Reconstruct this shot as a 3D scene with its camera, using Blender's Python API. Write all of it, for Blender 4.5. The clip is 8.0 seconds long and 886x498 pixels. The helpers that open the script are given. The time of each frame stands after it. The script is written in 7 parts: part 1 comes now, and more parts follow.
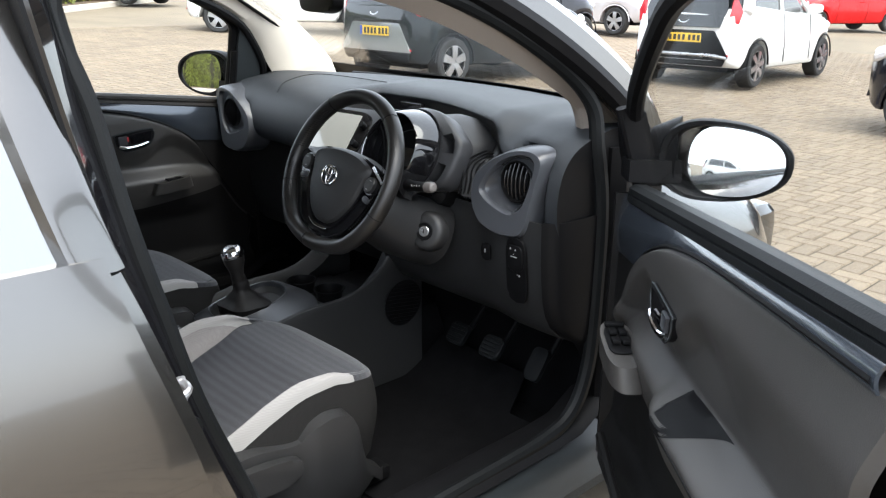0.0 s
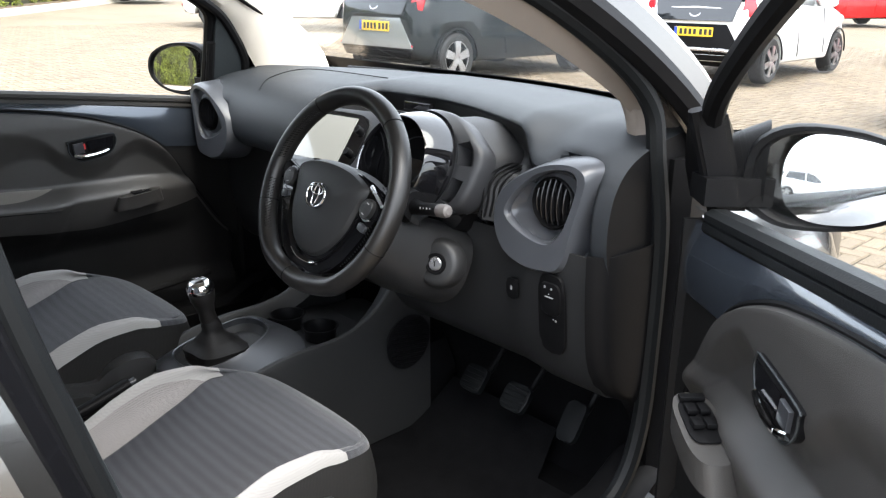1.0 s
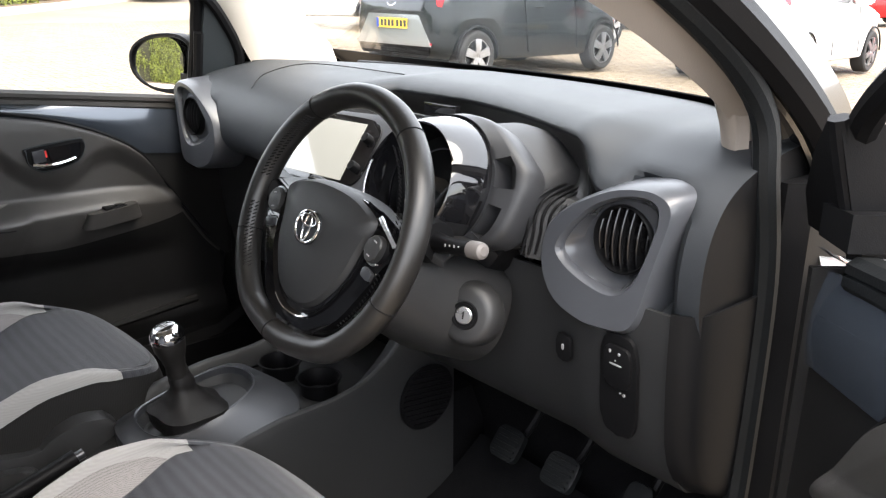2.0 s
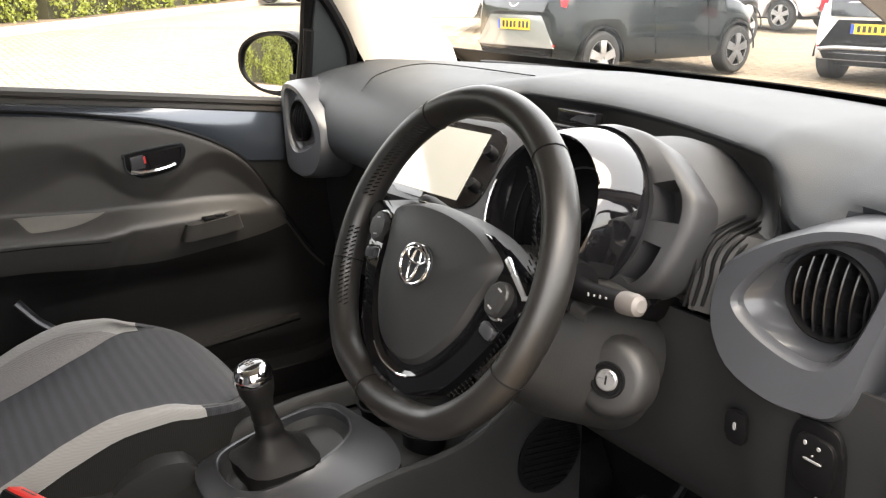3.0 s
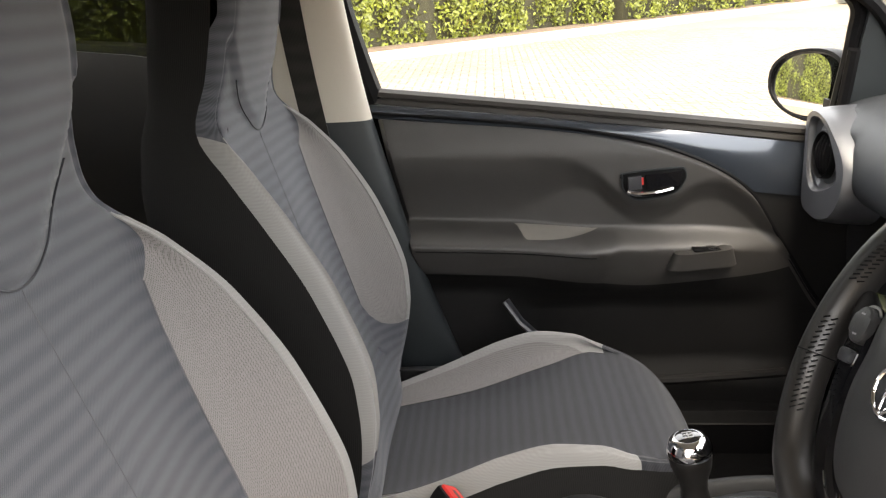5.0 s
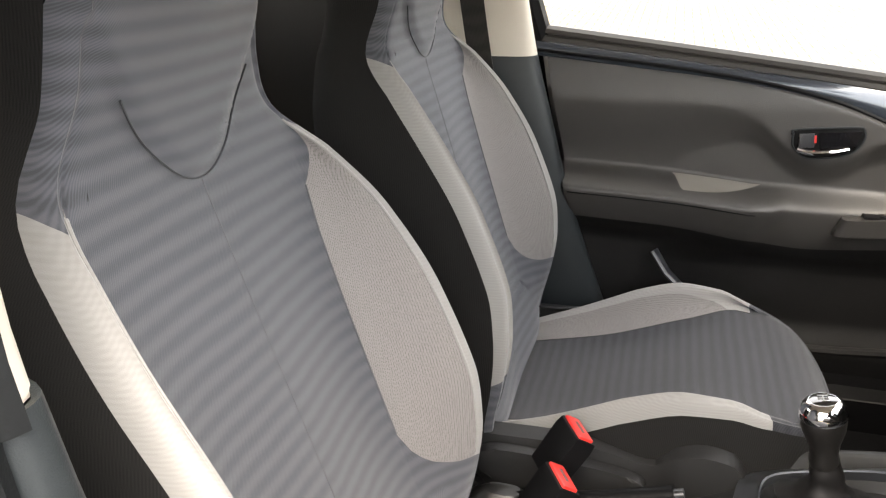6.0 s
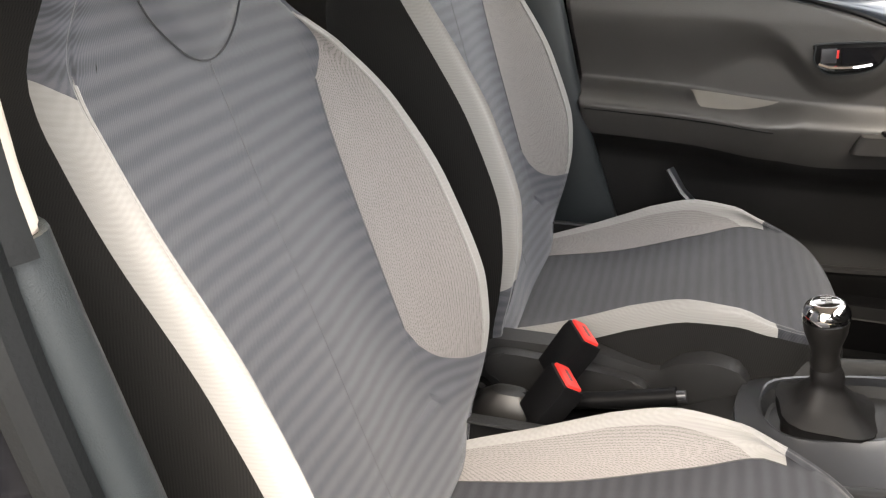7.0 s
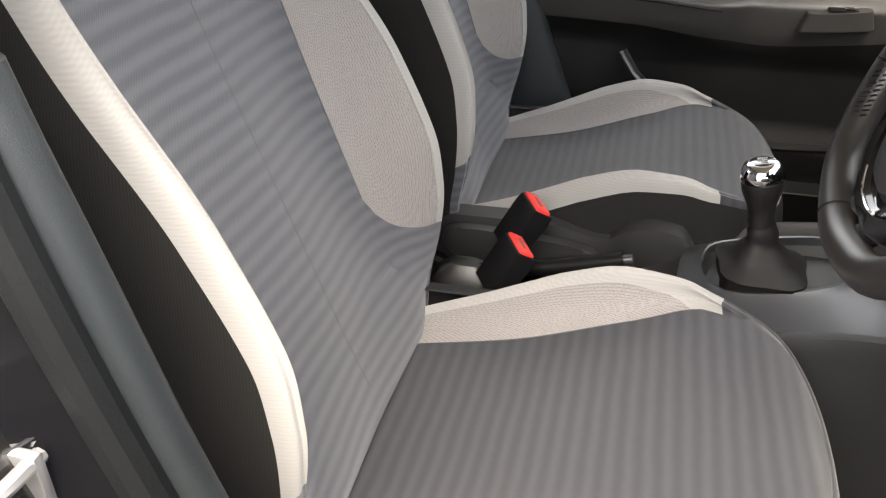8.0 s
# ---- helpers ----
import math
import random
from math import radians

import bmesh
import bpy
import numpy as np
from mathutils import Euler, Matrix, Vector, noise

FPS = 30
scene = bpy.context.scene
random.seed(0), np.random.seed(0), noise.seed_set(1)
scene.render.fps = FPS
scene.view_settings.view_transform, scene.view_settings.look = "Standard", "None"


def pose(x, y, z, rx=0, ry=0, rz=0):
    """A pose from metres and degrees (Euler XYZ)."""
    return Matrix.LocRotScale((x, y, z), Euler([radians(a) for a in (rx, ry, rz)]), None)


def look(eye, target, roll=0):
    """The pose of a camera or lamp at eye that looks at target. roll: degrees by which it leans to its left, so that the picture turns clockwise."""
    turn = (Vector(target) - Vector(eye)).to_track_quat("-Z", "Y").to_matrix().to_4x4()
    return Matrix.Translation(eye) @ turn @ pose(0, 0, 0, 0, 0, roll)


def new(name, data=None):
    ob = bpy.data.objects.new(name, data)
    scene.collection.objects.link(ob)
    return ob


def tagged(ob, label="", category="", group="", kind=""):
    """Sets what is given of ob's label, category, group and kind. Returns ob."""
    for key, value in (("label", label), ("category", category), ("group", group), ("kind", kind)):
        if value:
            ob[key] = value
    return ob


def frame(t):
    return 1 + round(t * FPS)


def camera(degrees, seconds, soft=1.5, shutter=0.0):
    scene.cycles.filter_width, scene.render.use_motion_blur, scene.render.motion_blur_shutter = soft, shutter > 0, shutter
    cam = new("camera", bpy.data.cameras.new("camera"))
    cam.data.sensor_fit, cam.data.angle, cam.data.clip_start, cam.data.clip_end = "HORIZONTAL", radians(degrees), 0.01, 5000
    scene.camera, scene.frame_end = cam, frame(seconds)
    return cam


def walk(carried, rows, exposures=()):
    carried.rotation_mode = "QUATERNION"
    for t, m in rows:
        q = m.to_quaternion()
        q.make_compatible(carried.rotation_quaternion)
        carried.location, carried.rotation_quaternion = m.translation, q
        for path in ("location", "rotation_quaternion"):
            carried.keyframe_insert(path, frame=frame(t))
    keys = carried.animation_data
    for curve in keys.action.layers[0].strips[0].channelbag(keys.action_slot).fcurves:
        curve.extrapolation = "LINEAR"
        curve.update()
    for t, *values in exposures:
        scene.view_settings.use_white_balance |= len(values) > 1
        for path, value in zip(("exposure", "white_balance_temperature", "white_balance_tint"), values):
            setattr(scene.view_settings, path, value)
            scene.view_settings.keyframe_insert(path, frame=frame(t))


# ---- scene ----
cam = camera(56.7, 8.0, soft=1.25)
PATH = [
    (0, (1.737, -0.997, 1.303), (0.356, 0.315, 0.694), 0.7),
    (0.5, (1.603, -0.892, 1.284), (0.219, 0.416, 0.67), 0.4),
    (1, (1.453, -0.765, 1.259), (0.072, 0.544, 0.644), 0.5),
    (2.5, (1.087, -0.471, 1.199), (-0.38, 0.742, 0.584), 0.5),
    (3, (1.008, -0.419, 1.19), (-0.571, 0.645, 0.579), -0.1),
    (3.5, (0.962, -0.36, 1.205), (-0.766, 0.446, 0.6), -1.0),
    (4, (0.932, -0.335, 1.215), (-0.909, 0.173, 0.62), -1.2),
    (4.5, (0.915, -0.328, 1.22), (-0.986, -0.13, 0.631), -1.5),
    (5, (0.913, -0.305, 1.219), (-0.993, -0.421, 0.623), -1.6),
    (5.2, (0.915, -0.298, 1.218), (-0.955, -0.528, 0.608), -1.35),
    (6.3, (0.958, -0.28, 1.199), (-0.807, -0.796, 0.464), 0.4),
    (6.5, (0.963, -0.275, 1.191), (-0.806, -0.792, 0.414), 0.5),
    (7, (0.972, -0.258, 1.167), (-0.761, -0.781, 0.317), 0.4),
    (7.5, (1.002, -0.25, 1.149), (-0.695, -0.734, 0.207), 0.7),
    (8, (1.022, -0.229, 1.139), (-0.634, -0.645, 0.097), 0.2),
]
walk(cam, [(t, look(e, g, r)) for t, e, g, r in PATH],
     [(0, 1.98, 6250, 6), (0.5, 2.1, 6250, 6), (1.0, 2.38, 6350, 7), (1.2, 2.46, 6400, 7), (2.5, 2.88, 7000, 10), (3.5, 2.95, 7600, 10), (4.5, 2.88, 7600, 10), (5.2, 3.0, 7300, 10), (6.5, 3.4, 7500, 10), (8.0, 3.15, 7300, 10)])

# ---------------------------------------------------------------- light
SUN_AZ, SUN_EL = 96.0, 65.0          # degrees clockwise from +y, and above the horizon
world = bpy.data.worlds.new("sky")
scene.world = world
world.use_nodes = True
wn = world.node_tree.nodes
wl = world.node_tree.links
sky = wn.new("ShaderNodeTexSky")
sky.sky_type = "NISHITA"
sky.sun_disc = False
sky.sun_elevation = radians(SUN_EL)
sky.sun_rotation = radians(SUN_AZ)
sky.air_density, sky.dust_density, sky.ozone_density = 1.0, 4.0, 1.0
haze = wn.new("ShaderNodeMix")
haze.data_type = "RGBA"
haze.inputs[0].default_value = 0.6
haze.inputs[7].default_value = (8.2, 8.3, 8.8, 1)
wl.new(sky.outputs[0], haze.inputs[6])
wl.new(haze.outputs[2], wn["Background"].inputs[0])
wn["Background"].inputs[1].default_value = 0.15
sun = new("sun", bpy.data.lights.new("sun", "SUN"))
sun.data.energy, sun.data.angle, sun.data.color = 1.45, radians(60.0), (1.0, 0.945, 0.865)
az, el = radians(SUN_AZ), radians(SUN_EL)
sun_from = Vector((math.sin(az) * math.cos(el), math.cos(az) * math.cos(el), math.sin(el)))
sun.matrix_world = look(sun_from * 30, (0, 0, 0))


# ---------------------------------------------------------------- materials
def node(nt, kind, **values):
    n = nt.nodes.new(kind)
    for key, value in values.items():
        n.inputs[key].default_value = value
    return n


def material(name, base, rough=0.5, metal=0.0, vary=0.15, scale=6.0, grain=0.0, grain_scale=900.0,
             bump=0.0, bump_scale=600.0, coat=0.0, spec=0.5, random_tint=0.0, dirt=0.0):
    """A principled surface with cloudy variation, fine grain and fine relief."""
    m = bpy.data.materials.new(name)
    m.use_nodes = True
    nt = m.node_tree
    b = nt.nodes["Principled BSDF"]
    b.inputs["Roughness"].default_value = rough
    b.inputs["Metallic"].default_value = metal
    b.inputs["Coat Weight"].default_value = coat
    b.inputs["Coat Roughness"].default_value = 0.03
    b.inputs["Specular IOR Level"].default_value = spec
    tc = nt.nodes.new("ShaderNodeTexCoord")
    big = node(nt, "ShaderNodeTexNoise", Scale=scale, Detail=4.0, Roughness=0.6)
    nt.links.new(tc.outputs["Object"], big.inputs["Vector"])
    ramp = node(nt, "ShaderNodeMapRange")
    ramp.inputs["To Min"].default_value = 1 - vary
    ramp.inputs["To Max"].default_value = 1 + vary
    ramp.inputs["From Min"].default_value = 0.3
    ramp.inputs["From Max"].default_value = 0.7
    nt.links.new(big.outputs[0], ramp.inputs["Value"])
    val = ramp.outputs[0]
    if grain:
        fine = node(nt, "ShaderNodeTexNoise", Scale=grain_scale, Detail=2.0)
        nt.links.new(tc.outputs["Object"], fine.inputs["Vector"])
        r2 = node(nt, "ShaderNodeMapRange")
        r2.inputs["To Min"].default_value, r2.inputs["To Max"].default_value = 1 - grain, 1 + grain
        r2.inputs["From Min"].default_value, r2.inputs["From Max"].default_value = 0.3, 0.7
        nt.links.new(fine.outputs[0], r2.inputs["Value"])
        mul = nt.nodes.new("ShaderNodeMath")
        mul.operation = "MULTIPLY"
        nt.links.new(val, mul.inputs[0])
        nt.links.new(r2.outputs[0], mul.inputs[1])
        val = mul.outputs[0]
    if random_tint:
        info = nt.nodes.new("ShaderNodeObjectInfo")
        r3 = node(nt, "ShaderNodeMapRange")
        r3.inputs["To Min"].default_value, r3.inputs["To Max"].default_value = 1 - random_tint, 1 + random_tint
        nt.links.new(info.outputs["Random"], r3.inputs["Value"])
        mul = nt.nodes.new("ShaderNodeMath")
        mul.operation = "MULTIPLY"
        nt.links.new(val, mul.inputs[0])
        nt.links.new(r3.outputs[0], mul.inputs[1])
        val = mul.outputs[0]
    tint = nt.nodes.new("ShaderNodeVectorMath")
    tint.operation = "SCALE"
    tint.inputs[0].default_value = base[:3]
    nt.links.new(val, tint.inputs["Scale"])
    nt.links.new(tint.outputs[0], b.inputs["Base Color"])
    if bump:
        bn = node(nt, "ShaderNodeTexNoise", Scale=bump_scale, Detail=2.0)
        nt.links.new(tc.outputs["Object"], bn.inputs["Vector"])
        bp = node(nt, "ShaderNodeBump", Strength=bump, Distance=0.001)
        nt.links.new(bn.outputs[0], bp.inputs["Height"])
        nt.links.new(bp.outputs[0], b.inputs["Normal"])
    # wear: roughness varies a little over the surface
    rr = node(nt, "ShaderNodeMapRange")
    rr.inputs["To Min"].default_value = max(0.0, rough - 0.06)
    rr.inputs["To Max"].default_value = min(1.0, rough + 0.06)
    nt.links.new(big.outputs[0], rr.inputs["Value"])
    if rough > 0.12:
        nt.links.new(rr.outputs[0], b.inputs["Roughness"])
    return m


def fabric(name, low, high, axis, period, twill=3400.0, rough=0.9):
    """Woven seat cloth with soft bands across it and a fine diagonal weave."""
    m = material(name, high, rough, vary=0.06, scale=14.0, bump=0.25, bump_scale=1500.0)
    nt = m.node_tree
    b = nt.nodes["Principled BSDF"]
    b.inputs["Sheen Weight"].default_value = 0.25
    b.inputs["Sheen Roughness"].default_value = 0.5
    b.inputs["Specular IOR Level"].default_value = 0.15
    tc = nt.nodes.new("ShaderNodeTexCoord")
    wob = node(nt, "ShaderNodeTexNoise", Scale=18.0, Detail=1.0)
    nt.links.new(tc.outputs["Object"], wob.inputs["Vector"])
    sep = nt.nodes.new("ShaderNodeSeparateXYZ")
    nt.links.new(tc.outputs["Object"], sep.inputs[0])
    c = nt.nodes.new("ShaderNodeMath")
    c.operation = "MULTIPLY_ADD"
    c.inputs[1].default_value = 0.004
    nt.links.new(wob.outputs[0], c.inputs[0])
    nt.links.new(sep.outputs[axis], c.inputs[2])
    s = nt.nodes.new("ShaderNodeMath")
    s.operation = "MULTIPLY"
    s.inputs[1].default_value = 2 * math.pi / period
    nt.links.new(c.outputs[0], s.inputs[0])
    sn = nt.nodes.new("ShaderNodeMath")
    sn.operation = "SINE"
    nt.links.new(s.outputs[0], sn.inputs[0])
    rmp = node(nt, "ShaderNodeMapRange")
    rmp.inputs["From Min"].default_value, rmp.inputs["From Max"].default_value = -1, 1
    nt.links.new(sn.outputs[0], rmp.inputs["Value"])
    weave = node(nt, "ShaderNodeTexWave", Scale=twill / 14.0, Distortion=0.8)
    weave.wave_type, weave.bands_direction = "BANDS", "DIAGONAL"
    plane = node(nt, "ShaderNodeVectorMath")
    plane.operation = "MULTIPLY"
    plane.inputs[1].default_value = (1, 0, 1) if axis == 2 else (1, 1, 0)
    nt.links.new(tc.outputs["Object"], plane.inputs[0])
    nt.links.new(plane.outputs[0], weave.inputs["Vector"])
    add = nt.nodes.new("ShaderNodeMath")
    add.operation = "MULTIPLY_ADD"
    add.inputs[1].default_value = 0.75
    nt.links.new(weave.outputs[1], add.inputs[0])
    rmp.inputs["To Min"].default_value, rmp.inputs["To Max"].default_value = -0.25, 0.5
    nt.links.new(rmp.outputs[0], add.inputs[2])
    mix = nt.nodes.new("ShaderNodeMix")
    mix.data_type = "RGBA"
    mix.inputs[6].default_value = (*low, 1)
    mix.inputs[7].default_value = (*high, 1)
    nt.links.new(add.outputs[0], mix.inputs[0])
    nt.links.new(mix.outputs[2], b.inputs["Base Color"])
    return m


def netting(name, thread, hole, size):
    """Open sports mesh: pale threads round small dark holes."""
    m = material(name, thread, 0.85, vary=0.05)
    nt = m.node_tree
    b = nt.nodes["Principled BSDF"]
    b.inputs["Specular IOR Level"].default_value = 0.15
    tc = nt.nodes.new("ShaderNodeTexCoord")
    v = node(nt, "ShaderNodeTexVoronoi", Scale=1 / size, Randomness=0.25)
    nt.links.new(tc.outputs["Object"], v.inputs["Vector"])
    r = node(nt, "ShaderNodeMapRange")
    r.inputs["From Min"].default_value, r.inputs["From Max"].default_value = 0.2, 0.5
    nt.links.new(v.outputs["Distance"], r.inputs["Value"])
    mix = nt.nodes.new("ShaderNodeMix")
    mix.data_type = "RGBA"
    mix.inputs[6].default_value = (*hole, 1)
    mix.inputs[7].default_value = (*thread, 1)
    nt.links.new(r.outputs[0], mix.inputs[0])
    nt.links.new(mix.outputs[2], b.inputs["Base Color"])
    bp = node(nt, "ShaderNodeBump", Strength=0.4, Distance=0.001)
    nt.links.new(r.outputs[0], bp.inputs["Height"])
    nt.links.new(bp.outputs[0], b.inputs["Normal"])
    return m


def glass(name, tint=(1, 1, 1), ior=0.02):
    m = bpy.data.materials.new(name)
    m.use_nodes = True
    nt = m.node_tree
    out = nt.nodes["Material Output"]
    nt.nodes.remove(nt.nodes["Principled BSDF"])
    clear = nt.nodes.new("ShaderNodeBsdfTransparent")
    clear.inputs[0].default_value = (*tint, 1)
    gloss = nt.nodes.new("ShaderNodeBsdfGlossy")
    gloss.inputs["Roughness"].default_value = 0.01
    lw = nt.nodes.new("ShaderNodeLayerWeight")
    lw.inputs["Blend"].default_value = 0.5
    pw = nt.nodes.new("ShaderNodeMath")
    pw.operation = "POWER"
    pw.inputs[1].default_value = 4.0
    nt.links.new(lw.outputs["Facing"], pw.inputs[0])
    fr = nt.nodes.new("ShaderNodeMath")
    fr.operation = "MULTIPLY_ADD"
    fr.inputs[1].default_value, fr.inputs[2].default_value = 0.45, ior
    nt.links.new(pw.outputs[0], fr.inputs[0])
    mix = nt.nodes.new("ShaderNodeMixShader")
    nt.links.new(fr.outputs[0], mix.inputs[0])
    nt.links.new(clear.outputs[0], mix.inputs[1])
    nt.links.new(gloss.outputs[0], mix.inputs[2])
    nt.links.new(mix.outputs[0], out.inputs[0])
    return m


def mirror_material(name):
    m = material(name, (0.88, 0.89, 0.9), 0.02, 1.0, vary=0.0)
    return m


M_DASH = material("dash_plastic", (0.0185, 0.0208, 0.0238), 0.54, vary=0.10, spec=0.28, bump=0.35, bump_scale=900.0, grain=0.1)
M_DASH_LOW = material("lower_dash_plastic", (0.0180, 0.0183, 0.0190), 0.50, spec=0.28, vary=0.10, bump=0.3, bump_scale=900.0)
M_DOOR = material("door_trim_plastic", (0.0405, 0.0383, 0.0362), 0.42, spec=0.5, vary=0.12, bump=0.35, bump_scale=700.0)
M_GREY = material("grey_vent_plastic", (0.050, 0.053, 0.060), 0.33, vary=0.08, bump=0.15, bump_scale=1200.0)
M_SATIN = material("satin_grey_trim", (0.042, 0.044, 0.049), 0.30, metal=0.3, vary=0.06)
M_PIANO = material("piano_black", (0.006, 0.006, 0.007), 0.06, vary=0.0, coat=0.5)
M_BLACK = material("black_plastic", (0.0055, 0.0055, 0.006), 0.45, spec=0.09, vary=0.12, bump=0.2)
M_RUBBER = material("black_rubber", (0.0055, 0.0062, 0.0068), 0.5, spec=0.16, vary=0.2, bump=0.3, bump_scale=300.0)
M_LEATHER = material("black_leather", (0.0085, 0.0078, 0.0073), 0.38, spec=0.5, vary=0.10, scale=20, bump=0.12, bump_scale=1100.0)
M_THREAD = material("dark_thread", (0.05, 0.05, 0.052), 0.8)
M_CHROME = material("chrome", (0.85, 0.85, 0.86), 0.06, 1.0, vary=0.02)
M_SILVER = material("silver_plastic", (0.45, 0.45, 0.46), 0.28, 0.8, vary=0.04)
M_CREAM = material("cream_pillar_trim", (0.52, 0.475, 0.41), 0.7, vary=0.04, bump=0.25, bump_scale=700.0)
M_HEADLINER = material("headliner_cloth", (0.62, 0.60, 0.56), 0.95, vary=0.05, bump=0.3)
M_CARPET = material("black_carpet", (0.0055, 0.0055, 0.006), 0.95, vary=0.25, scale=30, grain=0.4, bump=0.8, bump_scale=500.0, spec=0.03)
M_SEATSIDE = fabric("black_seat_cloth", (0.0090, 0.0087, 0.0085), (0.0150, 0.0145, 0.0141), 1, 0.0026)
M_SEATSIDE.node_tree.nodes["Principled BSDF"].inputs["Sheen Weight"].default_value = 0.0
M_WHITE_CLOTH = fabric("pale_grey_band_cloth", (0.240, 0.234, 0.227), (0.262, 0.255, 0.248), 2, 0.0045)
# the backrest's cloth again, darkened to paint in the cushion's shade
M_CLOTH_SHADED = fabric("shaded_banded_cloth", (0.0195, 0.0205, 0.0245), (0.036, 0.0375, 0.044), 1, 0.0185)
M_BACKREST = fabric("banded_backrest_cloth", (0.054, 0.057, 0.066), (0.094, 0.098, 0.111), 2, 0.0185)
M_NET = netting("pale_sports_mesh", (0.225, 0.212, 0.206), (0.095, 0.090, 0.088), 0.0016)
M_PAINT = material("dark_blue_grey_paint", (0.105, 0.102, 0.098), 0.20, 0.9, vary=0.03, grain=0.1, grain_scale=4000.0, coat=1.0)
M_PAINT.node_tree.nodes["Principled BSDF"].inputs["Coat Roughness"].default_value = 0.05
M_GLASS = glass("window_glass", (0.97, 0.98, 0.975))
M_PRIVACY = glass("tinted_window_glass", (0.22, 0.23, 0.24), 0.30)
M_MIRROR = mirror_material("mirror_silvering")
M_RED = material("red_release_button", (0.62, 0.035, 0.03), 0.35, vary=0.05)
M_SCREEN = material("touch_screen_glass", (0.10, 0.10, 0.095), 0.12, vary=0.02, coat=0.6)
# faint pale emission given to the screen glass, besides its gloss
M_SCREEN.node_tree.nodes["Principled BSDF"].inputs["Emission Color"].default_value = (1.0, 0.98, 0.88, 1)
M_SCREEN.node_tree.nodes["Principled BSDF"].inputs["Emission Strength"].default_value = 0.09
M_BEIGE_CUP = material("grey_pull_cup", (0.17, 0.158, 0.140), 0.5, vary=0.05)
M_BELT = fabric("black_belt_webbing", (0.012, 0.011, 0.010), (0.025, 0.023, 0.021), 0, 0.004)
M_BONE = material("bone_switch_end", (0.105, 0.095, 0.090), 0.5, vary=0.05)
M_WHITE_MARK = material("white_print", (0.26, 0.26, 0.26), 0.6, vary=0.0)
# dark copy of the door plastic; paints the shade below the armrest
M_DOOR_SHADED = material("shaded_door_plastic", (0.0090, 0.0088, 0.0088), 0.5, spec=0.18, vary=0.12, bump=0.35, bump_scale=700.0)
M_PILLAR_LOW = material("lower_pillar_plastic", (0.016, 0.0195, 0.0215), 0.42, spec=0.35, vary=0.1, bump=0.3, bump_scale=800.0)
M_SEAL = material("waist_seal_rubber", (0.030, 0.027, 0.024), 0.5, spec=0.3, vary=0.12, bump=0.2, bump_scale=300.0)
M_SEAM = material("pale_seam_thread", (0.085, 0.087, 0.095), 0.85, vary=0.1)
M_COLUMN = material("column_plastic", (0.0185, 0.0185, 0.019), 0.44, spec=0.42, vary=0.1, bump=0.35, bump_scale=900.0)
M_GLOSS = material("wheel_gloss_black", (0.003, 0.003, 0.0035), 0.07, spec=0.45, vary=0.0)
M_POD = material("pod_bracket_plastic", (0.021, 0.0215, 0.0235), 0.42, spec=0.34, vary=0.08, bump=0.3, bump_scale=900.0)
M_CUP = material("vent_cup_gloss", (0.040, 0.042, 0.047), 0.18, spec=0.5, vary=0.04, coat=0.25)
M_COWL = material("dark_cowl_plastic", (0.0165, 0.0168, 0.018), 0.5, spec=0.28, vary=0.08, bump=0.3, bump_scale=900.0)
M_SLAT = material("vent_slat_gloss", (0.009, 0.009, 0.010), 0.22, spec=0.45, vary=0.04)
M_EMBLEM = material("bright_emblem", (0.80, 0.80, 0.82), 0.12, 1.0, vary=0.02)
# body paint in a darker, bluer copy, painting the dim interior it mirrors
M_PAINT_SHADED = material("shaded_strip_paint", (0.050, 0.060, 0.075), 0.2, 0.5, vary=0.03, coat=0.8)
M_BOOT = material("soft_black_boot_leather", (0.0075, 0.007, 0.007), 0.5, spec=0.2, vary=0.15, scale=25, bump=0.3, bump_scale=900.0)
# cream pillar plastic with shade mixed into its colour, for the driver's side
M_CREAM_SHADED = material("shaded_cream_trim", (0.20, 0.172, 0.148), 0.6, vary=0.05, bump=0.25, bump_scale=700.0)


# ---------------------------------------------------------------- mesh tools
def finish(bm, smooth=True, angle=35.0):
    bmesh.ops.recalc_face_normals(bm, faces=bm.faces[:])
    lim = radians(angle)
    for f in bm.faces:
        f.smooth = smooth
    for e in bm.edges:
        if len(e.link_faces) == 2:
            e.smooth = e.calc_face_angle(0.0) < lim
    return bm


def part(name, bm, mat, parent=None, label="", smooth=True, angle=35.0, recalc=True):
    """Links a bmesh as one mesh object, under a thing or a part."""
    if recalc:
        finish(bm, smooth, angle)
    me = bpy.data.meshes.new(name)
    bm.to_mesh(me)
    bm.free()
    me.materials.append(mat)
    ob = new(name, me)
    if parent is not None:
        ob.parent = parent
    if label:
        tagged(ob, label)
    return ob


def thing(name, label, category, m=None, group="", kind=""):
    ob = new(name)
    ob.empty_display_size = 0.05
    if m is not None:
        ob.matrix_world = m
    return tagged(ob, label, category, group, kind)


def crom(pts, n, closed=False):
    """Catmull-Rom through the points: n steps a span."""
    P = [Vector(p) for p in pts]
    out = []
    m = len(P)
    spans = m if closed else m - 1
    for i in range(spans):
        if closed:
            a, b, c, d = P[(i - 1) % m], P[i], P[(i + 1) % m], P[(i + 2) % m]
        else:
            a, b, c, d = P[max(i - 1, 0)], P[i], P[i + 1], P[min(i + 2, m - 1)]
        for k in range(n):
            t = k / n
            out.append(0.5 * ((2 * b) + (c - a) * t + (2 * a - 5 * b + 4 * c - d) * t * t + (3 * b - a - 3 * c + d) * t ** 3))
    if not closed:
        out.append(P[-1].copy())
    return out


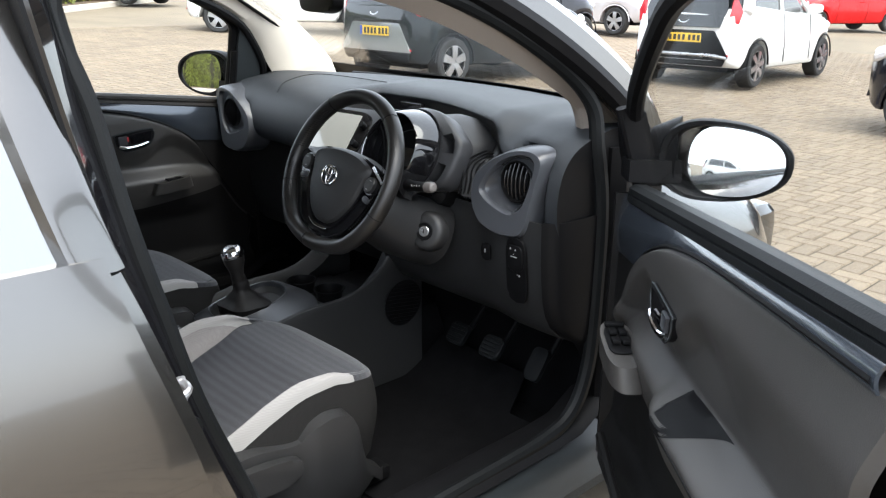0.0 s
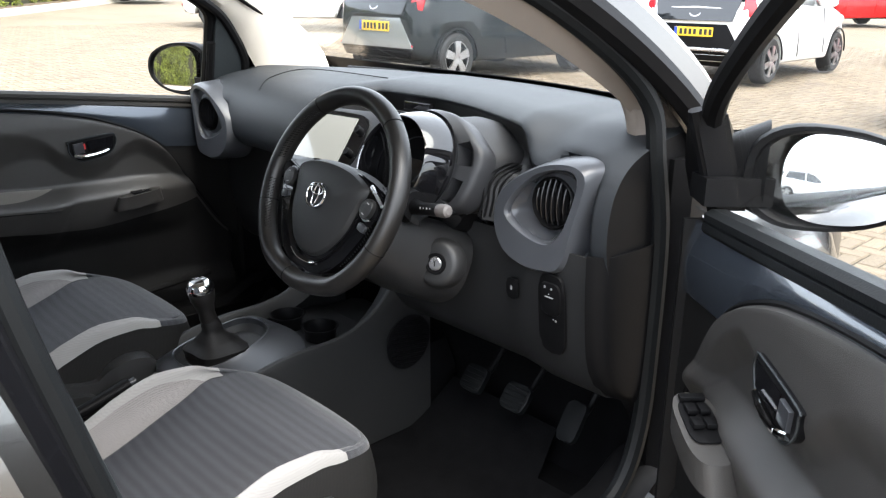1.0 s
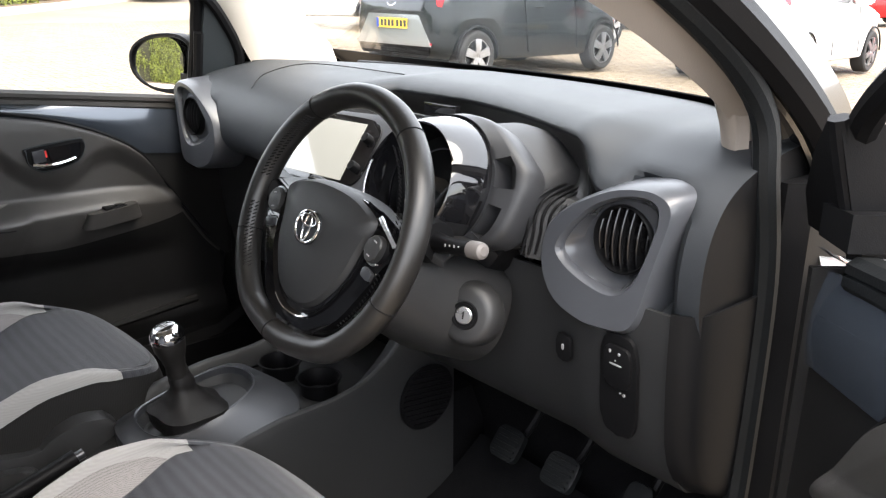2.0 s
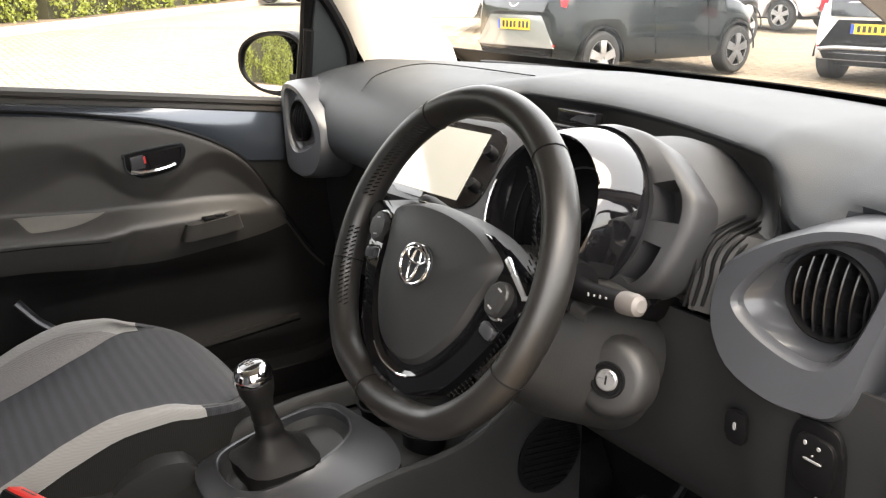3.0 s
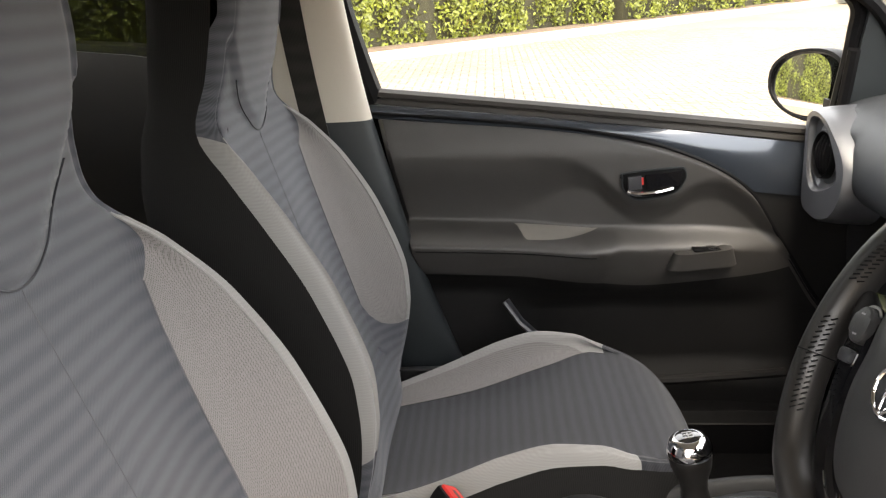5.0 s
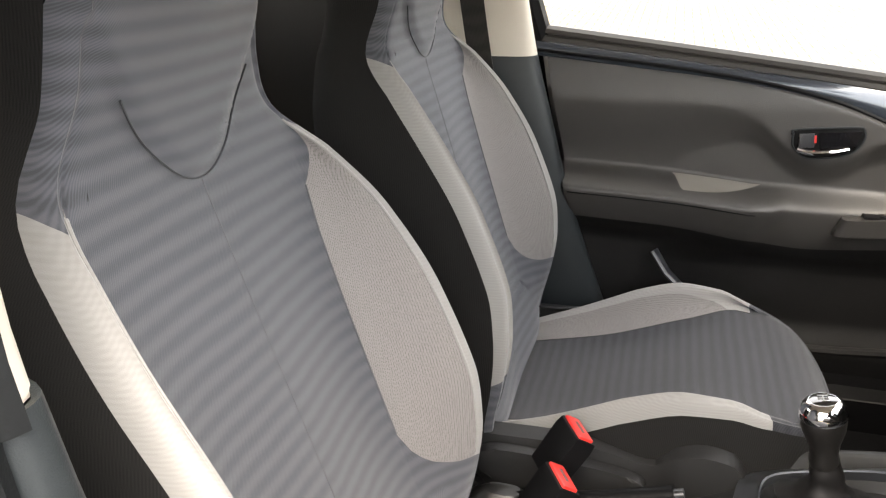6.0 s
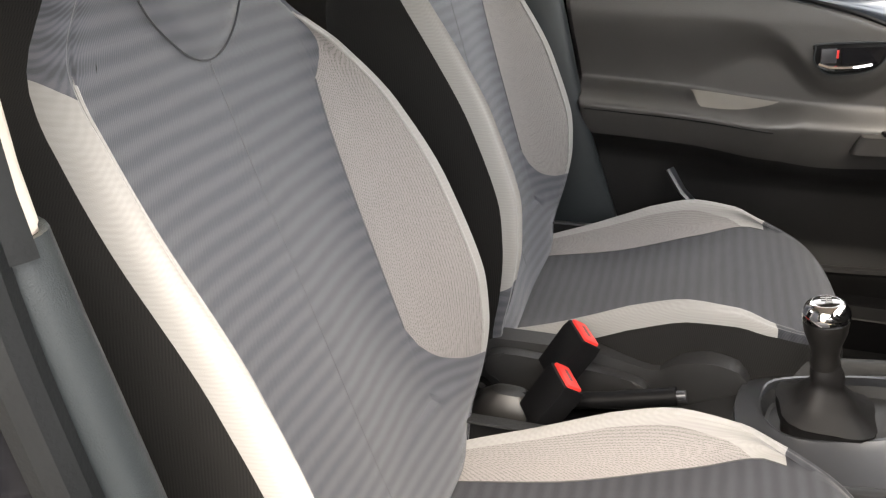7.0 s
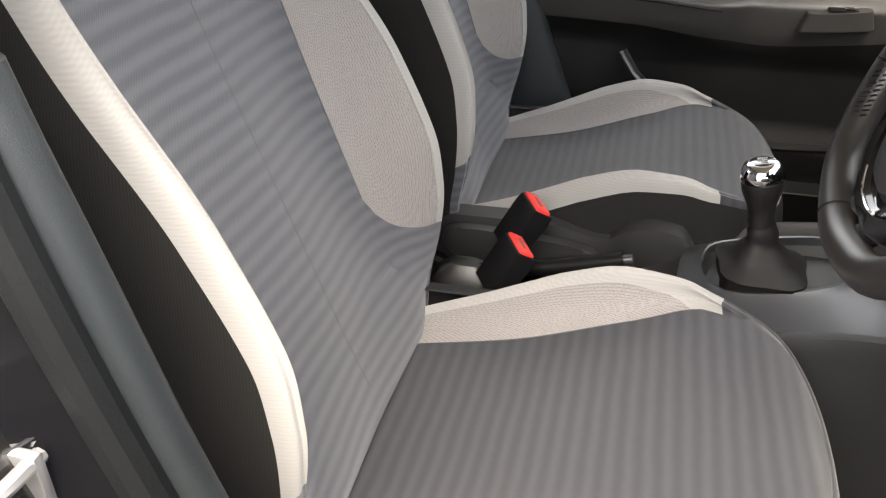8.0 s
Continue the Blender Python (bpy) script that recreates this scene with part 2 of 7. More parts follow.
def lerp(x, pts):
    """Smooth value at x of the points (x, value), with no overshoot between them."""
    if x <= pts[0][0]:
        return pts[0][1]
    if x >= pts[-1][0]:
        return pts[-1][1]
    i = 0
    while x > pts[i + 1][0]:
        i += 1

    def slope(j):
        return (pts[j + 1][1] - pts[j][1]) / (pts[j + 1][0] - pts[j][0])

    def tangent(j):
        if j == 0:
            return slope(0)
        if j == len(pts) - 1:
            return slope(j - 1)
        p, q = slope(j - 1), slope(j)
        return 0.0 if p * q <= 0 else 2 * p * q / (p + q)
    (a, va), (b, vb) = pts[i], pts[i + 1]
    w = b - a
    t = (x - a) / w
    return (va * (1 + 2 * t) * (1 - t) ** 2 + tangent(i) * w * t * (1 - t) ** 2
            + vb * t * t * (3 - 2 * t) + tangent(i + 1) * w * t * t * (t - 1))


def step(a, b, x):
    t = min(1.0, max(0.0, (x - a) / (b - a)))
    return t * t * (3 - 2 * t)


def sheet(rows, thick=0.0, closed_u=False, direction=None):
    """A surface through rows of points; with a thickness it becomes a closed slab."""
    bm = bmesh.new()
    vs = [[bm.verts.new(p) for p in r] for r in rows]
    for a, b in zip(vs, vs[1:]):
        n = len(a)
        for i in range(n if closed_u else n - 1):
            q = (a[i], a[(i + 1) % n], b[(i + 1) % n], b[i])
            bm.faces.new(q)
    if thick:
        bm.normal_update()
        if direction is not None:
            back = [[bm.verts.new(v.co + Vector(direction) * thick) for v in r] for r in vs]
        else:
            back = [[bm.verts.new(v.co - v.normal * thick) for v in r] for r in vs]
        for a, b in zip(back, back[1:]):
            n = len(a)
            for i in range(n if closed_u else n - 1):
                bm.faces.new((b[i], b[(i + 1) % n], a[(i + 1) % n], a[i]))
        nr = len(vs)
        for j in range(nr - 1):
            if not closed_u:
                bm.faces.new((vs[j][0], vs[j + 1][0], back[j + 1][0], back[j][0]))
                bm.faces.new((vs[j][-1], back[j][-1], back[j + 1][-1], vs[j + 1][-1]))
        for j in (0, nr - 1):
            n = len(vs[j])
            for i in range(n if closed_u else n - 1):
                a, b = vs[j][i], vs[j][(i + 1) % n]
                c, d = back[j][(i + 1) % n], back[j][i]
                bm.faces.new((b, a, d, c) if j == 0 else (a, b, c, d))
    return bm


def loft(sections, caps=True):
    """Closed section loops joined along their order."""
    bm = bmesh.new()
    vs = [[bm.verts.new(p) for p in s] for s in sections]
    for a, b in zip(vs, vs[1:]):
        n = len(a)
        for i in range(n):
            bm.faces.new((a[i], a[(i + 1) % n], b[(i + 1) % n], b[i]))
    if caps:
        bm.faces.new(vs[0][::-1])
        bm.faces.new(vs[-1])
    return bm


def tube(path, radius, sides=10, closed=False, flat=None, up=(0, 0, 1), squash=1.0):
    """A round (or squashed) bar swept along the points. radius may be a list."""
    P = [Vector(p) for p in path]
    n = len(P)
    secs = []
    upv = Vector(up)
    for i, p in enumerate(P):
        if closed:
            t = (P[(i + 1) % n] - P[i - 1]).normalized()
        else:
            t = (P[min(i + 1, n - 1)] - P[max(i - 1, 0)]).normalized()
        s = t.cross(upv)
        if s.length < 1e-4:
            s = t.cross(Vector((0.3, 1, 0.2)))
        s.normalize()
        q = s.cross(t).normalized()
        r = radius[i] if isinstance(radius, (list, tuple)) else radius
        secs.append([p + s * math.cos(a) * r + q * math.sin(a) * r * squash
                     for a in [2 * math.pi * k / sides for k in range(sides)]])
    if closed:
        secs.append(secs[0])
        bm = loft(secs, caps=False)
        bmesh.ops.remove_doubles(bm, verts=bm.verts[:], dist=1e-6)
        return bm
    return loft(secs)


def box(cx, cy, cz, sx, sy, sz, bevel=0.0, seg=2):
    bm = bmesh.new()
    bmesh.ops.create_cube(bm, size=1.0, matrix=Matrix.Translation((cx, cy, cz)) @ Matrix.Diagonal((sx, sy, sz, 1)))
    if bevel:
        bmesh.ops.bevel(bm, geom=bm.edges[:], offset=bevel, segments=seg, affect="EDGES", profile=0.6)
    return bm


def prism(poly, origin, u, v, depth, bevel=0.0, seg=2):
    """A plate with the outline poly (in u and v) at origin, depth thick along u x v, its front edge rounded."""
    u, v, o = Vector(u).normalized(), Vector(v).normalized(), Vector(origin)
    n = u.cross(v)
    bm = bmesh.new()
    front = [bm.verts.new(o + u * a + v * b + n * depth) for a, b in poly]
    back = [bm.verts.new(o + u * a + v * b) for a, b in poly]
    f = bm.faces.new(front)
    bm.faces.new(back[::-1])
    k = len(poly)
    for i in range(k):
        bm.faces.new((back[i], back[(i + 1) % k], front[(i + 1) % k], front[i]))
    if bevel:
        bmesh.ops.bevel(bm, geom=f.edges[:], offset=bevel, segments=seg, affect="EDGES", profile=0.6)
    return bm


def superellipse(a, b, p=2.5, n=32):
    out = []
    for k in range(n):
        t = 2 * math.pi * k / n
        c, s = math.cos(t), math.sin(t)
        out.append((a * abs(c) ** (2 / p) * (1 if c >= 0 else -1), b * abs(s) ** (2 / p) * (1 if s >= 0 else -1)))
    return out


def lathe(profile, n=32, m=None):
    """Turned about the z axis: profile of (radius, height)."""
    bm = bmesh.new()
    rows = []
    for r, z in profile:
        if r < 1e-6:
            rows.append([bm.verts.new((0, 0, z))])
        else:
            rows.append([bm.verts.new((r * math.cos(2 * math.pi * k / n), r * math.sin(2 * math.pi * k / n), z)) for k in range(n)])
    for a, b in zip(rows, rows[1:]):
        for i in range(n):
            j = (i + 1) % n
            if len(a) == 1 and len(b) == 1:
                continue
            if len(a) == 1:
                bm.faces.new((a[0], b[i], b[j]))
            elif len(b) == 1:
                bm.faces.new((a[i], b[0], a[j]))
            else:
                bm.faces.new((a[i], a[j], b[j], b[i]))
    if m is not None:
        bm.transform(m)
    return bm


def axes(origin, x, y):
    """A frame with the given x and y directions."""
    x = Vector(x).normalized()
    z = x.cross(Vector(y)).normalized()
    y = z.cross(x)
    m = Matrix((x, y, z)).transposed().to_4x4()
    m.translation = origin
    return m


def join(*bms):
    out = bmesh.new()
    for b in bms:
        me = bpy.data.meshes.new("tmp")
        b.to_mesh(me)
        b.free()
        out.from_mesh(me)
        bpy.data.meshes.remove(me)
    return out


# ---------------------------------------------------------------- the car's shell
def side_x(z):
    """Half width of the body's outer skin at height z."""
    return lerp(z, [(0.18, 0.72), (0.30, 0.775), (0.45, 0.812), (0.60, 0.832), (0.70, 0.836), (0.78, 0.826), (0.86, 0.808), (0.92, 0.792), (0.985, 0.772), (1.05, 0.752), (1.20, 0.70), (1.36, 0.635), (1.44, 0.585)])


car = thing("hatchback_car", "dark blue-grey five-door hatchback with its driver's door open", "car", Matrix.Translation((0, -0.25, 0)))
CAR0 = Vector((0, -0.25, 0))


def cpart(name, bm, mat, parent=None, label="", **kw):
    """A part of the car, given in the car's own plan."""
    bm.transform(Matrix.Translation(-CAR0))
    return part(name, bm, mat, parent or car, label, **kw)


def skin(y0, y1, z0, z1, side, thick=0.02, ny=12, nz=16, edge=None):
    """A panel of the outer skin."""
    rows = []
    for i in range(ny + 1):
        row = []
        for j in range(nz + 1):
            z = z0 + (z1 - z0) * j / nz
            a, b = (y0, y1) if edge is None else edge(z)
            y = a + (b - a) * i / ny
            taper = 0.035 * step(-0.9, -1.9, y) + 0.03 * step(0.5, 1.3, y)
            row.append(Vector((side * (side_x(z) - taper), y, z)))
        rows.append(row)
    return sheet(rows, thick, direction=(-side, 0, 0))


# floor pan, tunnel and carpets
cpart("floor_pan", box(0, -0.35, 0.235, 1.44, 2.2, 0.03), M_CARPET, label="black carpet on the floor pan")
for sd, nm in ((1, "driver"), (-1, "passenger")):
    rows = []
    for i in range(21):
        y = -0.06 + 0.56 * i / 20
        row = []
        for j in range(15):
            x = sd * (0.16 + 0.50 * j / 14)
            if sd > 0 and j > 9:
                lim = 0.40
            else:
                lim = 0.50
            yy = min(y, lim)
            z = 0.262 + 0.13 * step(0.32, 0.62, yy) + 0.004 * math.sin(9 * x) + 0.010 * step(0.6, 0.68, abs(x))
            row.append(Vector((x, yy, z)))
        rows.append(row)
    cpart("floor_mat", sheet(rows, 0.008, direction=(0, 0, -1)), M_CARPET, label="black carpet mat with a bound edge")
# bulkhead and footwell
cpart("bulkhead", sheet([[Vector((x, lerp(z, [(0.24, 0.50), (0.42, 0.62), (0.8, 0.66)]), z)) for x in (-0.73, 0, 0.73)] for z in (0.24, 0.33, 0.42, 0.6, 0.8, 0.98)], 0.02), M_CARPET, label="dark footwell lining")
rows = []
for i in range(15):
    y = -1.3 + 1.85 * i / 14
    rows.append([Vector((x, y, 0.25 + 0.17 * h * (1 - 0.25 * step(-0.3, -1.0, y)))) for x, h in ((-0.13, 0), (-0.115, 0.6), (-0.08, 0.95), (0, 1), (0.08, 0.95), (0.115, 0.6), (0.13, 0))])
cpart("transmission_tunnel", sheet(rows, 0.01), M_CARPET, label="carpeted centre tunnel")

# door openings, sills and pillars on both sides
for sd in (1, -1):
    sill = []
    for i in range(25):
        y = -1.25 + 1.85 * i / 24
        up = 0.06 * step(0.25, 0.42, y)
        sill.append([Vector((sd * x, y, z)) for x, z in ((0.66, 0.265), (0.665, 0.33), (0.69, 0.352), (0.735, 0.352 + up * 0.3), (0.765, 0.33), (0.79, 0.30), (0.80, 0.24), (0.76, 0.17))])
    cpart("sill", sheet(sill, 0.012), M_PILLAR_LOW if sd > 0 else M_BLACK, label="dark door sill" if sd > 0 else "black sill trim")
    plate = [[Vector((sd * x, -0.45 + 0.97 * i / 12, z + 0.05 * step(0.33, 0.46, -0.45 + 0.97 * i / 12))) for x, z in ((0.660, 0.335), (0.672, 0.356), (0.69, 0.362), (0.745, 0.362), (0.772, 0.342))] for i in range(13)]
    cpart("scuff_plate", sheet(plate, 0.004), M_BLACK, label="ribbed black scuff plate")
    # rubber seal round the front opening
    ring = [(0.745, 0.392, 0.99), (0.742, 0.412, 0.86), (0.742, 0.415, 0.66), (0.742, 0.405, 0.50), (0.742, 0.36, 0.40), (0.742, 0.27, 0.362), (0.742, 0.05, 0.352), (0.742, -0.25, 0.355),
            (0.725, -0.40, 0.40), (0.705, -0.450, 0.54), (0.70, -0.514, 0.72), (0.70, -0.554, 0.87), (0.693, -0.585, 1.0), (0.673, -0.608, 1.15), (0.65, -0.632, 1.28), (0.65, -0.58, 1.335),
            (0.66, -0.38, 1.335), (0.675, -0.16, 1.29), (0.69, 0.02, 1.225), (0.712, 0.21, 1.135), (0.732, 0.325, 1.06)]
    if sd > 0:
        ring[0] = (0.738, 0.388, 0.99)
        ring[-6:] = [(0.650, -0.56, 1.352), (0.655, -0.36, 1.36), (0.670, -0.12, 1.325), (0.692, 0.085, 1.262), (0.712, 0.272, 1.168), (0.728, 0.372, 1.082)]
    else:
        ring[0] = (0.735, 0.47, 0.99)
        ring[-6:] = [(0.650, -0.58, 1.372), (0.660, -0.38, 1.392), (0.672, -0.12, 1.36), (0.690, 0.10, 1.312), (0.708, 0.30, 1.245), (0.722, 0.43, 1.15)]
    ring = [Vector((sd * a, b, c)) for a, b, c in ring]
    cpart("door_seal", tube(crom(ring, 5, closed=True), 0.0165, 10, closed=True, up=(1, 0, 0)), M_RUBBER, label="black rubber door seal")
    # front pillar: outer skin, and cream trim on the inside
    outer = [(0.745, 0.52, 0.93), (0.735, 0.43, 1.045), (0.715, 0.27, 1.16), (0.690, 0.08, 1.26), (0.665, -0.12, 1.335), (0.65, -0.38, 1.39), (0.645, -0.66, 1.405)]
    if sd > 0:
        outer = [(a + 0.004, b + 0.045, c + 0.022) for a, b, c in outer]
    else:
        outer = [(0.745, 0.54, 0.93), (0.735, 0.505, 1.06), (0.722, 0.45, 1.165), (0.712, 0.37, 1.235), (0.700, 0.22, 1.300), (0.675, -0.02, 1.375), (0.655, -0.38, 1.42), (0.645, -0.66, 1.43)]
    sec = []
    for p in crom([Vector((sd * a, b, c)) for a, b, c in outer], 5):
        sec.append([p + Vector((sd * dx, dy, dz)) for dx, dy, dz in ((0.025, 0.0, -0.012), (0.022, 0.045, 0.022), (-0.005, 0.075, 0.035), (-0.03, 0.06, 0.02), (-0.03, 0.0, -0.02), (0.0, -0.02, -0.03))])
    cpart("front_pillar", loft(sec), M_PAINT, label="painted windscreen pillar and roof rail")
    inner = [(0.64, 0.57, 0.985), (0.66, 0.49, 1.04), (0.664, 0.355, 1.13), (0.650, 0.155, 1.228), (0.630, -0.07, 1.305), (0.61, -0.38, 1.355), (0.605, -0.66, 1.37)]
    if sd < 0:
        inner = [(0.64, 0.56, 0.985), (0.662, 0.520, 1.07), (0.664, 0.473, 1.154), (0.660, 0.426, 1.200), (0.655, 0.385, 1.232), (0.645, 0.277, 1.286), (0.625, 0.02, 1.352), (0.61, -0.38, 1.39), (0.605, -0.66, 1.40)]
    sec = []
    for i, p in enumerate(crom([Vector((sd * a, b, c)) for a, b, c in inner], 5)):
        w = 1.0 + 0.6 * step(8, 0, i)
        g = 0.0 if sd > 0 else 1.0 + 1.0 * step(12, 0, i) - 0.55 * step(8, 24, i)
        sec.append([p + Vector((sd * dx, dy, dz)) for dx, dy, dz in ((0.045, 0.0, -0.012), (0.014, -0.028, -0.030), (-0.010, -0.006, -0.024), (-0.020 * w - 0.012 * w * g, 0.022 * w + 0.03 * w * g, 0.012 * g), (-0.012 - 0.01 * g, 0.045 + 0.045 * g, 0.022 + 0.026 * g), (0.045, 0.05 + 0.02 * g, 0.025 + 0.01 * g))])
    cpart("pillar_trim", loft(sec), M_CREAM if sd < 0 else M_CREAM_SHADED, label="cream plastic windscreen pillar trim" if sd < 0 else "cream plastic windscreen pillar trim, painted darker for shade")
    if sd > 0:
        lo = crom([Vector((0.640, -0.20, 1.345)), Vector((0.650, 0.05, 1.264)), Vector((0.655, 0.232, 1.180)), Vector((0.655, 0.347, 1.106)), Vector((0.655, 0.400, 1.035)), Vector((0.655, 0.418, 0.992))], 5)
        hi = crom([Vector((0.662, -0.18, 1.362)), Vector((0.674, 0.065, 1.273)), Vector((0.680, 0.224, 1.192)), Vector((0.683, 0.340, 1.134)), Vector((0.684, 0.396, 1.080)), Vector((0.684, 0.412, 0.992))], 5)
        face = [crom([a + Vector((-0.012, 0.02, 0.004)), a, (a + b) / 2 + Vector((0.006, -0.004, 0.0)), b, b + Vector((0.008, 0.012, 0.006))], 3) for a, b in zip([p * 0.6 + q * 0.4 for p, q in zip(lo, hi)], hi)]
        cpart("pillar_edge", sheet(face, 0.003), M_CREAM_SHADED, label="cream pillar trim edge along the door opening, shade painted in")
    chan = [Vector((sd * (a + 0.014), b - 0.004, c - 0.012)) for a, b, c in outer]
    cpart("pillar_channel", tube(crom(chan, 5), 0.024, 8, up=(1, 0, 0)), M_BLACK, label="black seal channel along the pillar")
    # hinge pillar coloured black to paint the shadow it stands in
    post = [[Vector((sd * x, y, z)) for x, y in ((0.700, 0.44), (0.745, 0.432), (0.768, 0.46), (0.768, 0.60), (0.700, 0.60))] for z in (0.30, 0.5, 0.75, 0.90, 0.985)]
    cpart("hinge_pillar", loft(post), M_BLACK, label="hinge pillar, its shadow painted black")
    # middle pillar
    edge_f = lambda z: lerp(z, [(0.33, -0.37), (0.40, -0.40), (0.54, -0.455), (0.72, -0.52), (0.87, -0.562), (1.0, -0.598), (1.15, -0.625), (1.36, -0.655)])
    seal_x = lambda z: lerp(z, [(0.33, 0.72), (0.54, 0.705), (0.72, 0.70), (1.0, 0.695), (1.15, 0.675), (1.36, 0.645)])
    shift = 0.0 if sd > 0 else 0.03
    rows = []
    for j in range(21):
        z = 0.34 + 1.02 * j / 20
        a, xs_ = edge_f(z), seal_x(z)
        xo = side_x(z)
        rows.append([Vector((sd * x, y, z)) for x, y in ((xs_ - 0.01, a - 0.06), (xs_ - 0.012, a - 0.004), (xs_ + 0.004, a + 0.002), (xs_ + 0.02, a - 0.012), (xs_ + 0.04, a - 0.030), (xo - 0.040, a - 0.036), (xo - 0.030, a - 0.06), (xo - 0.028, a - 0.13))])
    cpart("middle_pillar", sheet([r[4:] for r in rows[:13]], 0.006), M_PAINT, label="painted door pillar")
    cpart("upper_middle_pillar", sheet([r[4:] for r in rows[12:]], 0.006), M_BLACK, label="black upper door pillar")
    # body paint swapped for gloss black here, painting the shade on this face
    cpart("pillar_face", sheet([r[:5] for r in rows], 0.006), M_PIANO, label="door pillar face, body paint turned glossy black for shade")

    def trim_rows(z0, z1, n, grow):
        out = []
        lip = 0.016 if grow and sd > 0 else 0.0
        for j in range(n):
            z = z0 + (z1 - z0) * j / (n - 1)
            a, xs_ = edge_f(z) + shift - 0.6 * lip, seal_x(z)
            out.append([Vector((sd * x, y, z)) for x, y in ((xs_ - 0.006 - lip, a + 0.012 + 0.4 * lip), (xs_ - 0.014 - grow - 0.5 * lip, a + 0.024 + 0.1 * lip), (xs_ - 0.025 - grow, a + 0.030), (xs_ - 0.044 - grow, a + 0.024), (xs_ - 0.056 - grow, a - 0.01), (xs_ - 0.060 - grow, a - 0.10), (xs_ - 0.02, a - 0.15))])
        return [crom(r, 3) for r in out]
    cpart("pillar_trim", sheet(trim_rows(0.990, 1.36, 12, 0.003), 0.005), M_CREAM, label="cream plastic upper pillar trim")
    if sd > 0:
        lip = []
        for j in range(12):
            z = 0.985 + 0.375 * j / 11
            a, xs_ = edge_f(z) + 0.003, seal_x(z)
            lip.append(crom([Vector((x, y, z)) for x, y in ((xs_ + 0.012, a + 0.004), (xs_ - 0.002, a + 0.018), (xs_ - 0.012, a + 0.026), (xs_ - 0.0225, a + 0.0305))], 3))
        cpart("seal_lip", sheet(lip, 0.002), M_RUBBER, label="black inner lip of the door seal")
    cpart("lower_pillar_trim", sheet(trim_rows(0.34, 0.993, 14, 0.0), 0.005), M_PILLAR_LOW, label="dark lower pillar trim")
    # rear door skin, its window frame and glass, rear quarter
    lead = lambda z: lerp(z, [(0.28, -0.475), (0.5, -0.525), (0.7, -0.575), (0.9, -0.628), (1.0, -0.65)])
    cpart("rear_door", skin(0, 0, 0.27, 0.985, sd, 0.03, 16, 18, lambda z: (lead(z), lerp(z, [(0.27, -1.18), (0.6, -1.36), (0.98, -1.46)]))), M_PAINT, label="painted rear door skin")
    cpart("rear_quarter", skin(-1.2, -2.0, 0.5, 1.40, sd, 0.03, 12, 16, lambda z: (lerp(z, [(0.27, -1.19), (0.6, -1.37), (0.98, -1.47), (1.4, -1.40)]), lerp(z, [(0.4, -2.02), (1.0, -1.98), (1.4, -1.75)]))), M_PAINT, label="painted rear quarter")
    rows = []
    for i in range(19):
        y = 0.50 + 0.90 * i / 18
        zt = lerp(y, [(0.5, 0.915), (0.7, 0.86), (0.88, 0.80), (1.19, 0.725), (1.32, 0.64), (1.40, 0.55)])
        w = 0.795 - 0.10 * step(1.05, 1.42, y)
        rows.append([Vector((sd * x, y, z)) for x, z in ((w - 0.14, zt + 0.05), (w - 0.075, zt + 0.022), (w - 0.03, zt - 0.025), (w - 0.004, zt - 0.09), (w + 0.005, 0.55 if zt > 0.66 else zt - 0.1), (w - 0.01, 0.36))])
    cpart("front_wing", sheet(rows, 0.01), M_PAINT, label="painted front wing")
    frame_path = [Vector((sd * (side_x(z) - 0.02), y, z)) for y, z in ((-0.725, 1.335), (-0.74, 1.342), (-0.77, 1.346), (-0.80, 1.347), (-1.1, 1.33), (-1.33, 1.27), (-1.42, 1.10), (-1.43, 1.0))]
    cpart("rear_window_frame", tube(crom(frame_path, 4), 0.022, 8, up=(1, 0, 0)), M_BLACK)
    rows = [[Vector((sd * (side_x(z) - 0.02), lerp(z, [(0.98, a), (1.32, b)]), z)) for a, b in ((-0.66, -0.71), (-0.9, -0.92), (-1.2, -1.15), (-1.44, -1.28))] for z in (0.98, 1.08, 1.18, 1.33)]
    g = cpart("rear_window", sheet(rows, 0.004), M_PRIVACY, label="rear door window glass")
    g.visible_shadow = False
    strip = []
    for j in range(15):
        z = 0.965 + 0.42 * j / 14
        a, xo = edge_f(z), side_x(z)
        strip.append([Vector((sd * x, y, z)) for x, y in ((xo - 0.030, a - 0.030), (xo - 0.012, a - 0.034), (xo - 0.006, a - 0.045), (xo - 0.008, a - 0.090), (xo - 0.018, a - 0.098))])
    cpart("rear_door_frame", sheet(strip, 0.004), M_PAINT, label="painted window frame of the rear door")
    if sd == 1:
        rows = [[Vector((side_x(z) - 0.0255, y, z)) for y in (-0.90, -0.84, -0.785)] for z in (0.992, 1.015, 1.042)]
        st = cpart("window_sticker", sheet(rows, 0.001, direction=(-1, 0, 0)), M_BLACK, label="dark sticker inside the rear window")
        ringp = [Vector((side_x(1.02) - 0.0235, -0.842 + 0.030 * math.cos(2 * math.pi * k / 24), 1.022 + 0.013 * math.sin(2 * math.pi * k / 24))) for k in range(24)]
        cpart("sticker_ring", tube(ringp, 0.0016, 5, closed=True, up=(1, 0, 0)), M_SATIN, st)
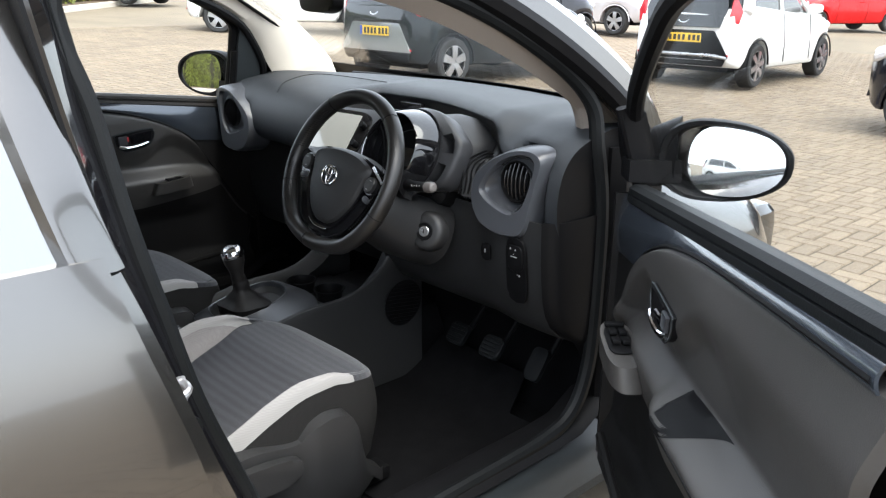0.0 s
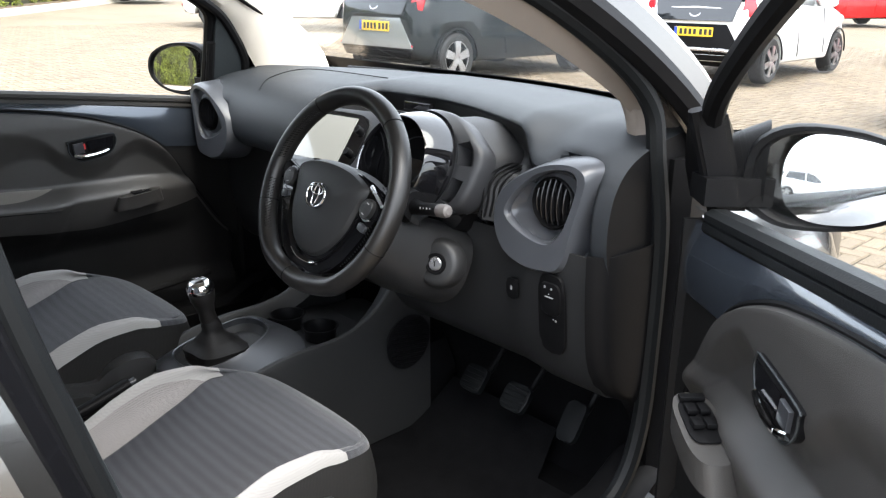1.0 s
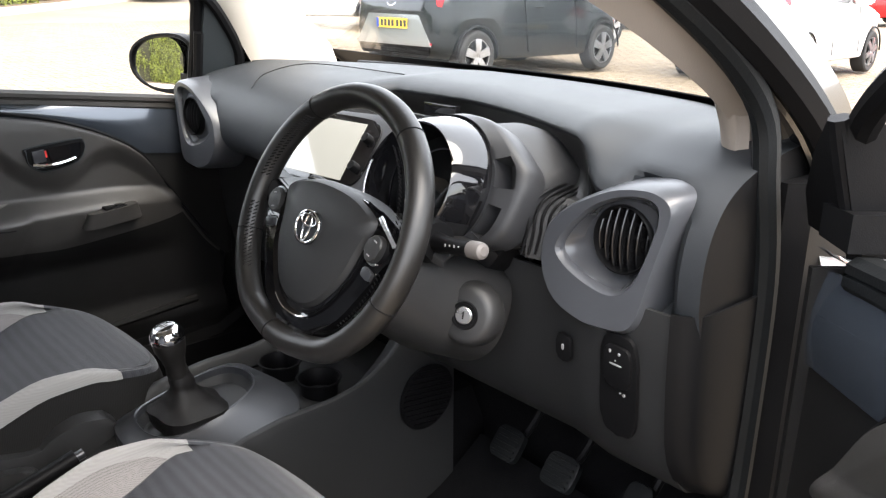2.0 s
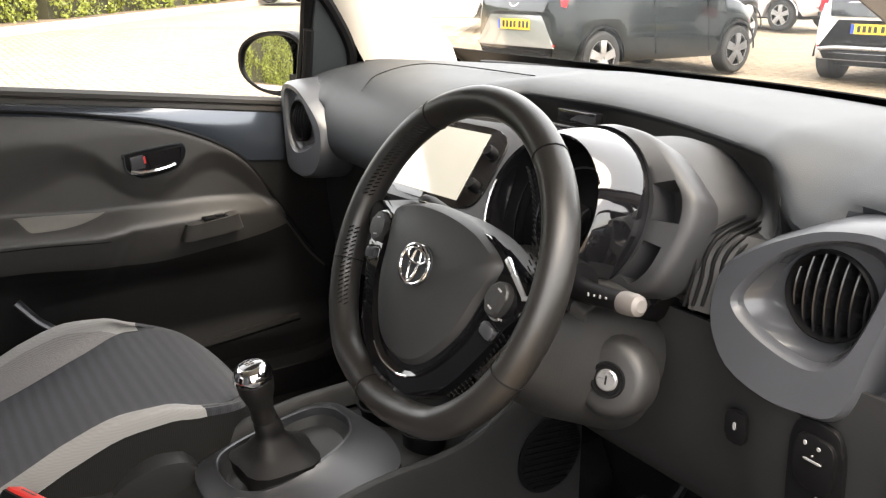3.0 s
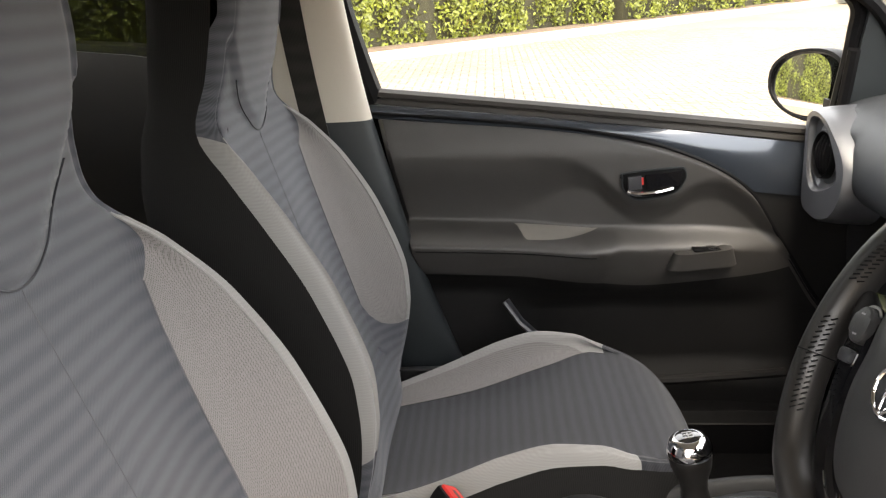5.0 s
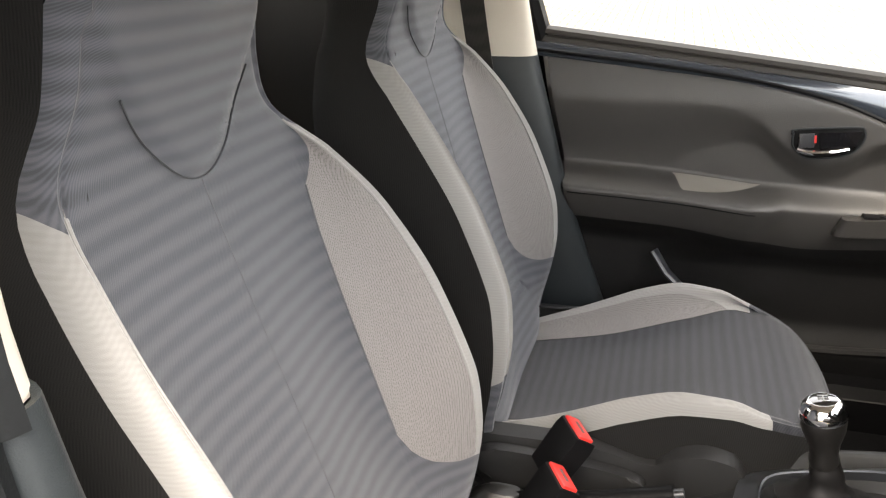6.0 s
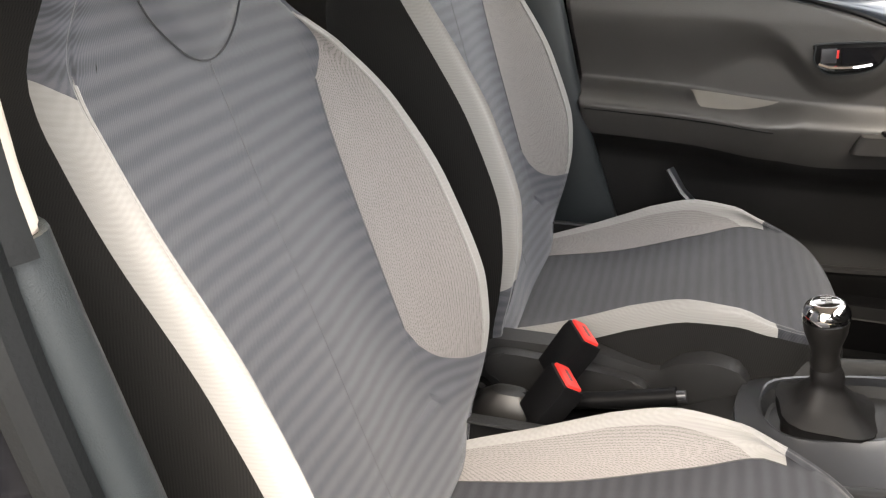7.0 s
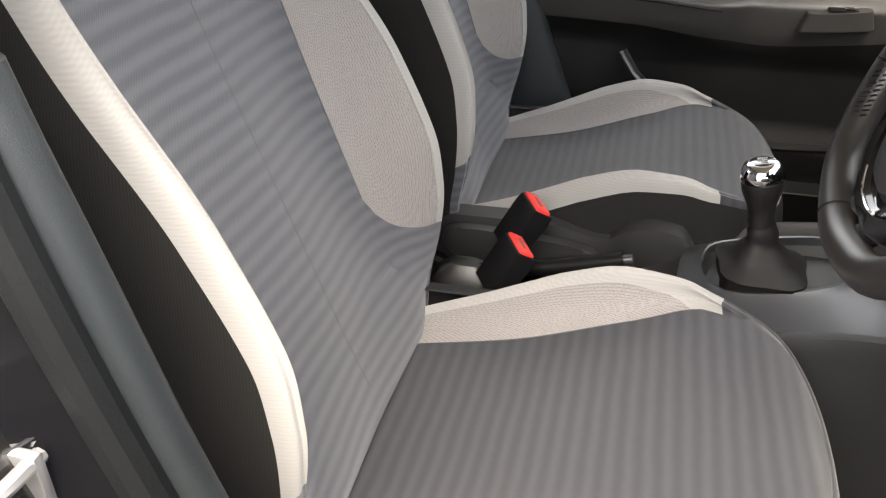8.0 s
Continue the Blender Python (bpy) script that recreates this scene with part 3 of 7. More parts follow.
    # pale waist line and striker hardware
    if sd == 1:
        cpart("striker", tube(crom([Vector(p) for p in ((0.735, -0.550, 0.776), (0.768, -0.552, 0.776), (0.775, -0.568, 0.766), (0.770, -0.582, 0.748), (0.735, -0.582, 0.742))], 4), 0.0055, 8), M_SILVER, label="bare metal door striker loop")
        cpart("striker_plate", box(0.742, -0.567, 0.758, 0.008, 0.045, 0.05, 0.002), M_SILVER)
        cpart("door_bump_stop", lathe([(0, 0.018), (0.012, 0.017), (0.015, 0.010), (0.015, 0.004), (0.022, 0.003), (0.022, 0)], 20, axes((0.744, -0.548, 0.699), (0, 1, 0), (0, 0, 1))), M_RUBBER, label="round rubber bump stop")

# roof, headliner, windscreen, rear end
rows = []
for i in range(13):
    y = -1.75 + 1.95 * i / 12
    zt = 1.455 - 0.10 * step(-0.2, 0.5, y) - 0.05 * step(-1.0, -1.9, y)
    rows.append([Vector((x, y, zt - 0.07 * (abs(x) / 0.6) ** 2.5)) for x in [-0.60 + 1.2 * k / 12 for k in range(13)]])
cpart("roof", sheet(rows, 0.012), M_PAINT, label="painted roof skin")
rows = [[Vector((v.x, v.y, v.z - 0.035)) for v in r] for r in rows]
cpart("headliner", sheet(rows, 0.01), M_HEADLINER, label="pale cloth headliner")
def screen_wrap(u, t):
    """How far the windscreen curves back towards its two sides."""
    return (0.155 * t - 0.015 if u < 0 else 0.06 * t - 0.16) * abs(u) ** 2.2


ws = []
for j in range(11):
    t = j / 10
    y = 0.86 - 0.78 * t
    z = 0.975 + 0.37 * t - 0.03 * (t * (1 - t)) * -2
    w = 0.70 - 0.09 * t
    ws.append([Vector((w * u, y + screen_wrap(u, t), z)) for u in [-1 + k / 8 for k in range(17)]])
for u, sd in ((0, -1), (-1, 1)):
    edge = [Vector((r[u].x - sd * 0.012, r[u].y - 0.012, r[u].z - 0.008)) for r in ws]
    cpart("windscreen_border", tube(edge, 0.015 if sd > 0 else 0.008, 8, squash=0.6), M_BLACK, label="black printed border of the windscreen")
g = cpart("windscreen", sheet(ws, 0.005), M_GLASS, label="curved windscreen glass")
g.visible_shadow = False
top = [Vector((p.x, p.y - 0.01, p.z - 0.01)) for p in ws[-1]]
cpart("windscreen_header", tube(top, 0.03, 8), M_HEADLINER)
band = []
for t in (0.06, 0.10, 0.14, 0.185):
    w = 0.70 - 0.09 * t
    band.append([Vector((w * u, 0.86 - 0.78 * t + screen_wrap(u, t) - 0.006, 0.975 + 0.37 * t + 0.06 * t * (1 - t) - 0.004)) for u in [-1 + k / 12 for k in range(25)]])
cpart("windscreen_frit", sheet(band, 0.002), M_BLACK, label="black printed band along the windscreen's foot")
bottom = [Vector((p.x, p.y, p.z + 0.004)) for p in ws[0]]
cpart("windscreen_edge", tube(bottom, 0.012, 8), M_RUBBER, label="black ceramic edge of the windscreen")
rows = []
for i in range(17):
    t = i / 16
    y = 0.88 + 0.52 * t
    zc = 0.975 - 0.06 * t - 0.20 * t ** 2.5
    rows.append([Vector((u * (0.71 - 0.08 * t), y - 0.20 * abs(u) ** 2.2 * (1 - t * 0.4), zc - 0.07 * abs(u) ** 3)) for u in [-1 + k / 8 for k in range(17)]])
cpart("bonnet", sheet(rows, 0.012), M_PAINT, label="painted bonnet")
cpart("scuttle", box(0, 0.83, 0.93, 1.2, 0.2, 0.05, 0.01), M_BLACK, label="black scuttle panel")
cpart("nose", box(0, 1.36, 0.46, 1.36, 0.16, 0.46, 0.06, 3), M_PAINT, label="painted front bumper")
for a, b in (((-0.30, 0.80, 0.995), (0.28, 0.78, 1.01)), ((0.18, 0.80, 0.995), (0.56, 0.66, 1.012))):
    cpart("wiper_blade", tube([Vector(a), (Vector(a) + Vector(b)) / 2 + Vector((0, 0.02, 0.0)), Vector(b)], 0.007, 6), M_RUBBER, label="black wiper blade")
cpart("tailgate", box(0, -1.93, 0.72, 1.40, 0.10, 0.62, 0.04, 3), M_PAINT, label="painted tailgate")
rows = [[Vector((x, -1.92 + 0.16 * t, 1.03 + 0.33 * t)) for x in (-0.58, -0.2, 0.2, 0.58)] for t in (0, 0.5, 1)]
g = cpart("rear_screen", sheet(rows, 0.005), M_GLASS)
g.visible_shadow = False
# rear bench, dark behind the front seats
rows = []
for y, z in ((-0.80, 0.30), (-0.78, 0.46), (-0.86, 0.50), (-1.15, 0.47), (-1.25, 0.50), (-1.33, 0.75), (-1.42, 1.02), (-1.47, 1.04), (-1.52, 0.98)):
    rows.append([Vector((x, y, z)) for x in [-0.64 + 1.28 * k / 8 for k in range(9)]])
cpart("rear_bench", sheet(rows, 0.02), M_SEATSIDE, label="black cloth rear bench")
for x in (0.35, -0.35):
    cpart("rear_headrest", box(x, -1.47, 1.10, 0.24, 0.09, 0.14, 0.03, 3), M_SEATSIDE, label="black cloth rear headrest")
for sd in (1, -1):
    rows = [[Vector((sd * (side_x(min(z, 1.0)) - 0.085), y, z + (0.05 * step(-0.7, -1.2, y) if z > 0.95 else 0))) for y in (-0.68, -0.85, -1.0, -1.2, -1.45)] for z in (0.28, 0.6, 0.9, 1.03, 1.088)]
    cpart("rear_door_trim", sheet(rows, 0.01), M_DOOR, label="dark plastic rear door trim")
    rows = [[Vector((sd * (side_x(z) - 0.08), y, z)) for y in (-1.42, -1.6, -1.9)] for z in (0.28, 0.6, 0.9, 1.2, 1.40)]
    cpart("rear_quarter_trim", sheet(rows, 0.01), M_DOOR, label="dark rear quarter trim")
# seat belts on the middle pillars
for sd in (-1, 1):
    by = -0.035 if sd > 0 else -0.01
    pts = [Vector((sd * 0.590, -0.655 + by, 1.245)), Vector((sd * 0.606, -0.640 + by, 1.10)), Vector((sd * 0.626, -0.610 + by, 0.90)), Vector((sd * 0.630, -0.575 + by, 0.70)), Vector((sd * 0.636, -0.52 + by, 0.42))]
    rows = [[p + Vector((0, -0.023 + 0.046 * k / 4, 0)) for k in range(5)] for p in crom(pts, 6)]
    cpart("seat_belt", sheet(rows, 0.0016), M_BELT, label="black seat belt webbing hanging on the pillar")
    cpart("belt_guide", join(box(sd * 0.588, -0.657 + by, 1.262, 0.022, 0.085, 0.034, 0.008), box(sd * 0.583, -0.657 + by, 1.29, 0.018, 0.03, 0.05, 0.006)), M_BLACK, label="black belt guide loop")
# interior mirror
cpart("interior_mirror", prism(superellipse(0.115, 0.032, 3.0, 32), (0.0, 0.245, 1.268), (1, -0.25, 0), (0, 0.1, 1), 0.03, 0.008), M_BLACK, label="black interior mirror")
# road wheels
for x in (-0.70, 0.70):
    for y in (0.92, -1.42):
        cpart("road_wheel", lathe([(0, 0.05), (0.17, 0.05), (0.19, 0.085), (0.27, 0.085), (0.285, 0.06), (0.285, -0.06), (0.27, -0.085), (0, -0.085)], 36, axes((x, y, 0.285), (0, 1, 0), (0, 0, 1))), M_RUBBER)


# ---------------------------------------------------------------- front seats
SEAT_BASE = Vector((0, -0.25, 0.28))
BACK_N = Vector((0, 0.943, 0.334))


UPRIGHT = [0.0]          # how much steeper than usual the backrest now being built stands


def back_point(x, n, z):
    """A point of the backrest: x across, n in front of its middle line, at height z."""
    yc = -0.523 - (z - 0.614) * 0.354 + lerp(z, [(1.0, 0.0), (1.05, 0.005), (1.10, 0.024), (1.15, 0.048), (1.2, 0.072), (1.36, 0.125)])
    return Vector((x, yc + UPRIGHT[0] * (z - 0.55), z)) + BACK_N * n - SEAT_BASE


def back_half(z):
    """Half cross-section of the backrest, from the middle round to the middle of the back."""
    xr = lerp(z, [(0.46, 0.222), (0.50, 0.232), (0.56, 0.240), (0.63, 0.237), (0.70, 0.233), (0.80, 0.231), (0.90, 0.226), (0.98, 0.205), (1.05, 0.165), (1.08, 0.148), (1.11, 0.136), (1.2, 0.126), (1.28, 0.116), (1.36, 0.085)])
    hb = lerp(z, [(0.46, -0.016), (0.50, 0.0), (0.56, 0.034), (0.63, 0.064), (0.70, 0.077), (0.80, 0.070), (0.90, 0.047), (0.98, 0.016), (1.05, -0.018), (1.12, -0.014), (1.3, -0.018), (1.36, -0.045)])
    wide = lerp(z, [(0.46, 0.012), (0.57, 0.018), (0.62, 0.022), (0.72, 0.025), (0.95, 0.028), (1.03, 0.026), (1.10, 0.022)])
    xs = min(xr - 0.030, lerp(z, [(0.46, 0.165), (0.62, 0.158), (0.80, 0.156), (0.90, 0.160), (0.98, 0.172), (1.03, 0.166), (1.05, 0.146)]))
    db = lerp(z, [(0.46, 0.16), (0.9, 0.15), (1.1, 0.14), (1.2, 0.15), (1.3, 0.15), (1.36, 0.10)])
    c = lerp(z, [(0.46, -0.010), (0.6, -0.014), (1.0, -0.014), (1.08, -0.008), (1.15, -0.002), (1.3, -0.006), (1.36, -0.034)])
    n1 = min(c + 0.003, hb + 0.004) if z > 0.56 else min(c + 0.010, hb + 0.010)
    return [(0, c), (xs, n1), (xr - 0.009, hb - 0.002), (xr - 0.001, hb), (xr + 0.010, hb - wide),
            (xr + 0.014, -db * 0.75), (xr - 0.03, -db), (0, -db - 0.006)]


def vee_pad(x, z):
    """How far the padded head panel stands proud above its V-shaped seam."""
    return 0.010 * step(0.0, 0.016, z - vee_z(x))


def vee_z(x):
    return 1.010 + 0.085 * (min(abs(x), 0.14) / 0.1) ** 2


def section_point(k, z, per=10):
    """The section's point at the fractional place k along its corners, as (x, depth)."""
    h = [Vector((a, b, 0)) for a, b in back_half(z)]
    h = [Vector((-h[1].x, h[1].y, 0))] + h + [Vector((-h[-2].x, h[-2].y, 0))]
    i = min(int(k), 6)
    t = k - i
    a, b, c, d = h[i], h[i + 1], h[i + 2], h[i + 3]
    return 0.5 * ((2 * b) + (c - a) * t + (2 * a - 5 * b + 4 * c - d) * t * t + (3 * b - a - 3 * c + d) * t ** 3)


def back_surface(x, z):
    """Depth of the backrest's front at x and z."""
    run = [section_point(k / 12, z) for k in range(37)]
    for p, q in zip(run, run[1:]):
        if p.x <= abs(x) <= q.x:
            return p.y + (q.y - p.y) * (abs(x) - p.x) / max(q.x - p.x, 1e-6)
    return run[0].y


def back_patch(low, high, k0, k1, side, rows=40, n=10, pad=False):
    """The cloth between section places k0 and k1, and between the edges low(u) and high(u), u running from k0 to k1."""
    out = []
    for i in range(rows + 1):
        row = []
        for j in range(n + 1):
            u = j / n
            z = low(u) + (high(u) - low(u)) * i / rows
            p = section_point(k0 + (k1 - k0) * u, z)
            row.append(back_point(p.x * (side or 1), p.y + (vee_pad(p.x, z) if pad else 0), z))
        if side == 0:
            left = []
            for j in range(n, 0, -1):
                u = j / n
                z = low(u) + (high(u) - low(u)) * i / rows
                p = section_point(k0 + (k1 - k0) * u, z)
                left.append(back_point(-p.x, p.y + (vee_pad(p.x, z) if pad else 0), z))
            row = left + row
        out.append(row)
    return sheet(out)


def flat(z):
    return lambda u: z


MESH_HIGH = lambda u: lerp(u, [(0.0, 0.955), (0.5, 0.998), (1.0, 1.034)])
MESH_LOW = lambda u: lerp(u, [(0.0, 0.662), (0.12, 0.628), (0.35, 0.600), (0.7, 0.584), (1.0, 0.580)])
BAND_HIGH = lambda u: lerp(u, [(0.0, 1.028), (0.35, 1.016), (0.6, 1.022), (1.0, 1.040)])
BAND_LOW = lambda u: lerp(u, [(0.0, 0.580), (1.0, 0.566)])


PLAN = [(0.190, -0.535), (0.203, -0.43), (0.208, -0.30), (0.208, -0.18), (0.198, -0.095), (0.170, -0.034), (0.120, -0.006), (0.060, 0.006), (0.0, 0.009)]


def cushion_rows(steps=6):
    rows = []
    plan = crom([Vector((a, b, 0)) for a, b in PLAN], steps)
    for i, p in enumerate(plan):
        a, b = plan[max(i - 1, 0)], plan[min(i + 1, len(plan) - 1)]
        t = (b - a).normalized()
        nrm = Vector((t.y, -t.x, 0))
        if i == len(plan) - 1:
            nrm = Vector((0, 1, 0))
        rows.append((p, nrm))
    return rows


def cushion_half(p, nrm):
    y = p.y
    xr = p.x
    zr = lerp(y, [(-0.54, 0.455), (-0.46, 0.484), (-0.40, 0.507), (-0.337, 0.535), (-0.29, 0.556), (-0.21, 0.577), (-0.15, 0.574), (-0.10, 0.556), (-0.03, 0.532), (0.009, 0.512)])
    zc = lerp(y, [(-0.54, 0.436), (-0.50, 0.444), (-0.35, 0.470), (-0.21, 0.516), (-0.13, 0.542), (-0.06, 0.543), (-0.02, 0.533), (0.009, 0.514)])
    xs = min(xr * 0.9, lerp(y, [(-0.54, 0.138), (-0.43, 0.146), (-0.30, 0.152), (-0.18, 0.164), (-0.115, 0.184)]))
    wide = lerp(y, [(-0.54, 0.030), (-0.40, 0.029), (-0.28, 0.026), (-0.18, 0.019), (-0.12, 0.014), (-0.09, 0.009), (0.01, 0.008)])
    q = Vector((xr, y, zr))
    return [Vector((0, y, zc)), Vector((xs, y, zc + (zr - zc) * 0.16)), q - nrm * 0.011 + Vector((0, 0, -0.001)), q + Vector((0, 0, -0.001)),
            q + nrm * 0.010 + Vector((0, 0, -0.004 - wide)), Vector((xr, y, 0.440)) + nrm * 0.022, Vector((xr, y, 0.345)) + nrm * 0.008]


def cushion_patch(y0, y1, k0, k1, side, per=6):
    out = []
    for p, nrm in cushion_rows():
        if not y0 - 1e-6 <= p.y <= y1 + 1e-6:
            continue
        h = cushion_half(p, nrm)
        first = Vector((-h[1].x, h[1].y, h[1].z))
        dense = crom([first] + h, per)[per:]
        if side == 0:
            seg = dense[k0 * per:k1 * per + 1]
            pts = [Vector((-a.x, a.y, a.z)) for a in seg[::-1]] + seg[1:]
        else:
            pts = [Vector((a.x * side, a.y, a.z)) for a in dense[k0 * per:k1 * per + 1]]
        out.append([a - SEAT_BASE for a in pts])
    return sheet(out)


def bolster_patch(y1, side, outer, per=6, n=8):
    """The mesh insert on the cushion's raised edge, with a curved front end; or the pale cloth that runs round it."""
    out = []
    for p, nrm in cushion_rows():
        if p.y > y1 + 1e-6:
            continue
        h = cushion_half(p, nrm)
        run = crom([Vector((-h[1].x, h[1].y, h[1].z))] + h, per)[2 * per:3 * per + 1]
        f = lerp(p.y, [(-0.54, 0.84), (-0.30, 0.80), (-0.22, 0.72), (-0.185, 0.60), (-0.155, 0.40), (-0.135, 0.03), (-0.09, 0.02)])
        a, b = (f, 1.0) if outer else (0.0, f)
        pts = []
        for k in range(n + 1):
            u = (a + (b - a) * k / n) * (len(run) - 1)
            j = min(int(u), len(run) - 2)
            q = run[j].lerp(run[j + 1], u - j)
            pts.append(Vector((q.x * side, q.y, q.z)) - SEAT_BASE)
        out.append(pts)
    return sheet(out)


def front_seat(label):
    s = thing("front_seat", label, "car seat", group="front seats")
    cush = part("seat_cushion", cushion_patch(-0.54, 0.03, 0, 1, 0), M_CLOTH_SHADED, s, "dark blue-grey cloth with soft cross bands")
    nose = [p.y for p, n in cushion_rows()]
    front_y = min(nose, key=lambda v: abs(v + 0.10))
    for side in (-1, 1):
        part("cushion_bolster", bolster_patch(front_y, side, False), M_NET, cush, "pale grey sports mesh insert")
        part("cushion_band", join(cushion_patch(-0.54, front_y, 2, 4, side), bolster_patch(front_y, side, True)), M_WHITE_CLOTH, cush, "pale grey cloth band")
        part("cushion_nose", cushion_patch(front_y, 0.03, 1, 4, side), M_CLOTH_SHADED, cush, "")
        part("cushion_side", cushion_patch(-0.54, 0.03, 4, 6, side), M_SEATSIDE, cush, "black ribbed cloth")
        # raised seam cord between the insert and the banded cloth
        line = []
        for p, n in cushion_rows():
            if p.y <= front_y:
                h = cushion_half(p, n)[1]
                line.append(Vector((h.x * side, h.y, h.z + 0.0005)) - SEAT_BASE)
        part("cushion_seam", tube(line, 0.0008, 6), M_THREAD, cush)
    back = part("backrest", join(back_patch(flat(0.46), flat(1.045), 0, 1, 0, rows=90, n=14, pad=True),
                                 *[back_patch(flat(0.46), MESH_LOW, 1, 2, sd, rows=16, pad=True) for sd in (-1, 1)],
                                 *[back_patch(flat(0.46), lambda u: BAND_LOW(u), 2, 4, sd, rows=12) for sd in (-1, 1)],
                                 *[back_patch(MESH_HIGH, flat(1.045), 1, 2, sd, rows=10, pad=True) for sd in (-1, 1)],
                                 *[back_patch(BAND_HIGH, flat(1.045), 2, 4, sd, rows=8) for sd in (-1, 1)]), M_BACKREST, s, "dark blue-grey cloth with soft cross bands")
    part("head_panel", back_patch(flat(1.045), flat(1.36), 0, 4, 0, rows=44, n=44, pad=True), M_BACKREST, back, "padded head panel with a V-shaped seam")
    part("back_shell", join(*[back_patch(flat(0.46), flat(1.36), 4, 7, sd, rows=60, n=14) for sd in (-1, 1)]), M_SEATSIDE, back, "black ribbed cloth sides and back")
    for side in (-1, 1):
        part("back_bolster", back_patch(MESH_LOW, MESH_HIGH, 1, 2, side, rows=60), M_NET, back, "pale grey sports mesh insert")
        part("back_band", back_patch(BAND_LOW, BAND_HIGH, 2, 4, side, rows=70, n=14), M_WHITE_CLOTH, back, "pale grey cloth band")
        for k, z0, z1, lift in ((1, 0.662, 0.955, 0.0004), (2, 0.585, 1.025, 0.0005)):
            line = []
            for i in range(41):
                p = section_point(k, z0 + (z1 - z0) * i / 40)
                line.append(back_point(p.x * side, p.y + lift, z0 + (z1 - z0) * i / 40))
            part("back_seam", tube(line, 0.0010 if k == 1 else 0.0018, 6), M_SEAM if k == 1 else M_WHITE_CLOTH, back)
    top = []
    for i in range(41):
        x = -0.098 + 0.196 * i / 40
        z = vee_z(x)
        top.append(back_point(x, back_surface(x, z) + 0.0022 + 0.004 * (x / 0.098) ** 2, z))
    part("head_seam", tube(top, 0.0011, 6), M_CLOTH_SHADED, back)
    mid = [back_point(0, back_half(z)[0][1] - 0.0003, z) for z in [0.5 + 0.51 * i / 30 for i in range(31)]]
    part("centre_seam", tube(mid, 0.0009, 6), M_SEAM, back, "pale centre seam")
    base = part("seat_base", box(0, -0.03, 0.055, 0.40, 0.44, 0.09, 0.02), M_BLACK, s, "black plastic seat pan")
    for side in (-1, 1):
        part("seat_rail", box(side * 0.17, 0.0, 0.003, 0.05, 0.52, 0.03, 0.006), M_BLACK, base)
        rows = []
        for i in range(41):
            y = -0.30 + 0.53 * i / 40
            zt = lerp(y, [(-0.3, 0.21), (-0.10, 0.215), (0.0, 0.20), (0.03, 0.222), (0.07, 0.232), (0.11, 0.225), (0.135, 0.19), (0.16, 0.10), (0.23, 0.03)])
            xo = 0.254 - 0.05 * step(0.12, 0.24, y) - 0.010 * step(0.04, 0.01, y)
            rows.append([Vector((side * (xo - 0.03), y, zt)), Vector((side * (xo - 0.004), y, zt - 0.006)), Vector((side * xo, y, zt - 0.03)),
                         Vector((side * xo, y, 0.03)), Vector((side * (xo - 0.02), y, 0.0))])
        val = part("side_valance", sheet(rows, 0.003), M_COLUMN, s, "moulded dark plastic seat valance")
        if side == 1:
            part("height_lever", prism(superellipse(0.125, 0.030, 3.5, 28), (0.246, -0.13, 0.165), (0, 1, -0.06), (0, 0.06, 1), 0.020, 0.008), M_COLUMN, val, "long height adjusting lever")
            part("recline_knob", lathe([(0, 0.02), (0.024, 0.02), (0.03, 0.014), (0.031, 0)], 24, axes((0.25, -0.27, 0.11), (0, 1, 0), (0, 0, 1))), M_BLACK, val)
    return s


driver_seat = front_seat("banded grey cloth driver's seat with pale bolster bands")
driver_seat.matrix_world = Matrix.Translation(Vector((0.322, 0, 0)) + SEAT_BASE)
UPRIGHT[0] = 0.035
passenger_seat = front_seat("banded grey cloth passenger seat set slightly higher")
passenger_seat.matrix_world = Matrix.Translation(Vector((-0.332, 0, 0.020)) + SEAT_BASE)


# ---------------------------------------------------------------- dashboard
DASH0 = Vector((0, 0.45, 0.25))
dash = thing("dashboard", "dark grey moulded dashboard with a raised brow", "dashboard", Matrix.Translation(DASH0))


def dpart(name, bm, mat, parent=None, label="", **kw):
    bm.transform(Matrix.Translation(-DASH0))
    return part(name, bm, mat, parent or dash, label, **kw)


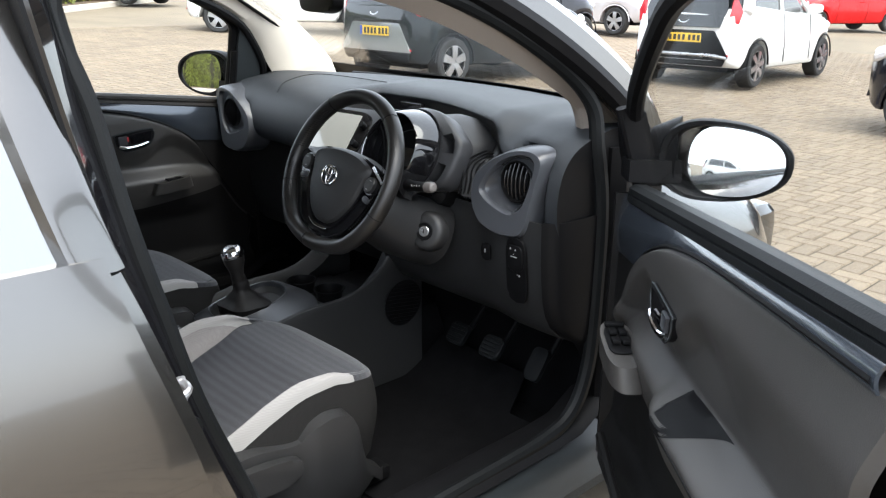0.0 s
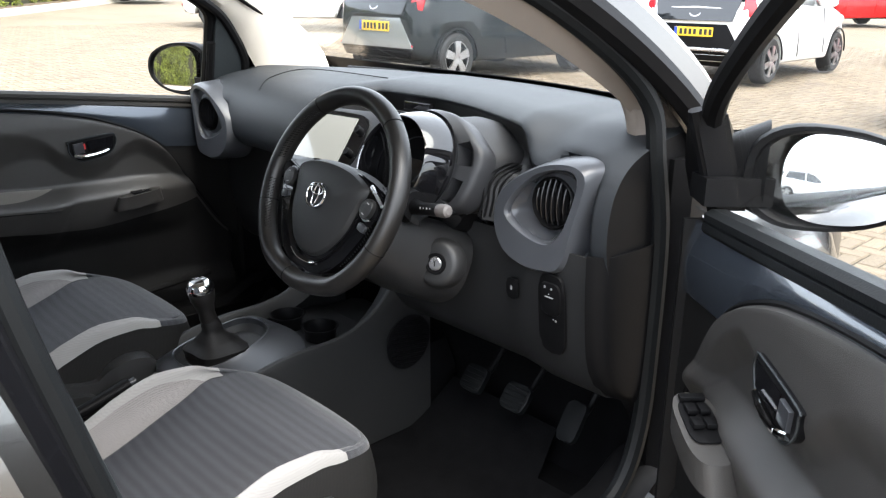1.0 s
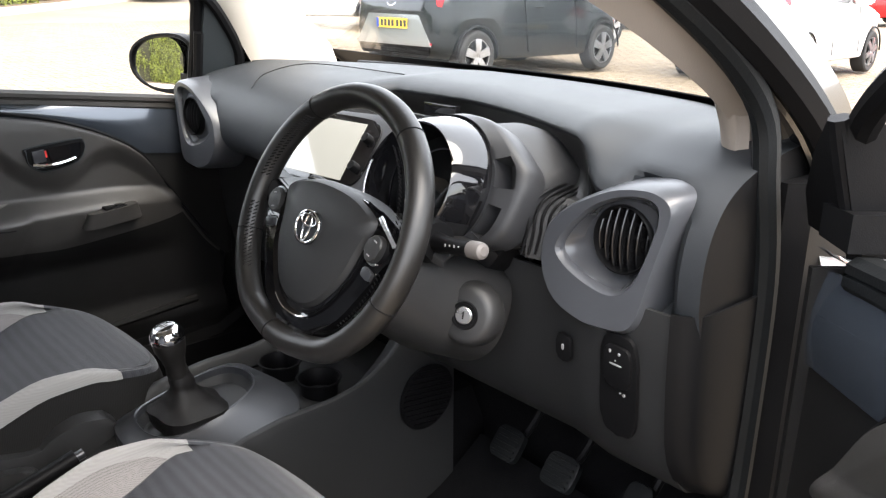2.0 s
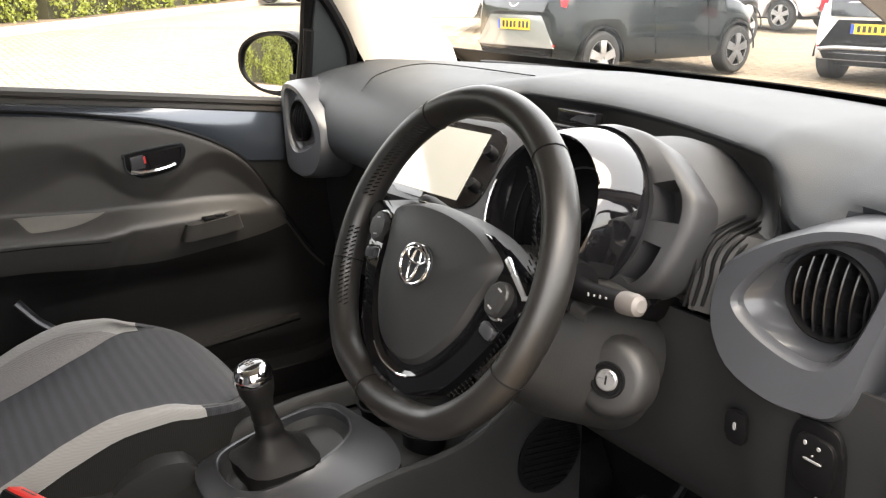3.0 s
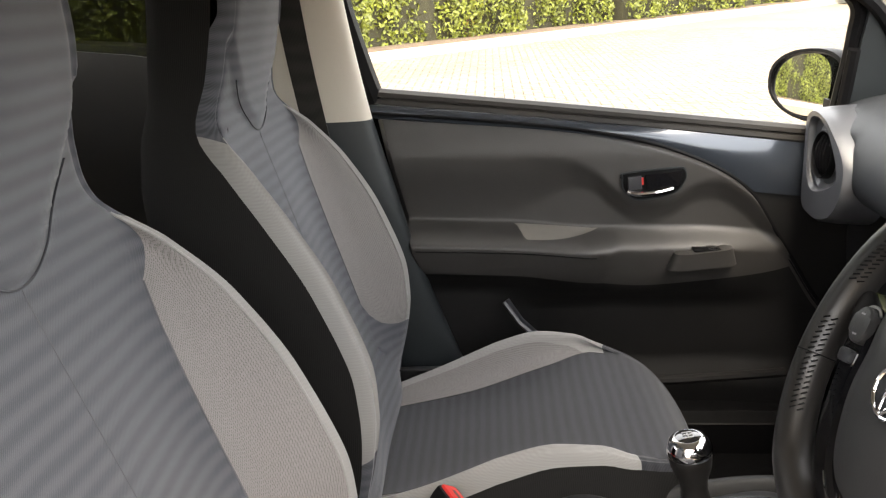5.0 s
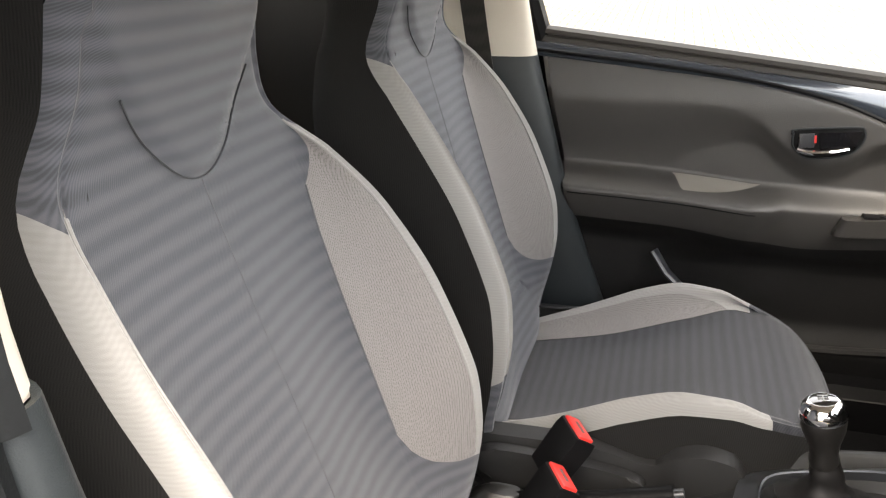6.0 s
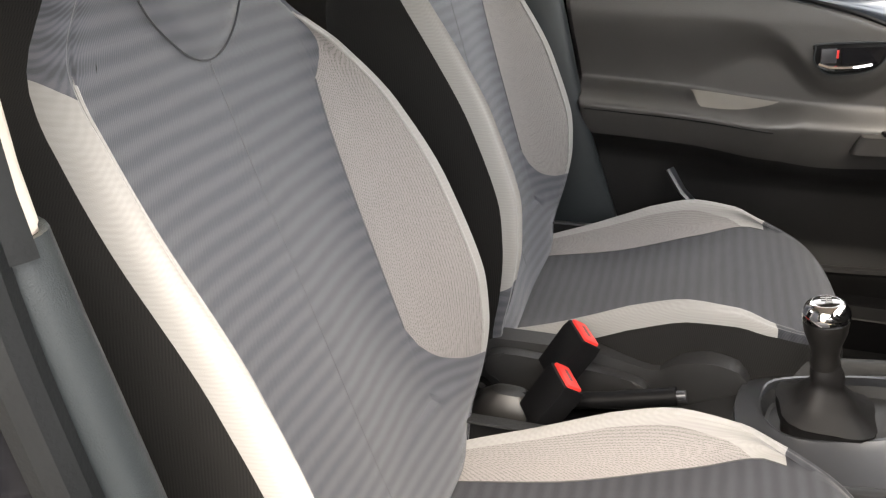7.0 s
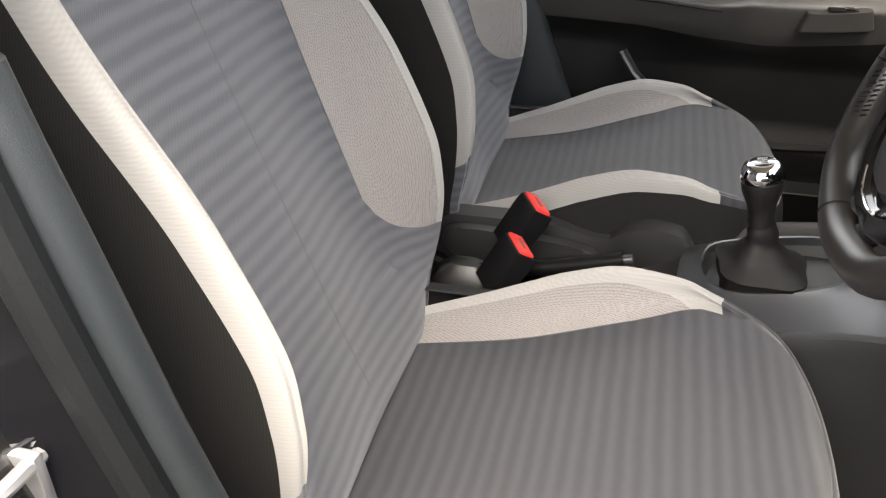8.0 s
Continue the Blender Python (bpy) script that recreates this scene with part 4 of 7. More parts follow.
def dash_profile(x):
    ax = abs(x)
    yf = 0.80 - 0.20 * (ax / 0.70) ** 2.4
    P = [(yf, 0.985), (yf - 0.03, 1.022), (yf - 0.12, 1.040), (0.46, 1.036), (0.375, 1.020), (0.325, 0.995), (0.297, 0.960), (0.284, 0.920), (0.286, 0.880), (0.315, 0.850), (0.36, 0.840), (0.40, 0.836), (0.42, 0.83)]
    yb = lerp(x, [(-0.14, 0.43), (0.0, 0.452), (0.13, 0.454), (0.25, 0.430), (0.36, 0.390), (0.45, 0.350), (0.52, 0.318), (0.60, 0.305)])
    R = [(yf, 0.985), (yf - 0.03, 1.022), (yf - 0.10, 1.042), (yb + 0.09, 1.046), (yb + 0.030, 1.040), (yb + 0.002, 1.024), (yb + 0.016, 1.008), (yb + 0.030, 0.968), (yb + 0.0, 0.944), (min(0.35, yb - 0.03), 0.936), (0.315, 0.90), (0.318, 0.86), (0.33, 0.83)]
    E = [(yf, 0.985), (yf - 0.02, 1.018), (yf - 0.08, 1.036), (0.44, 1.034), (0.365, 1.018), (0.315, 0.995), (0.285, 0.960), (0.272, 0.915), (0.272, 0.865), (0.285, 0.82), (0.298, 0.795), (0.31, 0.785), (0.33, 0.78)]
    r = step(-0.135, -0.035, x) * (1 - step(0.490, 0.580, x))
    base = E if x > 0.2 else P
    back = 0.02 * step(0.60, 0.74, ax)
    out = []
    well = 0.085 * step(0.52, 0.56, ax) * step(0.70, 0.675, ax)
    high = 0.085 * step(0.595, 0.625, ax) * step(0.70, 0.675, ax)
    for i, ((a, b), (c, d)) in enumerate(zip(base, R)):
        if 6 <= i <= 8:
            a += high if i == 6 else well
        out.append(Vector((x, a + (c - a) * r + (0.030 * step(-0.15, -0.50, x) if a < 0.5 else 0.0), b + (d - b) * r - back * 0.6 - 0.006 * step(-0.1, -0.7, x))))
    return out


rows = []
N = 145
for i in range(N + 1):
    x = -0.715 + 1.45 * i / N
    rows.append(crom(dash_profile(x), 5))
dpart("dash_moulding", sheet(rows), M_DASH, label="grained dark grey dash moulding")
rows = [crom([Vector((x, 0.385, 0.842)), Vector((x, 0.40, 0.80)), Vector((x, 0.41, 0.68)), Vector((x, 0.44, 0.55)), Vector((x, 0.52, 0.50))], 3) for x in [-0.70 + 0.86 * k / 8 for k in range(9)]]
dpart("glove_box", sheet(rows, 0.006), M_DASH_LOW, label="black lower dash and glove box")
# thin sheet added in the hollow under the brow, coloured for its shade
rows = []
for i in range(41):
    x = -0.085 + 0.652 * i / 40
    q = dash_profile(x)
    r = step(-0.135, -0.035, x) * (1 - step(0.490, 0.580, x))
    rows.append([q[7] + (p - q[7]) * min(1.0, 1.6 * r) ** 0.6 + Vector((0, -0.0025, 0.0015)) for p in crom([q[5] * 0.8 + q[6] * 0.2, q[6], q[7], q[8], q[8] * 0.5 + q[9] * 0.5], 4)])
dpart("hollow_shade", sheet(rows), M_COLUMN, label="added sheet coloured for the shade in the dash hollow")
# right end cap
end = crom(dash_profile(0.735), 5)
dpart("end_cap", sheet([[p for p in end], [Vector((0.735, min(p.y + 0.25, 0.7), p.z - 0.02)) for p in end]]), M_BLACK)
# faint airbag outline on the passenger side
line = [Vector((x, y, z)) for x, y, z in ((-0.40, 0.343, 0.998), (-0.43, 0.40, 1.0245), (-0.40, 0.50, 1.041), (-0.10, 0.52, 1.041))]
dpart("airbag_seam", tube(crom(line, 8), 0.0012, 6), M_BLACK, label="fine airbag lid seam")
# demister slot under the windscreen
slot = [Vector((x, 0.735 - 0.20 * (abs(x) / 0.7) ** 2.4, 1.034)) for x in [-0.45 + 0.95 * k / 16 for k in range(17)]]
dpart("demister_slot", tube(slot, 0.009, 6, squash=0.35), M_BLACK, label="black demister slot")


def vent(side):
    """Round air vent in its angular grey surround, at one end of the dash."""
    def w(x, y, z):
        return Vector((side * x, y + (0.036 if side < 0 else 0.0), z + (0.006 if side < 0 else 0.0)))
    outline = [(0.496, 0.890), (0.508, 0.918), (0.538, 0.944), (0.575, 0.966), (0.612, 0.982), (0.656, 0.989), (0.682, 0.984), (0.694, 0.972), (0.693, 0.950), (0.676, 0.882), (0.664, 0.826), (0.648, 0.802), (0.618, 0.795), (0.576, 0.794), (0.525, 0.810), (0.498, 0.848)]
    inner = [(0.528, 0.888), (0.541, 0.911), (0.562, 0.934), (0.585, 0.953), (0.620, 0.968), (0.652, 0.972), (0.668, 0.966), (0.672, 0.952), (0.668, 0.930), (0.660, 0.900), (0.650, 0.874), (0.637, 0.857), (0.618, 0.848), (0.592, 0.850), (0.560, 0.860), (0.536, 0.873)]

    def face_y(x, z):
        return 0.262 - 0.10 * (z - 0.90) * -0.6 + 0.06 * max(0.0, 0.56 - x)

    def loop(pts, dy, grow=0.0):
        c = Vector((sum(p[0] for p in pts) / len(pts), sum(p[1] for p in pts) / len(pts), 0))
        out = []
        for p in crom([Vector((a, b, 0)) for a, b in pts], 3, closed=True):
            q = c + (p - c) * (1 + grow)
            out.append(w(q.x, face_y(q.x, q.y) + dy, q.y))
        return out
    secs = [loop(outline, 0.075, 0.06), loop(outline, 0.03, 0.03), loop(outline, 0.006, 0.0), loop(outline, -0.002, -0.05),
            loop(inner, -0.002, 0.06), loop(inner, 0.003, 0.0), loop(inner, 0.012, -0.02)]
    v = dpart("air_vent", loft(secs, caps=False), M_GREY, label="angular grey vent surround")
    c = w(0.613, 0.286 if side > 0 else 0.272, 0.911)
    m = Matrix.Translation(-DASH0) @ axes(c, (1, 0, 0), Vector((0, 0.06, 1)))
    rim = []
    for p in loop(inner, 0.0):
        d = Vector((p.x - c.x, 0, p.z - c.z)).normalized()
        rim.append(c + d * 0.0452 + Vector((0, 0.004 - 0.06 * d.z * 0.045, 0)))
    mouth = loop(inner, 0.011, -0.015)
    bm = loft([mouth, [a.lerp(b, 0.5) + Vector((0, 0.006, 0)) for a, b in zip(mouth, rim)], rim, [p + Vector((0, 0.03, 0)) for p in rim]], caps=False)
    bm.transform(Matrix.Translation(-DASH0))
    # same cup both sides; the passenger's material is swapped to paint out window glare
    part("vent_cup", bm, M_CUP if side > 0 else M_GREY, v, "smooth inner face of the vent")
    part("vent_ball", lathe([(0.042, -0.03), (0.0455, -0.004), (0.0445, 0.004), (0.0425, 0.006), (0.041, 0.002), (0.0405, -0.025), (0, -0.040)], 36, m), M_BLACK, v, "round black vent barrel")
    for k in range(-3, 4):
        hgt = math.sqrt(max(0.0, 0.0405 ** 2 - (k * 0.0118) ** 2))
        rows = []
        for j in range(9):
            t = -1 + j / 4
            bow = 0.009 * (1 - t * t) * (hgt / 0.0405)
            rows.append([Vector((k * 0.0118 - 0.0012, t * hgt, -0.016)), Vector((k * 0.0118 - 0.0012, t * hgt, -0.002 + bow)), Vector((k * 0.0118, t * hgt, -0.001 + bow)), Vector((k * 0.0118 + 0.0012, t * hgt, -0.002 + bow)), Vector((k * 0.0118 + 0.0012, t * hgt, -0.016))])
        bm = sheet(rows)
        bm.transform(m)
        part("vent_slat", bm, M_SLAT, v)
    for k in (-1, 0, 1):
        bm = box(0, k * 0.017, -0.022, 2 * math.sqrt(0.0405 ** 2 - (k * 0.017) ** 2), 0.0014, 0.008)
        bm.transform(m)
        part("cross_slat", bm, M_SLAT, v)


vent(1)
vent(-1)

# driver's lower panel, with small switches
rows = []
for i in range(15):
    x = 0.13 + 0.578 * i / 14
    y0 = 0.285 - 0.02 * step(0.50, 0.60, x)
    rows.append(crom([Vector((x, y0, 0.84)), Vector((x, y0 + 0.002, 0.79)), Vector((x, y0 + 0.02, 0.66)), Vector((x, y0 + 0.055, 0.585)), Vector((x, y0 + 0.11, 0.555)), Vector((x, y0 + 0.25, 0.56))], 4))
dpart("knee_panel", sheet(rows, 0.006), M_DASH_LOW, label="black lower dash panel")
sw = dpart("switch_panel", prism(superellipse(0.030, 0.075, 4, 28), (0.636, 0.272, 0.722), (1, -0.06, 0), (0, -0.10, 1), 0.006, 0.003), M_BLACK, label="black switch panel")
bm = prism(superellipse(0.022, 0.030, 4, 24), (0.637, 0.264, 0.752), (1, -0.06, 0), (0, -0.10, 1), 0.006, 0.002)
bm.transform(Matrix.Translation(-DASH0))
part("level_dial", bm, M_BLACK, sw, "headlamp level dial")
for dx, dz, a, b in ((-0.008, 0.030, 0.0016, 0.0024), (0.006, 0.028, 0.0018, 0.0020), (0.0, 0.006, 0.010, 0.0011), (0.0, 0.014, 0.0009, 0.0009), (0.0, -0.004, 0.0009, 0.0009), (0.010, -0.052, 0.0020, 0.0022), (0.0045, -0.050, 0.0014, 0.0010)):
    bm = prism(superellipse(a, b, 3, 12), (0.637 + dx, 0.2565 - 0.1 * dz + (0.004 if dz < 0 else 0), 0.752 + dz * 0.75), (1, -0.06, 0), (0, -0.10, 1), 0.0012)
    bm.transform(Matrix.Translation(-DASH0))
    part("switch_mark", bm, M_WHITE_MARK, sw)
b2 = dpart("stability_switch", prism(superellipse(0.013, 0.020, 4, 24), (0.540, 0.276, 0.742), (1, 0, 0), (0, -0.08, 1), 0.006, 0.002), M_BLACK, label="small black push switch")
bm = prism(superellipse(0.0018, 0.0045, 3, 12), (0.540, 0.2695, 0.744), (1, 0, 0), (0, -0.08, 1), 0.0012)
bm.transform(Matrix.Translation(-DASH0))
part("switch_mark", bm, M_WHITE_MARK, b2)
# ribbed block between the pod and the vent
for k in range(5):
    x0, y0 = 0.482 + 0.0055 * k, 0.250 + 0.008 * k
    pts = crom([Vector((x0 - 0.004, y0 - 0.004, 0.866)), Vector((x0, y0, 0.895)), Vector((x0 + 0.001, y0 + 0.002, 0.922 - 0.002 * k)), Vector((x0 + 0.003, y0 + 0.014, 0.941 - 0.003 * k)), Vector((x0 + 0.005, y0 + 0.04, 0.951 - 0.003 * k)), Vector((x0 + 0.006, y0 + 0.07, 0.955 - 0.003 * k))], 5)
    dpart("pod_rib", tube(pts, 0.0021, 8), M_BLACK, label="black ribbed trim strip")
dpart("pod_bridge", loft([[Vector((0.476, 0.256 + dy, z)) for dy, z in ((0, 0.86), (0.16, 0.86), (0.16, 0.955), (0.03, 0.945), (0.004, 0.92))],
                          [Vector((0.535, 0.292 + dy, z)) for dy, z in ((0, 0.85), (0.16, 0.85), (0.16, 0.945), (0.03, 0.935), (0.004, 0.905))]]), M_DASH_LOW, label="dark block beside the pod")
# slotted grille and small display on the wall of the hollow
for k in range(5):
    dpart("grille_slat", box(0.045, 0.450 - 0.002 * k, 0.966 + 0.0045 * k, 0.11, 0.010, 0.0022, 0.0008), M_GREY, label="thin grille slat")
dpart("small_display", box(0.09, 0.450, 1.000, 0.085, 0.016, 0.020, 0.003), M_PIANO, label="small dark display panel")
# side of the dash below the end vent
rows = []
for k in range(17):
    z = 0.845 - 0.485 * k / 16
    yf = lerp(z, [(0.36, 0.50), (0.54, 0.40), (0.585, 0.325), (0.66, 0.283), (0.79, 0.268), (0.85, 0.266)])
    rows.append(crom([Vector((0.704, yf - 0.002, z)), Vector((0.724, yf + 0.008, z)), Vector((0.735, yf + 0.035, z)), Vector((0.740, yf + 0.16, z))], 4))
dpart("dash_side", sheet(rows, 0.004), M_BLACK, label="dark side panel below the end vent")

# ---------------------------------------------------------------- instrument pod
POD_T = radians(24)
pod_m = axes((0.338, 0.185, 0.957), (1, 0, 0), (0, math.sin(POD_T), math.cos(POD_T)))   # z axis towards the driver
pod = thing("instrument_pod", "round glossy black instrument pod in a grey bracket", "instrument pod", pod_m)


def ring_loft(profile, outline_fn, n=48):
    """Lofts the outline at each (scale, depth, drop) of the profile."""
    return loft([[Vector((a * s, b * s - dy, d)) for a, b in outline_fn(n)] for s, d, dy in profile], caps=False)


def pod_outline(n):
    return [(0.100 * math.cos(2 * math.pi * k / n), 0.099 * math.sin(2 * math.pi * k / n)) for k in range(n)]


part("pod_can", ring_loft([(1.02, -0.10, 0), (1.035, -0.06, 0), (1.025, -0.034, 0.001), (0.985, -0.012, 0.004), (0.935, 0.010, 0.009), (0.895, 0.022, 0.012), (0.87, 0.025, 0.012), (0.845, 0.023, 0.012), (0.825, 0.014, 0.011), (0.81, -0.02, 0.008), (0.80, -0.035, 0.008)], pod_outline), M_PIANO, pod, "glossy black dial housing")
part("dial_face", prism([(a * 0.805, b * 0.805) for a, b in pod_outline(48)], (0, -0.008, -0.040), (1, 0, 0), (0, 1, 0), 0.004), M_BLACK, pod, "dark dial face")
part("speed_ring", ring_loft([(0.62, -0.0355, 0.008), (0.62, -0.034, 0.008), (0.60, -0.034, 0.008), (0.60, -0.0355, 0.008)], pod_outline), M_GREY, pod)
part("dial_screen", prism(superellipse(0.026, 0.022, 4, 24), (0, -0.012, -0.036), (1, 0, 0), (0, 1, 0), 0.002), M_PIANO, pod, "small dark dial screen")
part("chrome_ring", tube([Vector((0.0855 * math.cos(a), 0.0850 * math.sin(a) - 0.012, 0.0235)) for a in [radians(168 + 50 * k / 20) for k in range(21)]], 0.0013, 6), M_SILVER, pod, "thin silver edge")
# grey angular bracket arch against the dial's outer side, pierced by two openings
ARCH = [(-40, 0.106), (-32, 0.124), (-24, 0.139), (-16, 0.1456), (0, 0.149), (12, 0.153), (18, 0.152), (30, 0.138), (42, 0.1285), (57, 0.121), (78, 0.112), (104, 0.107)]
STEPS, BANDS = 48, 7


def arch_point(i, j, back):
    a = -40 + 144 * i / STEPS
    s = j / BANDS
    r = 0.1015 + (lerp(a, ARCH) - 0.1015) * s
    d = -0.030 - 0.016 * s - 0.006 * (s > 0.99) - 0.004 * (s < 0.01)
    if back:
        r, d = r - 0.002 * s, -0.088
    return Vector((r * math.cos(radians(a)), r * math.sin(radians(a)), d))


def pierced(i, j):
    a = -40 + 144 * (i + 0.5) / STEPS
    return (9 < a < 28 and 1 <= j <= 4) or (-29 < a < -4 and 1 <= j <= 3)


bm = bmesh.new()
grid = {(i, j, b): bm.verts.new(arch_point(i, j, b)) for i in range(STEPS + 1) for j in range(BANDS + 1) for b in (0, 1)}
for i in range(STEPS):
    for j in range(BANDS):
        if pierced(i, j):
            continue
        for b in (0, 1):
            bm.faces.new([grid[q] for q in ((i, j, b), (i + 1, j, b), (i + 1, j + 1, b), (i, j + 1, b))])
        for di, dj, p, q in ((-1, 0, (i, j), (i, j + 1)), (1, 0, (i + 1, j), (i + 1, j + 1)), (0, -1, (i, j), (i + 1, j)), (0, 1, (i, j + 1), (i + 1, j + 1))):
            e, f = i + di, j + dj
            if not (0 <= e < STEPS and 0 <= f < BANDS) or pierced(e, f):
                bm.faces.new([grid[(*p, 0)], grid[(*q, 0)], grid[(*q, 1)], grid[(*p, 1)]])
part("pod_bracket", bm, M_POD, pod, "grey moulded bracket arch", angle=50.0)
part("bracket_backing", sheet([[Vector((r * math.cos(radians(a)), r * math.sin(radians(a)), -0.080)) for r in (0.100, 0.115, 0.132)] for a in range(-32, 34, 6)], 0.004), M_BLACK, pod)
part("pod_base", loft([[Vector((a * s, b * s - 0.02 + dy, d)) for a, b in superellipse(0.11, 0.07, 3, 24)] for s, d, dy in ((0.6, -0.085, -0.03), (0.8, -0.11, -0.03), (0.85, -0.16, -0.02))]), M_BLACK, pod, "dark pod base")
drum = [Vector((lerp(a, ARCH) * math.cos(radians(a)), lerp(a, ARCH) * math.sin(radians(a)), 0)) for a in range(-40, 105, 4)] + [Vector((0.107 * math.cos(radians(a)), 0.107 * math.sin(radians(a)), 0)) for a in range(120, 320, 16)]
part("pod_cowl", loft([[p * s + Vector((cx, cy, d)) for p in drum] for s, cx, cy, d in ((0.90, 0.0, 0.0, -0.070), (0.955, 0.0, 0.0, -0.084), (0.955, 0.006, 0.012, -0.112), (0.95, 0.012, 0.024, -0.140), (0.90, 0.014, 0.032, -0.160), (0.70, 0.010, 0.034, -0.172))]), M_COWL, pod, "smooth grey cowl behind the dial")

# ---------------------------------------------------------------- touch screen unit
scr_t = radians(38)
scr_m = axes((0.062, 0.243, 0.950), Vector((1, 0.10, 0)), (0, math.sin(scr_t), math.cos(scr_t)))
unit = thing("touch_screen", "pale, faintly glowing touch screen in a black frame", "touch screen", scr_m)
part("screen_housing", prism([(-0.125, -0.075), (0.118, -0.072), (0.132, -0.05), (0.138, 0.055), (0.125, 0.078), (-0.11, 0.07), (-0.135, 0.04)], (0, 0, -0.09), (1, 0, 0), (0, 1, 0), 0.088, 0.008), M_GREY, unit, "grey moulded housing")
part("screen_frame", prism(superellipse(0.100, 0.064, 5, 40), (-0.020, -0.003, -0.003), (1, 0, 0), (0, 1, 0), 0.005, 0.002), M_PIANO, unit, "glossy black frame")
part("screen_pane", prism([(-0.095, -0.056), (0.046, -0.056), (0.046, 0.050), (-0.095, 0.050)], (-0.006, 0, 0.002), (1, 0, 0), (0, 1, 0), 0.002, 0.0008), M_SCREEN, unit, "blank pale screen")
for yy in (-0.030, 0.022):
    part("rotary_knob", lathe([(0, 0.014), (0.007, 0.014), (0.0085, 0.012), (0.009, 0.0)], 20, Matrix.Translation((0.062, yy, 0.002))), M_BLACK, unit, "small black rotary knob")

# ---------------------------------------------------------------- steering column
col = thing("steering_column", "dark grey steering column shroud with ignition lock", "steering column", Matrix.Translation((0.34, 0.12, 0.86)))
COL0 = Vector((0.34, 0.12, 0.86))
WT = radians(24)
AX = Vector((0, -math.cos(WT), math.sin(WT)))       # towards the driver
UPW = Vector((0, math.sin(WT), math.cos(WT)))


def colpart(name, bm, mat, parent=None, label=""):
    bm.transform(Matrix.Translation(-COL0))
    return part(name, bm, mat, parent or col, label)


secs = []
for d, a, b, dz in ((0.045, 0.046, 0.042, -0.004), (0.055, 0.060, 0.052, -0.008), (0.075, 0.070, 0.060, -0.012), (0.13, 0.082, 0.070, -0.020), (0.20, 0.091, 0.078, -0.030), (0.30, 0.096, 0.082, -0.03)):
    c = Vector((0.345, 0, 0.90)) - AX * d + UPW * dz
    secs.append([c + Vector((1, 0, 0)) * p + UPW * q for p, q in superellipse(a, b, 2.5, 36)])
shroud = colpart("column_shroud", loft(secs), M_COLUMN, label="dark grey column shroud")
deck = []
for i in range(13):
    x = 0.235 + 0.215 * i / 12
    drop = 0.022 * abs((x - 0.345) / 0.12) ** 3
    deck.append(crom([Vector((x, 0.118 + drop, 0.880 - drop)), Vector((x, 0.128 + drop * 0.5, 0.890 - drop)), Vector((x, 0.17, 0.893 - drop)), Vector((x, 0.27, 0.876 - drop)), Vector((x, 0.30, 0.850 - drop))], 3))
colpart("column_deck", sheet(deck, 0.005), M_COLUMN, label="dark upper cover of the column")
ign_m = axes((0.448, 0.170, 0.788), Vector((0.93, 0.36, 0)), Vector((-0.10, 0.25, 0.96)))
hull = bmesh.new()
for d, r in ((0.0, 0.030), (-0.0015, 0.036), (-0.005, 0.040), (-0.011, 0.043), (-0.020, 0.045), (-0.034, 0.046)):
    for k in range(28):
        a = 2 * math.pi * k / 28
        hull.verts.new(ign_m @ Vector((r * math.cos(a), r * math.sin(a), d)))
for d, a, b, dz in ((0.235, 0.064, 0.055, 0.0), (0.27, 0.067, 0.058, 0.0)):
    c = Vector((0.345, 0, 0.90)) - AX * d + UPW * dz
    for p, q in superellipse(a, b, 2.6, 32):
        if q < 0.02:
            hull.verts.new(c + Vector((1, 0, 0)) * p + UPW * q)
bmesh.ops.convex_hull(hull, input=hull.verts[:])
bmesh.ops.delete(hull, geom=[v for v in hull.verts if not v.link_faces], context="VERTS")
colpart("lower_shroud", hull, M_COLUMN, label="rounded lower shroud round the ignition lock")
lock = colpart("ignition_lock", lathe([(0, 0.001), (0.0155, 0.001), (0.0165, 0.003), (0.019, 0.003), (0.020, 0.0), (0.020, -0.01)], 32, ign_m), M_BLACK, label="black ignition ring")
colpart("lock_barrel", lathe([(0, 0.0045), (0.0105, 0.0045), (0.012, 0.003), (0.0125, -0.002)], 28, ign_m), M_SILVER, label="silver lock barrel")
colpart("key_slot", prism([(-0.001, -0.005), (0.001, -0.005), (0.001, 0.005), (-0.001, 0.005)], ign_m @ Vector((0, 0, 0.0042)), ign_m.to_3x3() @ Vector((1, 0, 0)), ign_m.to_3x3() @ Vector((0, 1, 0)), 0.0008), M_BLACK)
# stalks
st = colpart("indicator_stalk", tube([Vector((0.42, 0.135, 0.895)), Vector((0.452, 0.132, 0.897)), Vector((0.486, 0.130, 0.901)), Vector((0.502, 0.128, 0.904))], [0.015, 0.0112, 0.0108, 0.0112], 18), M_BLACK, label="black multi-function stalk")
colpart("stalk_end", tube([Vector((0.500, 0.128, 0.9035)), Vector((0.504, 0.128, 0.904)), Vector((0.517, 0.127, 0.906)), Vector((0.523, 0.1266, 0.907)), Vector((0.526, 0.1264, 0.9075))], [0.0108, 0.0116, 0.0114, 0.0100, 0.006], 18), M_BONE, st, "pale stalk end cap")
colpart("stalk_collar", tube([Vector((0.415, 0.136, 0.894)), Vector((0.434, 0.135, 0.896))], [0.031, 0.026], 22), M_BLACK, st)
for k in range(4):
    colpart("stalk_mark", box(0.464 + 0.008 * k, 0.1188, 0.902 + 0.0012 * k, 0.0016, 0.0012, 0.002 if k % 2 else 0.0036), M_WHITE_MARK, st)
